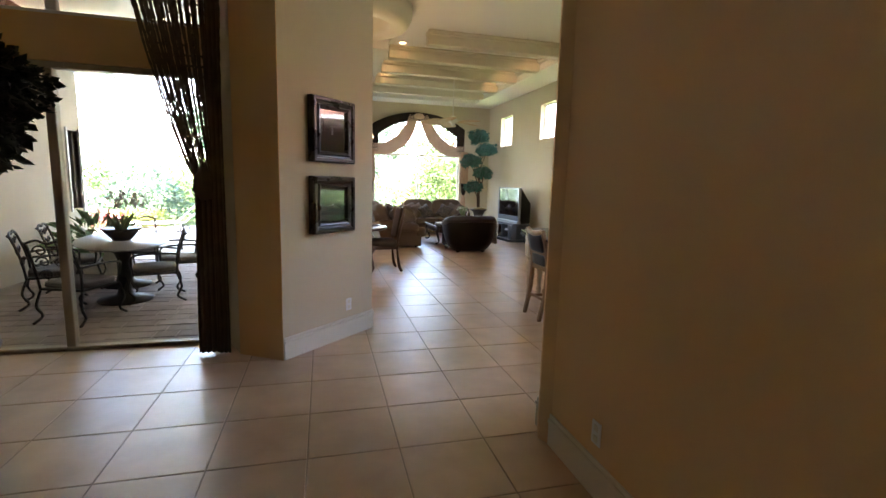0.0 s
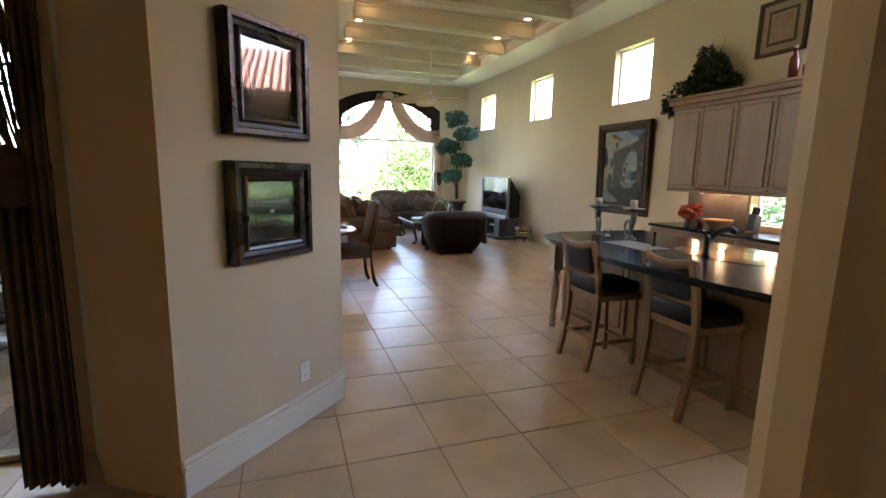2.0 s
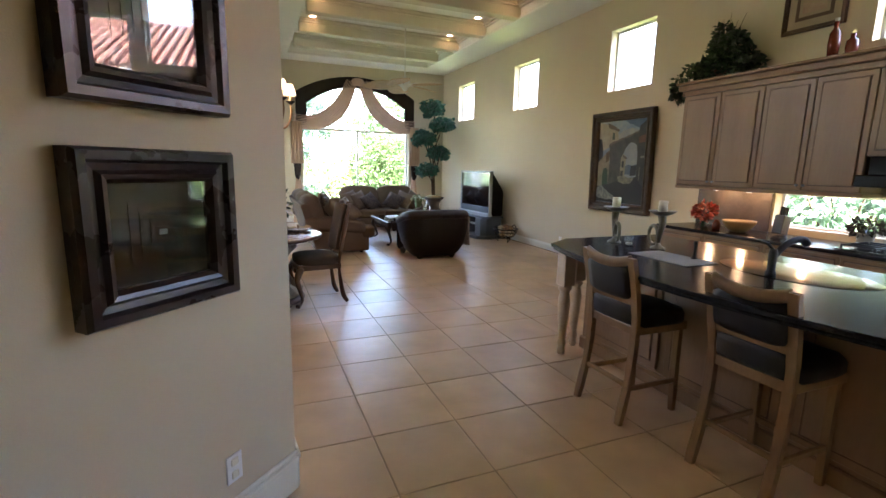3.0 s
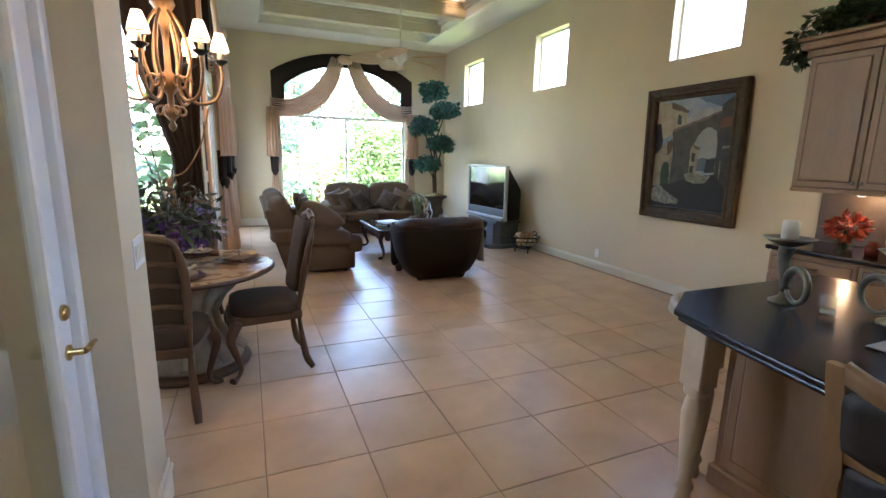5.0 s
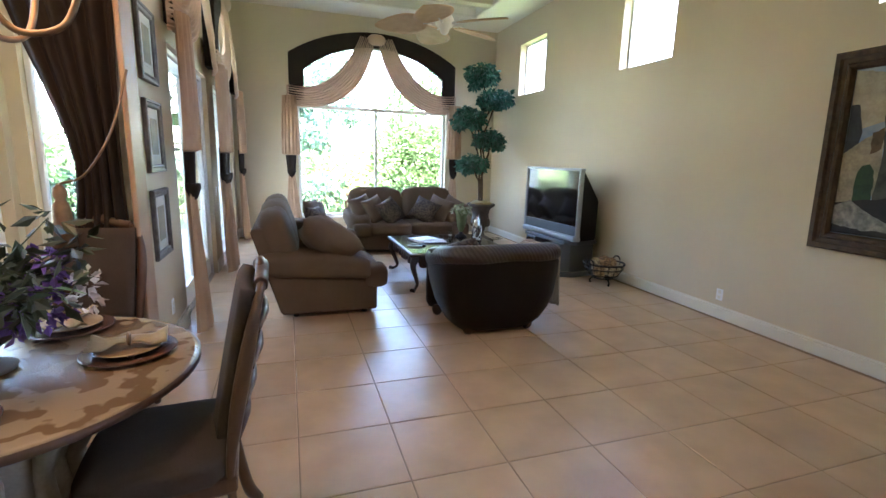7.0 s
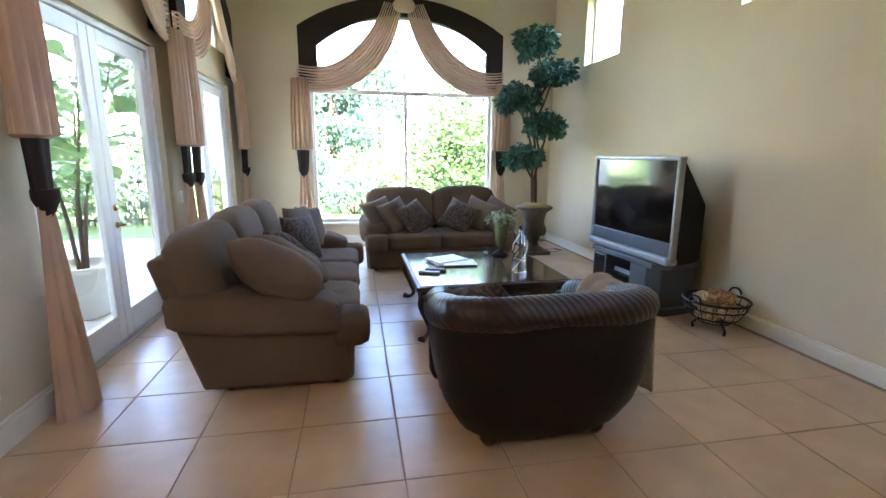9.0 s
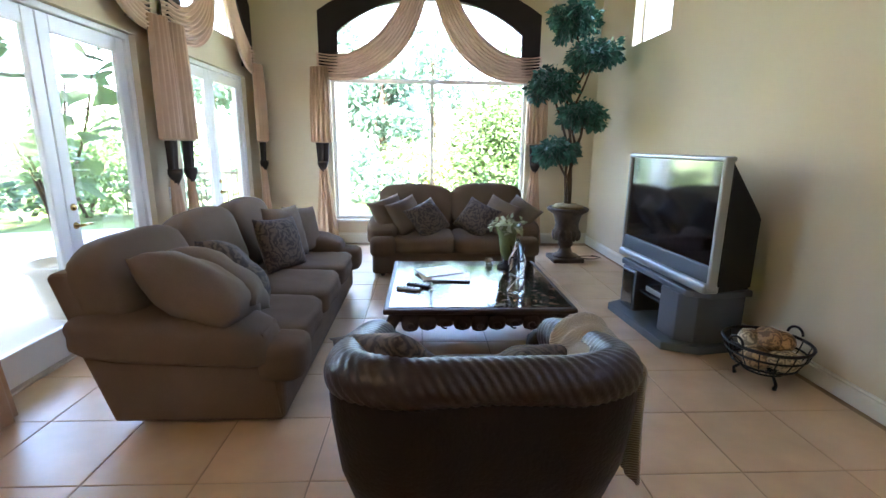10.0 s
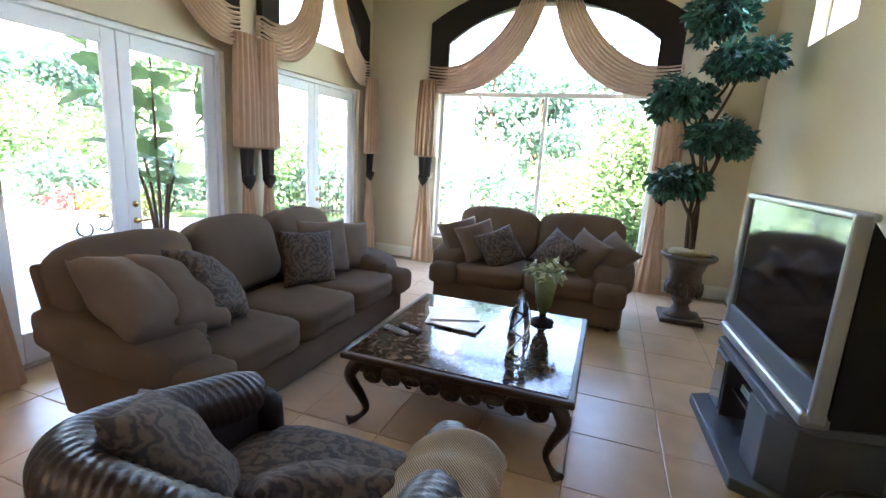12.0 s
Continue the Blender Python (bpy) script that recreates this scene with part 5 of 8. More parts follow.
def ceiling_fan():
    t = thing("ceiling_fan", "cream ceiling fan with broad woven leaf blades", "ceiling fan", pose(3.45, 11.75, 0))
    part("canopy", lathe([(0.02, ZT - 0.09), (0.06, ZT - 0.07), (0.075, ZT - 0.002)], 18), PALE, t, smooth=True)
    part("downrod", tube([(0, 0, 3.28), (0, 0, ZT - 0.05)], 0.013, 10), PALE, t)
    part("motor", lathe([(0.02, 3.30), (0.08, 3.26), (0.11, 3.20), (0.11, 3.14), (0.06, 3.10), (0.05, 3.06), (0.02, 3.03), (0.0, 3.025)], 24), PALE, t, smooth=True)
    RATTAN = mat("woven_rattan", (0.62, 0.42, 0.23), (0.50, 0.32, 0.16), rough=0.6, scale=10, fine=90, bump=0.3)
    for k in range(5):
        m = pose(0, 0, 3.145, 0, 0, 72 * k + 20) @ pose(0, 0, 0, 14)
        rows = []
        for i in range(15):
            s = i / 14
            w = 0.21 * math.sin(math.pi * s ** 0.72) ** 0.75 + 0.02
            rows.append([(0.20 + 0.64 * s, -w + 2 * w * j / 8, 0.012 * (1 - (j / 4 - 1) ** 2) - 0.04 * s * s) for j in range(9)])
        b = part("blade", sheet(rows, 0.008, m=m), RATTAN, t, "tan woven leaf blade")
        part("blade_iron", tube([(0.09, 0, 0), (0.16, 0, 0.012), (0.26, 0, 0.014)], [0.014, 0.012, 0.016], 8, m=m), PALE, t)


ceiling_fan()


def framed(name, w, h, m, frame_mat, inner, label, depth=0.05, fw=0.09, mats=(), category="picture", group="", glazed=False):
    """A moulded frame with stepped rails round what it holds; it faces -y, hung from its lower left corner."""
    t = thing(name, label, category, m, group)
    bm = bmesh.new()
    loops = []
    for e, y in ((0.0, 0.0), (0.0, -depth * 0.75), (fw * 0.10, -depth), (fw * 0.34, -depth * 0.98), (fw * 0.42, -depth * 0.72), (fw * 0.62, -depth * 0.66), (fw * 0.74, -depth * 0.86), (fw * 0.88, -depth * 0.80), (fw, -depth * 0.5), (fw, 0.0)):
        loops.append([bm.verts.new(v) for v in ((e, y, e), (w - e, y, e), (w - e, y, h - e), (e, y, h - e))])
    for p, q in zip(loops, loops[1:]):
        for i in range(4):
            bm.faces.new((p[i], p[(i + 1) % 4], q[(i + 1) % 4], q[i]))
    bmesh.ops.recalc_face_normals(bm, faces=bm.faces[:])
    part("frame", bm, frame_mat, t)
    if glazed:
        part("glass", box(fw - 0.004, w - fw + 0.004, -depth * 0.52, -depth * 0.49, fw - 0.004, h - fw + 0.004), PANE, t)
    e = fw - 0.005
    y = -depth * 0.28
    part("lining", box(e, w - e, y, -0.004, e, h - e), mats[0] if mats else inner, t)
    for k, mt in enumerate(mats[1:]):
        e += 0.13 * min(w, h) * (1 if k == 0 else 0.45)
        y -= 0.003
        part("mount", box(e, w - e, y, y + 0.002, e, h - e), mt, t)
    if mats:
        e += 0.05 * min(w, h)
        y -= 0.003
        part("print", box(e, w - e, y, y + 0.002, e, h - e), inner, t)
    return t


def town_painting():
    """The large oil painting: an arched lane between pale houses, built up in thin layers of paint."""
    w, h = 1.26, 1.53
    y0 = 8.74
    FR = mat("carved_brown_gilt", (0.085, 0.050, 0.024), (0.035, 0.02, 0.011), rough=0.55, scale=14, fine=60, bump=0.5, spec=0.3)
    SKY = mat("paint_sky", (0.14, 0.20, 0.30), (0.36, 0.38, 0.38), rough=0.55, scale=3, fine=20, bump=0.2, spec=0.3)
    t = framed("painting", w, h, pose(XR - 0.004, y0, 0.915, 0, 0, -90) @ pose(0, 0, 0, 1.6), FR, SKY, "large framed oil painting of an arched lane", 0.08, 0.14)
    rng = random.Random(31)

    def paint(poly, k, col, col2=None, sc=9):
        """One area of thick paint with a brushed, uneven edge."""
        m = mat("paint_layer", col, col2 or tuple(c * 0.35 for c in col), rough=0.55, scale=sc, fine=45, bump=0.3, spec=0.3)
        out = []
        for (u, v), (p, q) in zip(poly, poly[1:] + poly[:1]):
            n = max(1, int(math.hypot(p - u, q - v) / 0.025))
            for i in range(n):
                j = 0.004 if 0.13 < u < 0.87 and 0.11 < v < 0.89 else 0.0
                out.append((w * (u + (p - u) * i / n + rng.uniform(-j, j)), h * (v + (q - v) * i / n + rng.uniform(-j, j))))
        part("paint_patch", wall_panels([out], 0.0008, Matrix.Translation((0, -0.024 - 0.001 * k, 0))), m, t)
    a, b, c, d = 0.115, 0.885, 0.095, 0.905
    # sky: deep blue above, cloud low down
    paint([(0.55, d), (b, d), (b, 0.80), (0.72, 0.84), (0.62, 0.87)], 1, (0.05, 0.085, 0.16), (0.12, 0.16, 0.22), 4)
    paint([(0.40, 0.74), (0.50, 0.80), (0.66, 0.83), (0.80, 0.80), (b, 0.76), (b, 0.70), (0.40, 0.70)], 1, (0.42, 0.38, 0.32), (0.24, 0.25, 0.27), 5)
    # house at the left with its roof, a shutter and shadowed side
    paint([(a, 0.60), (0.33, 0.66), (0.45, 0.72), (0.44, 0.81), (0.27, 0.88), (a, d)], 2, (0.44, 0.38, 0.27), (0.24, 0.20, 0.14))
    paint([(0.26, 0.895), (0.30, 0.885), (0.46, 0.825), (0.455, 0.80), (0.27, 0.845)], 3, (0.14, 0.095, 0.065))
    paint([(0.345, 0.80), (0.385, 0.79), (0.385, 0.725), (0.345, 0.73)], 3, (0.035, 0.07, 0.05))
    paint([(a, 0.74), (0.16, 0.74), (0.20, 0.60), (0.17, 0.48), (a, 0.46)], 3, (0.035, 0.038, 0.045), (0.014, 0.014, 0.018))
    # the arched wall, then what shows through it
    paint([(0.30, 0.68), (0.46, 0.715), (0.84, 0.81), (b, 0.82), (b, 0.20), (0.30, 0.22), (0.32, 0.52)], 4, (0.075, 0.068, 0.055), (0.026, 0.024, 0.022), 12)
    paint([(0.31, 0.69), (0.46, 0.725), (0.84, 0.815), (0.84, 0.80), (0.46, 0.705), (0.31, 0.67)], 5, (0.17, 0.13, 0.10))
    paint([(0.51, 0.33), (0.52, 0.50), (0.54, 0.58), (0.58, 0.64), (0.64, 0.685), (0.70, 0.69), (0.75, 0.66), (0.77, 0.60), (0.765, 0.36)], 5, (0.34, 0.33, 0.30), (0.20, 0.23, 0.25), 5)
    paint([(0.58, 0.46), (0.64, 0.48), (0.70, 0.47), (0.765, 0.48), (0.765, 0.38), (0.58, 0.38)], 6, (0.07, 0.10, 0.15), (0.13, 0.15, 0.16))
    paint([(0.51, 0.34), (0.515, 0.55), (0.55, 0.585), (0.60, 0.545), (0.585, 0.34)], 7, (0.38, 0.32, 0.21), (0.20, 0.17, 0.12))
    paint([(0.54, 0.575), (0.61, 0.545), (0.60, 0.53), (0.54, 0.555)], 8, (0.13, 0.10, 0.08))
    paint([(0.53, 0.51), (0.565, 0.51), (0.565, 0.45), (0.53, 0.45)], 8, (0.04, 0.042, 0.042))
    paint([(0.52, 0.42), (0.56, 0.42), (0.56, 0.35), (0.52, 0.35)], 8, (0.05, 0.05, 0.04))
    paint([(0.68, 0.47), (0.765, 0.47), (0.765, 0.37), (0.67, 0.37)], 8, (0.03, 0.032, 0.034))
    # houses in the shade at the right
    paint([(0.78, 0.84), (b, 0.89), (b, 0.15), (0.77, 0.20), (0.775, 0.60)], 6, (0.055, 0.045, 0.038), (0.02, 0.018, 0.016), 12)
    paint([(0.78, 0.74), (b, 0.76), (b, 0.69), (0.78, 0.68)], 7, (0.16, 0.06, 0.035), (0.08, 0.035, 0.022))
    paint([(0.82, 0.56), (b, 0.565), (b, 0.545), (0.82, 0.54)], 7, (0.24, 0.21, 0.16))
    paint([(0.81, 0.46), (0.82, 0.46), (0.82, 0.33), (0.81, 0.33)], 7, (0.24, 0.21, 0.16))
    # sunlit wall and green door at the left
    paint([(a, 0.50), (0.20, 0.56), (0.31, 0.62), (0.32, 0.44), (0.30, 0.26), (a, 0.24)], 5, (0.36, 0.30, 0.20), (0.13, 0.11, 0.08))
    paint([(0.25, 0.60), (0.31, 0.62), (0.31, 0.52), (0.26, 0.50)], 6, (0.13, 0.08, 0.035))
    paint([(0.205, 0.25), (0.205, 0.40), (0.23, 0.44), (0.265, 0.45), (0.295, 0.42), (0.30, 0.26), (0.25, 0.22)], 6, (0.022, 0.06, 0.026), (0.010, 0.028, 0.014))
    # dark lane, a lit patch and pale rubble
    paint([(a, c), (b, c), (b, 0.26), (0.76, 0.36), (0.60, 0.29), (0.45, 0.31), (0.33, 0.28), (a, 0.25)], 9, (0.022, 0.019, 0.018), (0.009, 0.008, 0.009))
    paint([(0.47, 0.36), (0.56, 0.37), (0.66, 0.35), (0.74, 0.345), (0.70, 0.30), (0.60, 0.285), (0.49, 0.31)], 10, (0.30, 0.26, 0.19), (0.10, 0.09, 0.07), 16)
    paint([(a, 0.235), (0.20, 0.27), (0.27, 0.22), (0.36, 0.185), (0.44, 0.155), (0.42, 0.125), (0.28, 0.12), (a, 0.14)], 10, (0.30, 0.28, 0.24), (0.07, 0.07, 0.07), 20)


town_painting()


def outlet(m, label="white wall socket plate", name="wall_socket", w=0.075, h=0.12):
    t = thing(name, label, "socket", m, group="wall sockets")
    part("plate", box(-w / 2, w / 2, -0.007, 0, -h / 2, h / 2, 0.003, 2), FRAME, t)
    for z in (-0.028, 0.028):
        part("receptacle", box(-0.017, 0.017, -0.010, -0.006, z - 0.016, z + 0.016, 0.003), TRIM, t)


outlet(pose(XR, 9.53, 0.25, 0, 0, -90))
outlet(pose(XL, 10.1, 0.33, 0, 0, 90))
outlet(pose(XL, 12.86, 1.05, 0, 0, 90))


def small_print(y, z):
    FR = mat("silver_black_frame", (0.16, 0.14, 0.12), (0.05, 0.045, 0.04), rough=0.4, scale=20, fine=60, bump=0.3, metal=0.3)
    MT = mat("print_mount", (0.55, 0.53, 0.48), (0.48, 0.46, 0.42), rough=0.7)
    IN = mat("small_landscape_print", (0.32, 0.27, 0.17), (0.17, 0.15, 0.11), rough=0.6, scale=9, fine=40)
    framed("framed_print", 0.42, 0.50, pose(XL + 0.003, y, z, 0, 0, 90), FR, IN, "small framed print in a dark silver frame", 0.03, 0.055, (MT, MT), group="three small prints")


for z in (2.02, 1.40, 0.78):
    small_print(9.72, z)

# ---- dining nook ----
TC = (0.62, 7.98)


PEDESTAL = mat("antiqued_cast_stone", (0.42, 0.36, 0.28), (0.24, 0.20, 0.15), rough=0.8, scale=6, fine=60, bump=0.25)


def dining_table():
    t = thing("dining_table", "round painted wood table on a carved stone pedestal", "table", pose(TC[0], TC[1], 0))
    TOP = patterned("painted_scroll_wood", (0.20, 0.115, 0.055), (0.36, 0.25, 0.15), 2.4, 0.22, (0.35, 0.6))
    part("tabletop", lathe([(0.0, 0.715), (0.57, 0.715), (0.595, 0.725), (0.61, 0.742), (0.605, 0.758), (0.59, 0.765), (0.0, 0.765)], 56), TOP, t, "cream and brown scroll-painted top")
    part("rim", lathe([(0.596, 0.722), (0.616, 0.735), (0.616, 0.752), (0.596, 0.762)], 56), CHAIRWOOD, t, "dark wood edge")
    part("pedestal", lathe([(0.36, 0.06), (0.35, 0.10), (0.24, 0.18), (0.17, 0.30), (0.15, 0.42), (0.20, 0.54), (0.30, 0.64), (0.37, 0.70), (0.37, 0.714)], 32), PEDESTAL, t, "pale cast stone pedestal", smooth=True)
    part("base", lathe([(0.40, 0.0), (0.41, 0.02), (0.40, 0.045), (0.36, 0.06), (0.0, 0.06)], 40), CHAIRWOOD, t, "dark wood base ring")
    for k in range(8):
        a = 2 * math.pi * k / 8
        part("acanthus", tube([(r * math.cos(a), r * math.sin(a), z) for r, z in ((0.36, 0.09), (0.26, 0.18), (0.185, 0.31), (0.17, 0.42), (0.22, 0.54), (0.31, 0.64))], [0.05, 0.045, 0.035, 0.03, 0.04, 0.05], 8), PEDESTAL, t, smooth=True)


dining_table()


DINECLOTH = mat("dark_brown_chair_cloth", (0.075, 0.050, 0.034), (0.050, 0.033, 0.023), rough=0.9, scale=4, fine=150, bump=0.2, spec=0.25)


def dining_chair(m, label, group="dining chairs"):
    """A carved chair with bowed legs, an upholstered seat and a tall shaped back; it faces -y."""
    t = thing("dining_chair", label, "chair", m, group)
    part("seat", puff((0.50, 0.48, 0.11), 0.4, 20, m=pose(0, 0, 0.465), crown=0.3), DINECLOTH, t, "dark taupe upholstered seat", smooth=True)
    part("seat_rail", prism([(-0.25, -0.24), (-0.1, -0.262), (0.1, -0.262), (0.25, -0.24), (0.22, 0.24), (-0.22, 0.24)], 0.375, 0.435, bevel=0.012), CHAIRWOOD, t)
    for sx in (-1, 1):
        part("apron_scroll", puff((0.16, 0.03, 0.06), 0.7, 12, m=pose(sx * 0.11, -0.252, 0.375)), CHAIRWOOD, t)
        part("leg", cabriole(0.40, (sx * 0.075, -0.075), 0.027, m=pose(sx * 0.215, -0.20, 0)), CHAIRWOOD, t)
        post = spline([(sx * 0.235, 0.30, 0.012), (sx * 0.22, 0.255, 0.10), (sx * 0.205, 0.225, 0.30), (sx * 0.205, 0.22, 0.45), (sx * 0.215, 0.25, 0.65), (sx * 0.225, 0.30, 0.88), (sx * 0.20, 0.335, 1.02), (sx * 0.15, 0.35, 1.06)], 5)
        part("post", tube(post, [0.02 + 0.006 * math.sin(i * 0.35) for i in range(len(post))], 10), CHAIRWOOD, t)
    part("crest", tube(spline([(-0.165, 0.345, 1.055), (-0.09, 0.35, 1.065), (0, 0.355, 1.085), (0.09, 0.35, 1.065), (0.165, 0.345, 1.055)], 5), 0.024, 10), CHAIRWOOD, t)
    part("crest_carving", puff((0.12, 0.035, 0.05), 0.8, 12, m=pose(0, 0.35, 1.09)), CHAIRWOOD, t)
    rows = []
    for i in range(13):
        s = i / 12
        z = 0.56 + 0.48 * s
        y = 0.235 + 0.10 * s ** 1.1
        w = 0.19 + 0.01 * s
        rows.append([(-w + 2 * w * j / 10, y + 0.02 * math.cos(math.pi * (j / 10 - 0.5)) * (-1), z) for j in range(11)])
    part("back_pad", sheet(rows, 0.05), DINECLOTH, t, "dark upholstered back", smooth=True)
    for z, y in ((0.56, 0.245), (0.68, 0.272), (0.80, 0.30), (0.92, 0.325)):
        part("back_rail", tube(spline([(-0.205, y, z), (-0.1, y + 0.028, z + 0.02), (0, y + 0.034, z + 0.008), (0.1, y + 0.028, z + 0.02), (0.205, y, z)], 4), 0.013, 8), CHAIRWOOD, t)
    t.scale = (1, 1, 1.06)
    return t


dining_chair(pose(1.14, 7.80, 0, 0, 0, -86), "carved walnut dining chair with dark upholstered seat")
dining_chair(pose(0.53, 7.36, 0, 0, 0, 174), "carved walnut ladder-back dining chair at the table")
dining_chair(pose(0.50, 8.86, 0, 0, 0, -8), "carved walnut dining chair beside the dark drape")


def place_setting(x, y, rz):
    z = 0.766
    t = thing("place_plate", "brown charger plate with a smaller dish", "plate", pose(x, y, z, 0, 0, rz), group="place settings")
    part("charger", lathe([(0.10, 0.0), (0.15, 0.008), (0.165, 0.014), (0.16, 0.016), (0.10, 0.008), (0.0, 0.008)], 32), mat("charger_brown", (0.13, 0.055, 0.035), (0.07, 0.03, 0.02), rough=0.25), t, smooth=True)
    part("dish", lathe([(0.07, 0.016), (0.12, 0.03), (0.118, 0.033), (0.07, 0.022), (0.0, 0.022)], 28), mat("dish_tan", (0.34, 0.22, 0.12), (0.25, 0.15, 0.08), rough=0.3), t, "tan dish", smooth=True)
    n = thing("napkin", "gold cloth napkin folded on the plate", "napkin", pose(x, y, z + 0.034, 0, 0, rz), group="folded napkins")
    CL = mat("gold_napkin_cloth", (0.46, 0.36, 0.22), (0.36, 0.27, 0.16), rough=0.7, scale=8, fine=90, bump=0.2)
    for sx in (-1, 1):
        rows = [[(sx * (0.01 + 0.12 * i / 8), -0.07 * (0.25 + i / 8) + 0.14 * (0.25 + i / 8) * j / 8, 0.018 + 0.012 * math.sin(j * 1.9) * i / 8 + 0.006 * math.sin(i)) for j in range(9)] for i in range(9)]
        part("fold", sheet(rows, 0.008), CL, n)
    part("napkin_ring", tube([(0, 0.026 * math.cos(a * 0.5236), 0.024 + 0.022 * math.sin(a * 0.5236)) for a in range(13)], 0.006, 6), GOLD, n)


place_setting(0.98, 8.06, 10)
place_setting(0.62, 7.58, 80)
place_setting(0.66, 8.40, 100)


def centrepiece():
    t = thing("flower_urn", "footed bronze urn on the dining table", "vase", pose(0.55, 8.0, 0.766))
    part("urn", lathe([(0.09, 0), (0.095, 0.015), (0.05, 0.035), (0.035, 0.07), (0.06, 0.09), (0.13, 0.14), (0.155, 0.20), (0.15, 0.225), (0.13, 0.22), (0.0, 0.20)], 26), mat("bronze_urn", (0.085, 0.055, 0.035), (0.04, 0.027, 0.018), rough=0.45, metal=0.3, scale=10, fine=50, bump=0.2), t, smooth=True)
    f = thing("flower_arrangement", "full arrangement of purple flowers and dark greenery", "flowers", pose(0.55, 8.0, 0.766))
    DK = mat("dark_arrangement_leaf", (0.045, 0.065, 0.030), (0.02, 0.03, 0.014), rough=0.5, island=0.5)
    bm = leaves((0, 0, 0.30), (0.20, 0.20, 0.13), 620, 0.038, 5, droop=0.2, shell=0.2)
    rng = random.Random(9)
    for k in range(30):
        a, e = rng.uniform(0, 6.28), rng.uniform(0.0, 1.35)
        d = Vector((math.cos(a) * math.cos(e), math.sin(a) * math.cos(e), math.sin(e)))
        tip = Vector((0, 0, 0.28)) + d * rng.uniform(0.24, 0.36)
        leaves(tip, (0.045, 0.045, 0.05), 11, 0.034, 300 + k, bm, long=2.6)
        tube([Vector((0, 0, 0.22)), tip * 0.6 + Vector((0, 0, 0.11)), tip], [0.004, 0.003, 0.002], 5, bm)
    part("foliage", bm, DK, f, "dark green leaves")
    petal = mat("purple_petal", (0.16, 0.07, 0.30), (0.09, 0.04, 0.18), rough=0.6, island=0.4)
    for k in range(11):
        a = k * 2.4
        part("purple_bloom", leaves((0.21 * math.cos(a), 0.21 * math.sin(a), 0.24 + 0.03 * (k % 5)), (0.06, 0.06, 0.08), 70, 0.024, 400 + k), petal, f, "purple flower cluster")
    wb = bmesh.new()
    for k, (x, y, z) in enumerate(((0.30, 0.10, 0.28), (0.31, 0.06, 0.22), (0.28, 0.14, 0.31))):
        leaves((x, y, z), (0.03, 0.03, 0.03), 14, 0.03, 470 + k, wb)
    part("orchid_spray", wb, mat("white_petal", (0.72, 0.66, 0.64), (0.6, 0.5, 0.5), rough=0.6, island=0.2), f, "white orchid blooms")
    for k in range(6):
        a = k * 1.05
        rows = [[(math.cos(a) * s * 0.34 - math.sin(a) * w * 0.03, math.sin(a) * s * 0.34 + math.cos(a) * w * 0.03, 0.24 + 0.22 * s - 0.20 * s * s * (1 + 0.3 * (k % 3))) for w in (-(1 - s) ** 0.5, 0, (1 - s) ** 0.5)] for s in [i / 8 for i in range(9)]]
        part("broad_leaf", sheet(rows), BIGLEAF, f, smooth=True)


centrepiece()


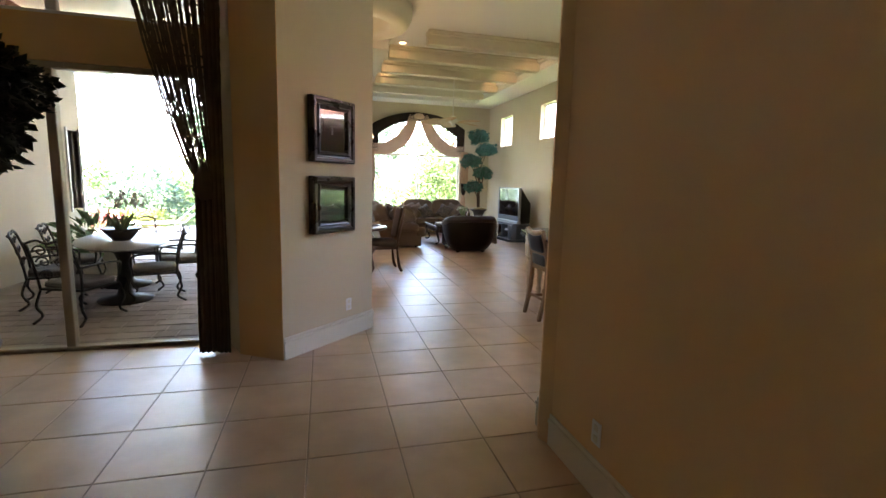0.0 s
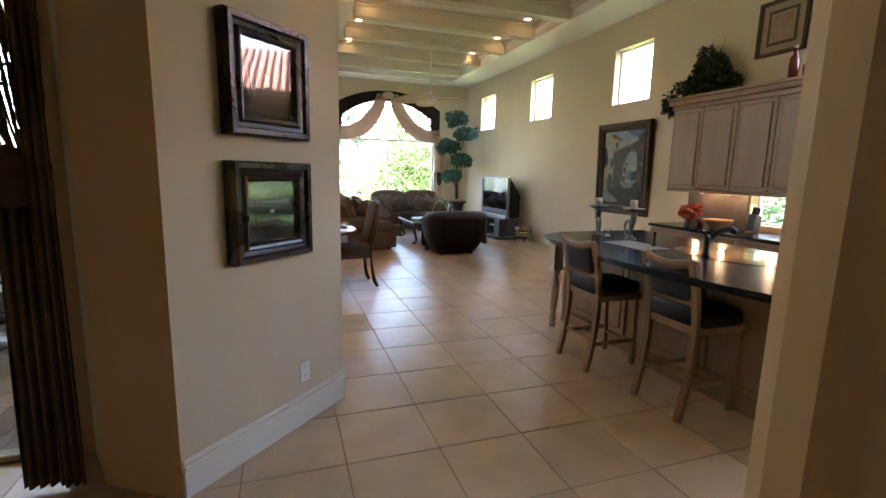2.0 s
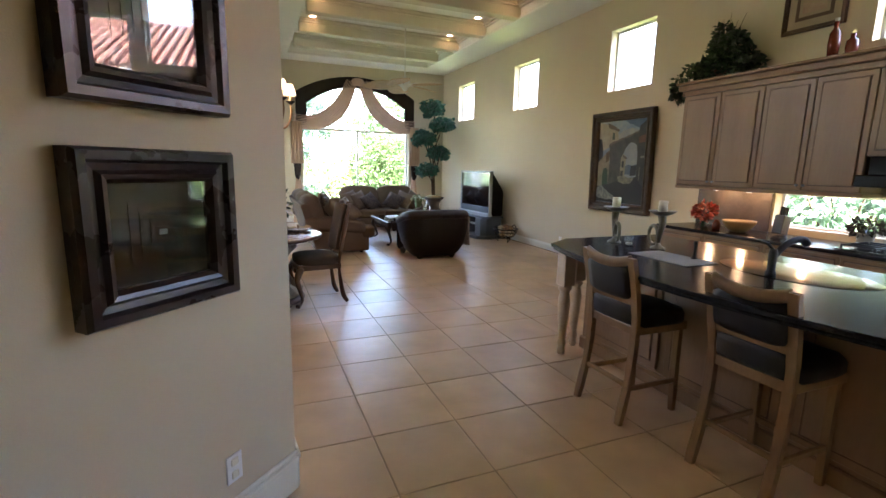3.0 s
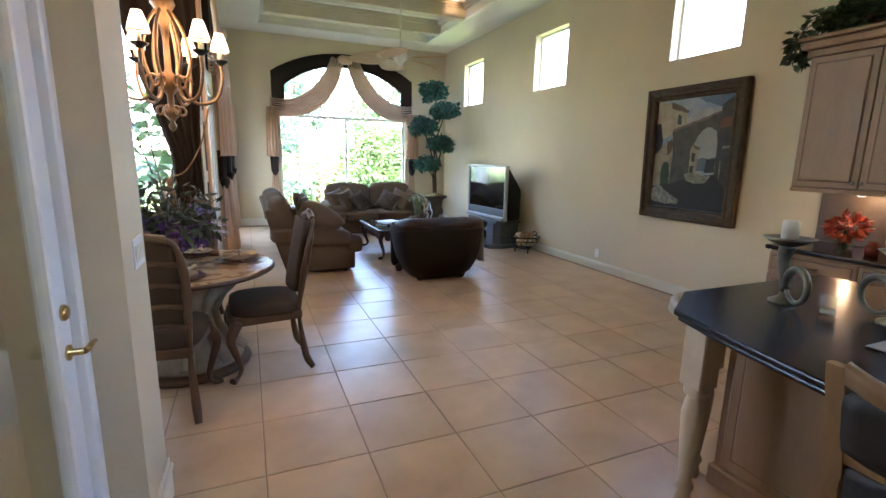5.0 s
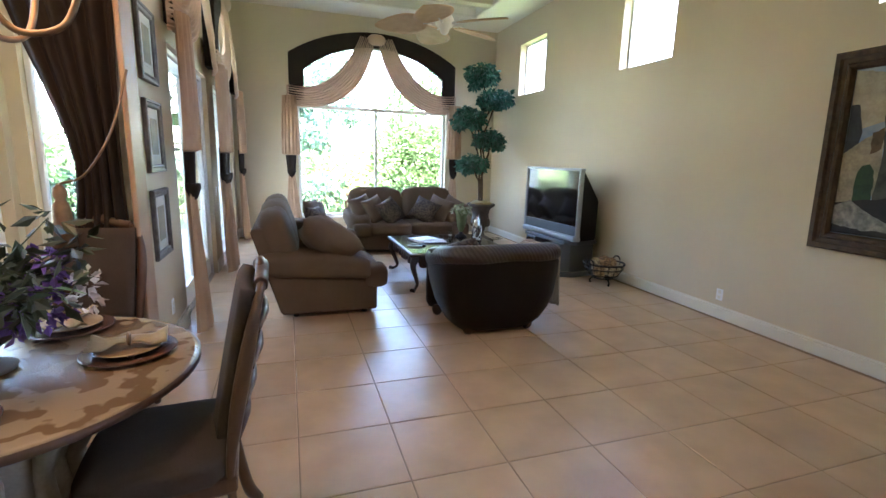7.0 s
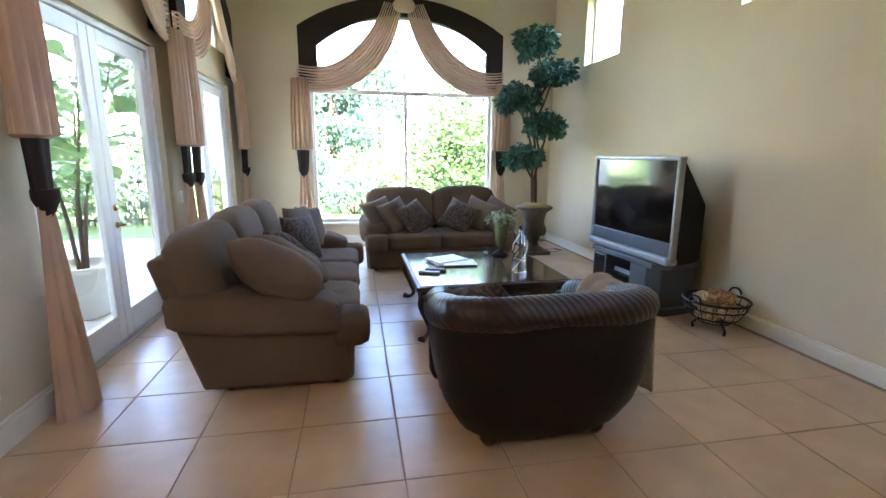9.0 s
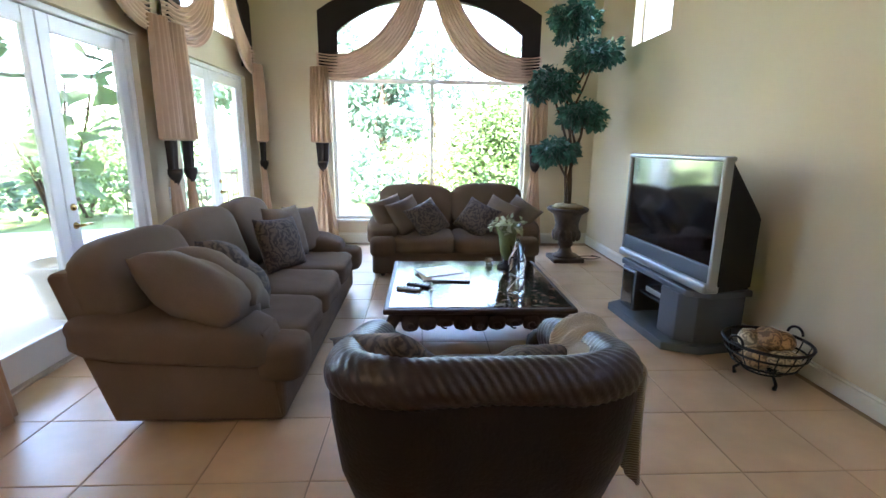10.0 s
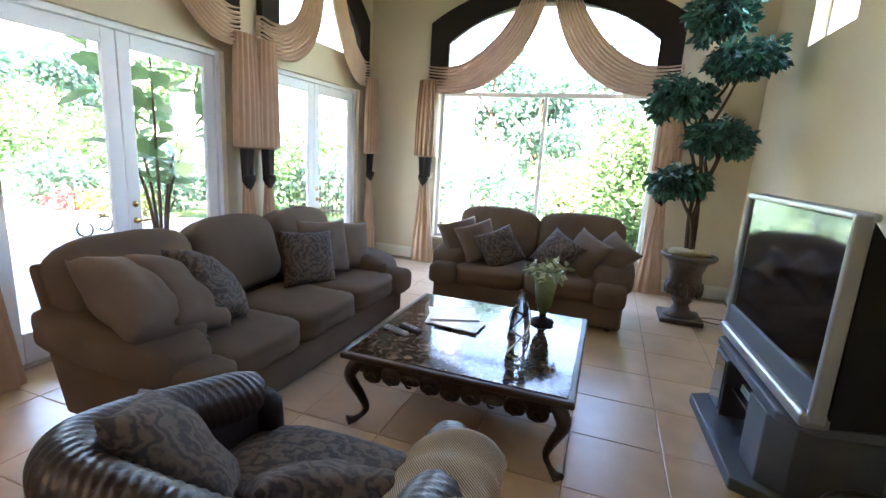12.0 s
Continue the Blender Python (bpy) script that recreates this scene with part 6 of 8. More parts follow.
def chandelier():
    t = thing("chandelier", "antique gold scrolled chandelier with small lit shades", "chandelier", pose(0.62, 7.98, 0))
    part("stem", lathe([(0.006, 1.72), (0.018, 1.735), (0.028, 1.76), (0.012, 1.785), (0.05, 1.83), (0.04, 1.86), (0.02, 1.88), (0.022, 1.96), (0.05, 2.0), (0.05, 2.08), (0.022, 2.12), (0.018, 2.30), (0.03, 2.42), (0.05, 2.50), (0.075, 2.54), (0.06, 2.58), (0.02, 2.60), (0.014, 2.64)], 16), GOLD, t, smooth=True)
    part("chain", tube([(0, 0, 2.66), (0, 0, ZT - 0.06)], 0.004, 6), GOLD, t)
    for k in range(14):
        part("link", tube([(0.012 * math.cos(a * 0.7854), 0, 0.022 * math.sin(a * 0.7854)) for a in range(9)], 0.0035, 5, m=pose(0, 0, 2.67 + k * 0.037, 0, 0, 90 * (k % 2))), GOLD, t)
    part("canopy", lathe([(0.015, ZT - 0.10), (0.06, ZT - 0.07), (0.07, ZT - 0.012)], 18), GOLD, t, smooth=True)
    SHADE = glow("lit_shade_cloth", (1.0, 0.72, 0.40), 0.16)
    for k in range(6):
        m = pose(0, 0, 0, 0, 0, 60 * k + 12)
        arm = spline([(0.03, 0, 2.52), (0.07, 0, 2.46), (0.12, 0, 2.30), (0.19, 0, 2.12), (0.22, 0, 2.05), (0.15, 0, 1.93), (0.04, 0, 1.90)], 5)
        part("cage_arm", tube(spline([(0.02, 0, 2.53), (0.10, 0, 2.40), (0.14, 0, 2.2), (0.10, 0, 2.02), (0.16, 0, 1.92), (0.28, 0, 1.95), (0.335, 0, 2.08), (0.33, 0, 2.2)], 6), 0.011, 8, m=m), GOLD, t)
        part("scroll", tube([(0.09 + (0.058 - 0.0035 * i) * math.cos(i * 0.5) * 0.9, 0, 2.04 + (0.058 - 0.0035 * i) * math.sin(i * 0.5)) for i in range(15)], 0.010, 7, m=m), GOLD, t)
        part("lower_scroll", tube([(0.06 + (0.04 - 0.003 * i) * math.cos(-i * 0.5 + 2), 0, 1.85 + (0.04 - 0.003 * i) * math.sin(-i * 0.5 + 2)) for i in range(12)], 0.008, 6, m=m), GOLD, t)
        part("cup", lathe([(0.01, 2.19), (0.045, 2.215), (0.05, 2.225), (0.015, 2.23)], 14, m=m @ pose(0.33, 0, 0)), IRON, t, "dark drip cup")
        part("candle", lathe([(0.013, 2.22), (0.013, 2.30), (0.0, 2.302)], 10, m=m @ pose(0.33, 0, 0)), mat("ivory_candle", (0.72, 0.60, 0.42), rough=0.5) if k == 0 else bpy.data.materials["ivory_candle"], t)
        sh = bmesh.new()
        rows = [[(r * math.cos(2 * math.pi * j / 20), r * math.sin(2 * math.pi * j / 20), z) for j in range(21)] for r, z in ((0.062, 2.285), (0.056, 2.32), (0.04, 2.37), (0.028, 2.405))]
        part("shade", sheet(rows, 0, sh, m @ pose(0.33, 0, 0)), SHADE, t, "small cream bell shade, lit", smooth=True)
        part("shade_trim", tube([(0.062 * math.cos(2 * math.pi * j / 20), 0.062 * math.sin(2 * math.pi * j / 20), 2.285) for j in range(21)], 0.004, 5, m=m @ pose(0.33, 0, 0)), CHAIRWOOD, t)
    lamp("chandelier_glow", "POINT", pose(0.62, 7.98, 2.36), 1.6, (1.0, 0.68, 0.38), 0.25)


chandelier()


def nook_drape():
    """The dark drape tied back at the nook's far side, with a rope and tassel."""
    t = thing("nook_drape", "dark brown drape tied back with a gold rope", "curtain")
    rows = []
    for i in range(33):
        s = i / 32
        z = 3.9 - 3.88 * s
        pinch = math.exp(-((z - 1.45) / 0.75) ** 2)
        x0 = 0.30 - 0.34 * max(0, (z - 1.5) / 2.4) + 0.14 * pinch
        x1 = 0.74 - 0.06 * pinch
        row = []
        for j in range(43):
            u = j / 42
            row.append((x0 + (x1 - x0) * u, 9.20 + (0.028 * math.sin(u * 36 + 0.5 * math.sin(3 * s)) + 0.022 * noise.noise(Vector((u * 9, s * 1.5, 2)))) * (1 - 0.4 * pinch) + 0.05 * pinch - 0.05 * math.sin(math.pi * u), z))
        rows.append(row)
    part("cloth", sheet(rows, 0.006), DARKBAND, t, smooth=True)
    part("lining_edge", box(0.735, 0.765, 9.14, 9.36, 0.02, 3.9, 0.008, 2), SILK, t, "gold tan edge band")
    rope = [(0.78, 9.12, 1.98), (0.70, 9.06, 1.66), (0.56, 9.05, 1.42), (0.42, 9.08, 1.36)]
    part("rope", tube(spline(rope, 8), 0.007, 8), GOLD, t, "twisted gold rope")
    part("tassel", lathe([(0.01, 1.36), (0.03, 1.34), (0.034, 1.30), (0.022, 1.28), (0.04, 1.24), (0.055, 1.02), (0.0, 1.02)], 14, m=pose(0.42, 9.08, 0)), GOLD, t, "gold tassel", smooth=True)


nook_drape()

# ---- kitchen ----
def panel_door(x, y0, y1, z0, z1, parent, knob="", drawer=False):
    """A raised panel door in a face that looks to -x."""
    m = pose(x, y1, 0, 0, 0, -90)
    n = y1 - y0
    d = part("drawer_front" if drawer else "door", box(0.004, n - 0.004, -0.02, -0.001, z0 + 0.004, z1 - 0.004, 0.004, 1, m=m), CABWOOD, parent)
    r = 0.05 if not drawer else 0.03
    part("glaze_line", box(r, n - r, -0.0215, -0.0195, z0 + r, z1 - r, m=m), CABGLAZE, d)
    part("raised_panel", box(r + 0.008, n - r - 0.008, -0.030, -0.021, z0 + r + 0.008, z1 - r - 0.008, 0.008, 2, m=m), CABWOOD, d)
    if knob == "bar":
        part("handle", tube([(n / 2 - 0.06, -0.03, (z0 + z1) / 2), (n / 2 - 0.05, -0.05, (z0 + z1) / 2), (n / 2 + 0.05, -0.05, (z0 + z1) / 2), (n / 2 + 0.06, -0.03, (z0 + z1) / 2)], 0.007, 8, m=m), GOLD, d, "antique bar handle")
    elif knob:
        u = n - 0.03 if knob == "near" else 0.03
        part("knob", lathe([(0.006, 0), (0.006, 0.012), (0.014, 0.02), (0.012, 0.028), (0.0, 0.03)], 12, m=m @ pose(u, -0.03, z0 + 0.05, 90)), SILVER, d, "small metal knob")


UX, UB, UT = 5.48, 1.40, 2.46
for y0, y1 in ((5.82, 6.80), (4.86, 5.82)):
    c = thing("wall_cabinet", "glazed maple wall cabinet with two raised panel doors", "cabinet", group="wall cabinets")
    part("body", box(UX, XR, y0 + 0.001, y1 - 0.001, UB, UT, 0.003), CABWOOD, c)
    mid = (y0 + y1) / 2
    panel_door(UX, y0, mid, UB, UT, c, "far")
    panel_door(UX, mid, y1, UB, UT, c, "near")
c = thing("wall_cabinet", "short glazed maple cabinet above the hood", "cabinet", group="wall cabinets")
part("body", box(UX, XR, 3.9, 4.859, 1.72, UT, 0.003), CABWOOD, c)
panel_door(UX, 4.38, 4.86, 1.72, UT, c, "near")
panel_door(UX, 3.9, 4.38, 1.72, UT, c, "far")
c = thing("wall_cabinet", "glazed maple wall cabinet past the hood", "cabinet", group="wall cabinets")
part("body", box(UX, XR, 2.9, 3.899, UB, UT, 0.003), CABWOOD, c)
panel_door(UX, 3.4, 3.9, UB, UT, c, "near")
panel_door(UX, 2.9, 3.4, UB, UT, c, "far")
bm = box(UX - 0.03, XR, 2.85, 6.83, UT, UT + 0.06, 0.01, 2)
box(UX - 0.07, XR, 2.85, 6.87, UT + 0.06, UT + 0.13, 0.02, 2, bm)
box(UX - 0.09, XR, 2.85, 6.89, UT + 0.13, UT + 0.16, 0.006, 1, bm)
tagged(part("trim_cornice", bm, CABWOOD), "stepped maple crown along the wall cabinets", "moulding", "", "structure")
bm = box(UX - 0.012, XR, 4.84, 6.81, UB - 0.04, UB - 0.001, 0.008, 2)
tagged(part("trim_light_rail", bm, CABWOOD), "maple light rail under the wall cabinets", "moulding", "", "structure")


def hood():
    t = thing("range_hood", "black glossy range hood under a cabinet", "hood")
    part("canopy", prism([(5.30, 3.92), (5.80, 3.92), (5.80, 4.84), (5.30, 4.84)], 1.46, 1.56, bevel=0.01), BLACK, t)
    part("body", box(5.40, 5.80, 3.96, 4.80, 1.56, 1.718, 0.008), BLACK, t)


hood()
for y in (6.35, 5.95, 5.3):
    l = thing("under_cabinet_light", "small warm light under the wall cabinet", "light", pose(5.62, y, UB - 0.042), group="under-cabinet lights")
    part("housing", lathe([(0.03, -0.012), (0.032, 0.0)], 14), SILVER, l)
    part("lens", lathe([(0.026, -0.014), (0.0, -0.0145)], 14), LENS, l)
    lamp("under_cabinet_glow", "POINT", pose(5.62, y, UB - 0.075), 0.14, (1.0, 0.66, 0.34), 0.03)

# base run along the wall
CZ, CX = 0.92, 5.14
for k, (y0, y1) in enumerate(((6.05, 6.68), (5.4, 6.05), (4.75, 5.4), (3.9, 4.75), (3.1, 3.9))):
    c = thing("base_cabinet", "glazed maple base cabinet with drawer and door", "cabinet", group="base cabinets")
    part("body", box(CX, XR, y0 + 0.001, y1 - 0.001, 0.10, CZ - 0.04, 0.003), CABWOOD, c)
    part("plinth", box(CX + 0.06, XR, y0 + 0.001, y1 - 0.001, 0.001, 0.10), CABGLAZE, c)
    panel_door(CX, y0, y1, 0.70, CZ - 0.05, c, "bar", True)
    panel_door(CX, y0, y1, 0.11, 0.69, c, "near")
tagged(part("kitchen_counter", box(CX - 0.03, XR, 3.05, 6.72, CZ - 0.038, CZ, 0.012, 3), GRANITE), "polished black granite counter along the wall", "countertop")
tagged(part("backsplash", box(XR - 0.018, XR - 0.004, 5.80, 6.72, CZ + 0.002, UB - 0.045, 0.002), mat("brown_slate_tile", (0.10, 0.075, 0.06), (0.06, 0.045, 0.038), rough=0.5, scale=9, fine=50)), "brown slate backsplash behind the counter", "backsplash")


def cooktop():
    t = thing("cooktop", "black gas cooktop with iron grates", "cooktop", pose(5.44, 4.4, CZ))
    part("plate", box(-0.25, 0.25, -0.45, 0.45, 0.001, 0.012, 0.004), SCREEN, t)
    for k in range(3):
        y = -0.29 + 0.29 * k
        for s in (-0.2, -0.07, 0.07, 0.2):
            part("grate_bar", box(s - 0.006, s + 0.006, y - 0.13, y + 0.13, 0.035, 0.05, 0.003), IRON, t)
        for s in (-0.12, 0.12):
            part("grate_bar", box(-0.22, 0.22, y + s - 0.006, y + s + 0.006, 0.035, 0.05, 0.003), IRON, t)
            part("grate_foot", box(-0.215, -0.2, y + s - 0.008, y + s + 0.008, 0.0125, 0.036), IRON, t)
            part("grate_foot", box(0.2, 0.215, y + s - 0.008, y + s + 0.008, 0.0125, 0.036), IRON, t)
        for x in (-0.11, 0.11):
            part("burner", lathe([(0.05, 0.0125), (0.05, 0.022), (0.03, 0.03), (0.0, 0.031)], 16, m=pose(x, y, 0)), IRON, t)


cooktop()

# island
def bowed(inset=0.0):
    pts = [(2.76 + inset, 5.60 - inset), (3.05 + inset * 0.6, 5.79 - inset), (4.15 - inset, 5.79 - inset), (4.15 - inset, 2.95 + inset)]
    for i in range(13):
        y = 2.95 + inset + (5.60 - 2.95 - 2 * inset) * i / 13
        s = (y - 2.95) / 2.65
        pts.append((2.76 - 0.215 * math.sin(math.pi * min(1, s * 1.0)) ** 0.9 + inset, y))
    return pts


IZ = 0.95
isl = thing("island_counter", "black granite island top with ogee edge", "countertop")
part("slab", prism(bowed(), IZ - 0.028, IZ, bevel=0.008), GRANITE, isl)
part("lower_edge", prism(bowed(0.014), IZ - 0.05, IZ - 0.0285, bevel=0.008), GRANITE, isl)
base = thing("island_cabinet", "glazed maple island base with raised panels", "cabinet")
part("body", box(3.14, 4.08, 3.0, 5.58, 0.10, IZ - 0.051, 0.004), CABWOOD, base)
part("plinth", box(3.12, 4.10, 2.98, 5.60, 0.001, 0.11, 0.01), CABWOOD, base)
for y0, y1 in ((4.76, 5.54), (3.92, 4.70), (3.06, 3.86)):
    panel_door(3.14, y0, y1, 0.14, IZ - 0.10, base)


def turned_leg(x, y):
    t = part("leg", box(-0.055, 0.055, -0.055, 0.055, 0.60, IZ - 0.051, 0.006), LEGPAINT, base, "cream turned wooden leg", m=pose(x, y, 0))
    part("spindle", lathe([(0.03, 0.0), (0.036, 0.03), (0.028, 0.06), (0.04, 0.10), (0.028, 0.13), (0.032, 0.17), (0.046, 0.34), (0.052, 0.46), (0.042, 0.53), (0.034, 0.545), (0.054, 0.565), (0.054, 0.585), (0.04, 0.60)], 20), LEGPAINT, t, smooth=True)


turned_leg(2.88, 5.53)
turned_leg(3.10, 5.66)
sink = thing("sink", "black oval undermount sink in the island", "sink")
ring = [(0.30 * math.cos(2 * math.pi * i / 40), 0.44 * math.sin(2 * math.pi * i / 40)) for i in range(40)]
part("rim", merge(bmesh.new(), (lambda b: (b.faces.new([b.verts.new((3.58 + x, 4.22 + y, IZ + 0.003)) for x, y in ring]), b)[1])(bmesh.new())), SCREEN, sink, "black sink bowl")


def faucet():
    t = thing("faucet", "dark bronze pull-out kitchen faucet", "faucet", pose(3.36, 4.22, IZ))
    part("body", lathe([(0.03, 0), (0.03, 0.02), (0.022, 0.03), (0.024, 0.14), (0.018, 0.16), (0.0, 0.162)], 16), IRON, t, smooth=True)
    part("spout", tube(spline([(0.0, 0, 0.11), (0.08, -0.02, 0.19), (0.17, -0.04, 0.22), (0.22, -0.05, 0.19)], 5), [0.02] * 12 + [0.025] * 4, 10), IRON, t)
    part("handle", tube([(0, 0, 0.155), (-0.03, 0.02, 0.19), (-0.05, 0.05, 0.20)], [0.01, 0.009, 0.007], 8), IRON, t)
    s = thing("soap_pump", "dark bronze soap pump beside the sink", "pump", pose(3.33, 4.72, IZ))
    part("body", lathe([(0.022, 0), (0.022, 0.012), (0.009, 0.02), (0.009, 0.10), (0.014, 0.105), (0.012, 0.13), (0.0, 0.131)], 12), IRON, s, smooth=True)


faucet()


def bar_stool(m, label):
    """A counter chair with a padded seat and back; it faces -y."""
    t = thing("counter_stool", label, "stool", m, group="counter stools")
    def bar(points, w, d):
        """A flat bar of wood, w wide and d deep, along points that lie in one upright plane."""
        tmp = bmesh.new()
        rings = [[tmp.verts.new((x + i * w / 2, y + j * d / 2, z)) for i, j in ((-1, -1), (1, -1), (1, 1), (-1, 1))] for x, y, z in points]
        for p, q in zip(rings, rings[1:]):
            for i in range(4):
                tmp.faces.new((p[i], p[(i + 1) % 4], q[(i + 1) % 4], q[i]))
        tmp.faces.new(rings[0][::-1])
        tmp.faces.new(rings[-1])
        bmesh.ops.bevel(tmp, geom=[e for e in tmp.edges if abs((e.verts[0].co - e.verts[1].co).normalized().z) > 0.5], offset=0.005, segments=2, affect="EDGES")
        return tmp
    for sx in (-1, 1):
        part("leg", bar(spline([(sx * 0.175, -0.20, 0.0), (sx * 0.178, -0.185, 0.3), (sx * 0.18, -0.18, 0.60)], 3), 0.036, 0.036), STOOLWOOD, t)
        post = spline([(sx * 0.195, 0.27, 0.0), (sx * 0.192, 0.215, 0.30), (sx * 0.192, 0.20, 0.60), (sx * 0.195, 0.225, 0.80), (sx * 0.20, 0.285, 1.05)], 5)
        part("post", bar(post, 0.046, 0.036), STOOLWOOD, t)
        part("side_stretcher", box(sx * 0.182 - 0.01, sx * 0.182 + 0.01, -0.185, 0.215, 0.20, 0.232, 0.004), STOOLWOOD, t)
    part("front_stretcher", box(-0.17, 0.17, -0.20, -0.18, 0.16, 0.195, 0.004), STOOLWOOD, t)
    part("back_stretcher", box(-0.18, 0.18, 0.205, 0.228, 0.225, 0.255, 0.004), STOOLWOOD, t)
    part("seat_rail", prism([(-0.21, -0.215), (0.21, -0.215), (0.20, 0.21), (-0.20, 0.21)], 0.565, 0.62, bevel=0.006), STOOLWOOD, t)
    part("seat", puff((0.45, 0.44, 0.11), 0.35, 20, m=pose(0, -0.01, 0.655), crown=0.3), BLACKVINYL, t, "black padded seat", smooth=True)
    tilt = pose(0, 0.225, 0.80, -13)
    rows = []
    for u in range(-10, 11):
        x, z, y = u / 10 * 0.178, 0.185 + 0.028 * abs(u / 10) ** 2.2, 0.02 * (1 - (u / 10) ** 2)
        rows.append([(x, y - 0.017, z), (x, y - 0.017, z + 0.05), (x, y - 0.008, z + 0.058), (x, y + 0.010, z + 0.058), (x, y + 0.019, z + 0.05), (x, y + 0.019, z), (x, y - 0.017, z)])
    part("crest", sheet(rows, 0, m=tilt), STOOLWOOD, t, smooth=False)
    part("lower_rail", box(-0.176, 0.176, -0.014, 0.016, -0.045, -0.002, 0.005, 2, m=tilt), STOOLWOOD, t)
    part("back_pad", puff((0.355, 0.05, 0.215), 0.22, 20, m=tilt @ pose(0, 0.008, 0.095)), BLACKVINYL, t, "black padded back", smooth=True)
    part("lower_pad", puff((0.35, 0.035, 0.13), 0.22, 16, m=pose(0, 0.208, 0.69, -6)), BLACKVINYL, t, "black lower back panel", smooth=True)


bar_stool(pose(2.80, 4.67, 0, 0, 0, 90), "honey wood counter stool with black padded seat")
bar_stool(pose(2.90, 3.85, 0, 0, 0, 90), "honey wood counter stool with black padded seat")

# on the island
def candle_stand(x, y, rz, s):
    t = thing("scroll_candlestick", "silvered ram-horn candlestick with white candle", "candlestick", pose(x, y, IZ, 0, 0, rz), group="scroll candlesticks")
    ANT = bpy.data.materials.get("pewter") or mat("pewter", (0.22, 0.20, 0.16), (0.11, 0.10, 0.08), rough=0.35, metal=0.7, scale=12, fine=50, bump=0.1)
    part("foot", lathe([(0.055, 0), (0.055, 0.012), (0.02, 0.03), (0.016, 0.05)], 18), ANT, t, smooth=True)
    part("stem", tube(spline([(0, 0, 0.05), (0.01, 0, 0.12), (0.035, 0, 0.20), (0.02, 0, 0.27)], 5), [0.016 + 0.0012 * i for i in range(16)], 10), ANT, t)
    part("horn", tube([(-0.085 + 0.075 * math.cos(a * 0.28 - 0.4), 0, 0.10 + 0.075 * math.sin(a * 0.28 - 0.4)) for a in range(23)], [0.02 - 0.0005 * i for i in range(23)], 10), ANT, t)
    part("pan", lathe([(0.02, 0.255), (0.075, 0.28), (0.105, 0.302), (0.09, 0.299), (0.0, 0.285)], 20, m=pose(0.02, 0, 0)), ANT, t, smooth=True)
    c = tagged(part("pillar_candle", lathe([(0.034, 0.297), (0.035, 0.375), (0.03, 0.38), (0.0, 0.376)], 18, m=pose(x, y, IZ, 0, 0, rz) @ pose(0.02, 0, 0)), mat("white_wax", (0.75, 0.70, 0.62), rough=0.5)), "white pillar candle on a candlestick", "candle", "pillar candles")


candle_stand(3.33, 5.50, 60, 1)
candle_stand(3.44, 5.14, -110, 1)
tumbler(3.30, 5.30, IZ)
ru = thing("table_mat", "folded pale cloth mat lying on the island", "cloth")
part("cloth", box(3.05, 3.36, 4.55, 5.05, IZ + 0.001, IZ + 0.006, 0.002), mat("pale_cloth", (0.30, 0.27, 0.25), (0.24, 0.21, 0.19), rough=0.8, scale=20, fine=90), ru)

# on the wall counter
def counter_things():
    v = thing("flower_jar", "glass jar of red and orange flowers", "vase", pose(5.40, 6.30, CZ))
    part("jar", lathe([(0.06, 0.001), (0.065, 0.14), (0.06, 0.14), (0.056, 0.01), (0.0, 0.009)], 18), PANE, v, smooth=True)
    part("bloom_head", leaves((0, 0, 0.19), (0.10, 0.10, 0.08), 160, 0.045, 61, droop=0), mat("orange_red_petal", (0.55, 0.09, 0.03), (0.38, 0.04, 0.02), rough=0.5, island=0.4), v, "orange red blooms")
    part("stems", tube([(0, 0, 0.01), (0.01, 0.01, 0.17)], 0.02, 6), IVY, v)
    b = thing("wooden_bowl", "turned honey wood bowl on the counter", "bowl", pose(5.42, 5.88, CZ))
    part("bowl", lathe([(0.07, 0.001), (0.12, 0.04), (0.16, 0.10), (0.165, 0.125), (0.155, 0.123), (0.11, 0.045), (0.0, 0.02)], 28), mat("bowl_wood", (0.42, 0.26, 0.11), (0.30, 0.17, 0.07), rough=0.4), b, smooth=True)
    n = thing("knife_block", "dark wooden knife block on the counter", "knife block", pose(5.58, 5.55, CZ))
    part("block", box(-0.06, 0.06, -0.05, 0.05, 0.001, 0.20, 0.008, m=pose(0, 0, 0.012, 0, 10, 0)), DARKWOOD, n)
    for k in range(4):
        part("knife_handle", box(-0.05 + 0.03 * k - 0.008, -0.05 + 0.03 * k + 0.008, -0.012, 0.012, 0.20, 0.29, 0.004, m=pose(0, 0, 0.012, 0, 10, 0)), BLACK, n)
    j = thing("salt_jar", "small dark jar beside the bowl", "jar", pose(5.36, 6.10, CZ))
    part("jar", lathe([(0.04, 0.001), (0.045, 0.03), (0.04, 0.08), (0.025, 0.09), (0.03, 0.11), (0.0, 0.112)], 16), mat("red_glaze", (0.22, 0.04, 0.02), (0.12, 0.02, 0.01), rough=0.25), j, smooth=True)
    p = thing("herb_pot", "clay pot with dark dried leaves at the window", "plant", pose(5.66, 4.85, CZ))
    part("pot", lathe([(0.05, 0.001), (0.07, 0.10), (0.075, 0.12), (0.06, 0.12), (0.0, 0.10)], 18), PALE, p, smooth=True)
    part("leaves", leaves((0, 0, 0.18), (0.11, 0.11, 0.07), 180, 0.035, 71), DARKWOOD, p)


counter_things()


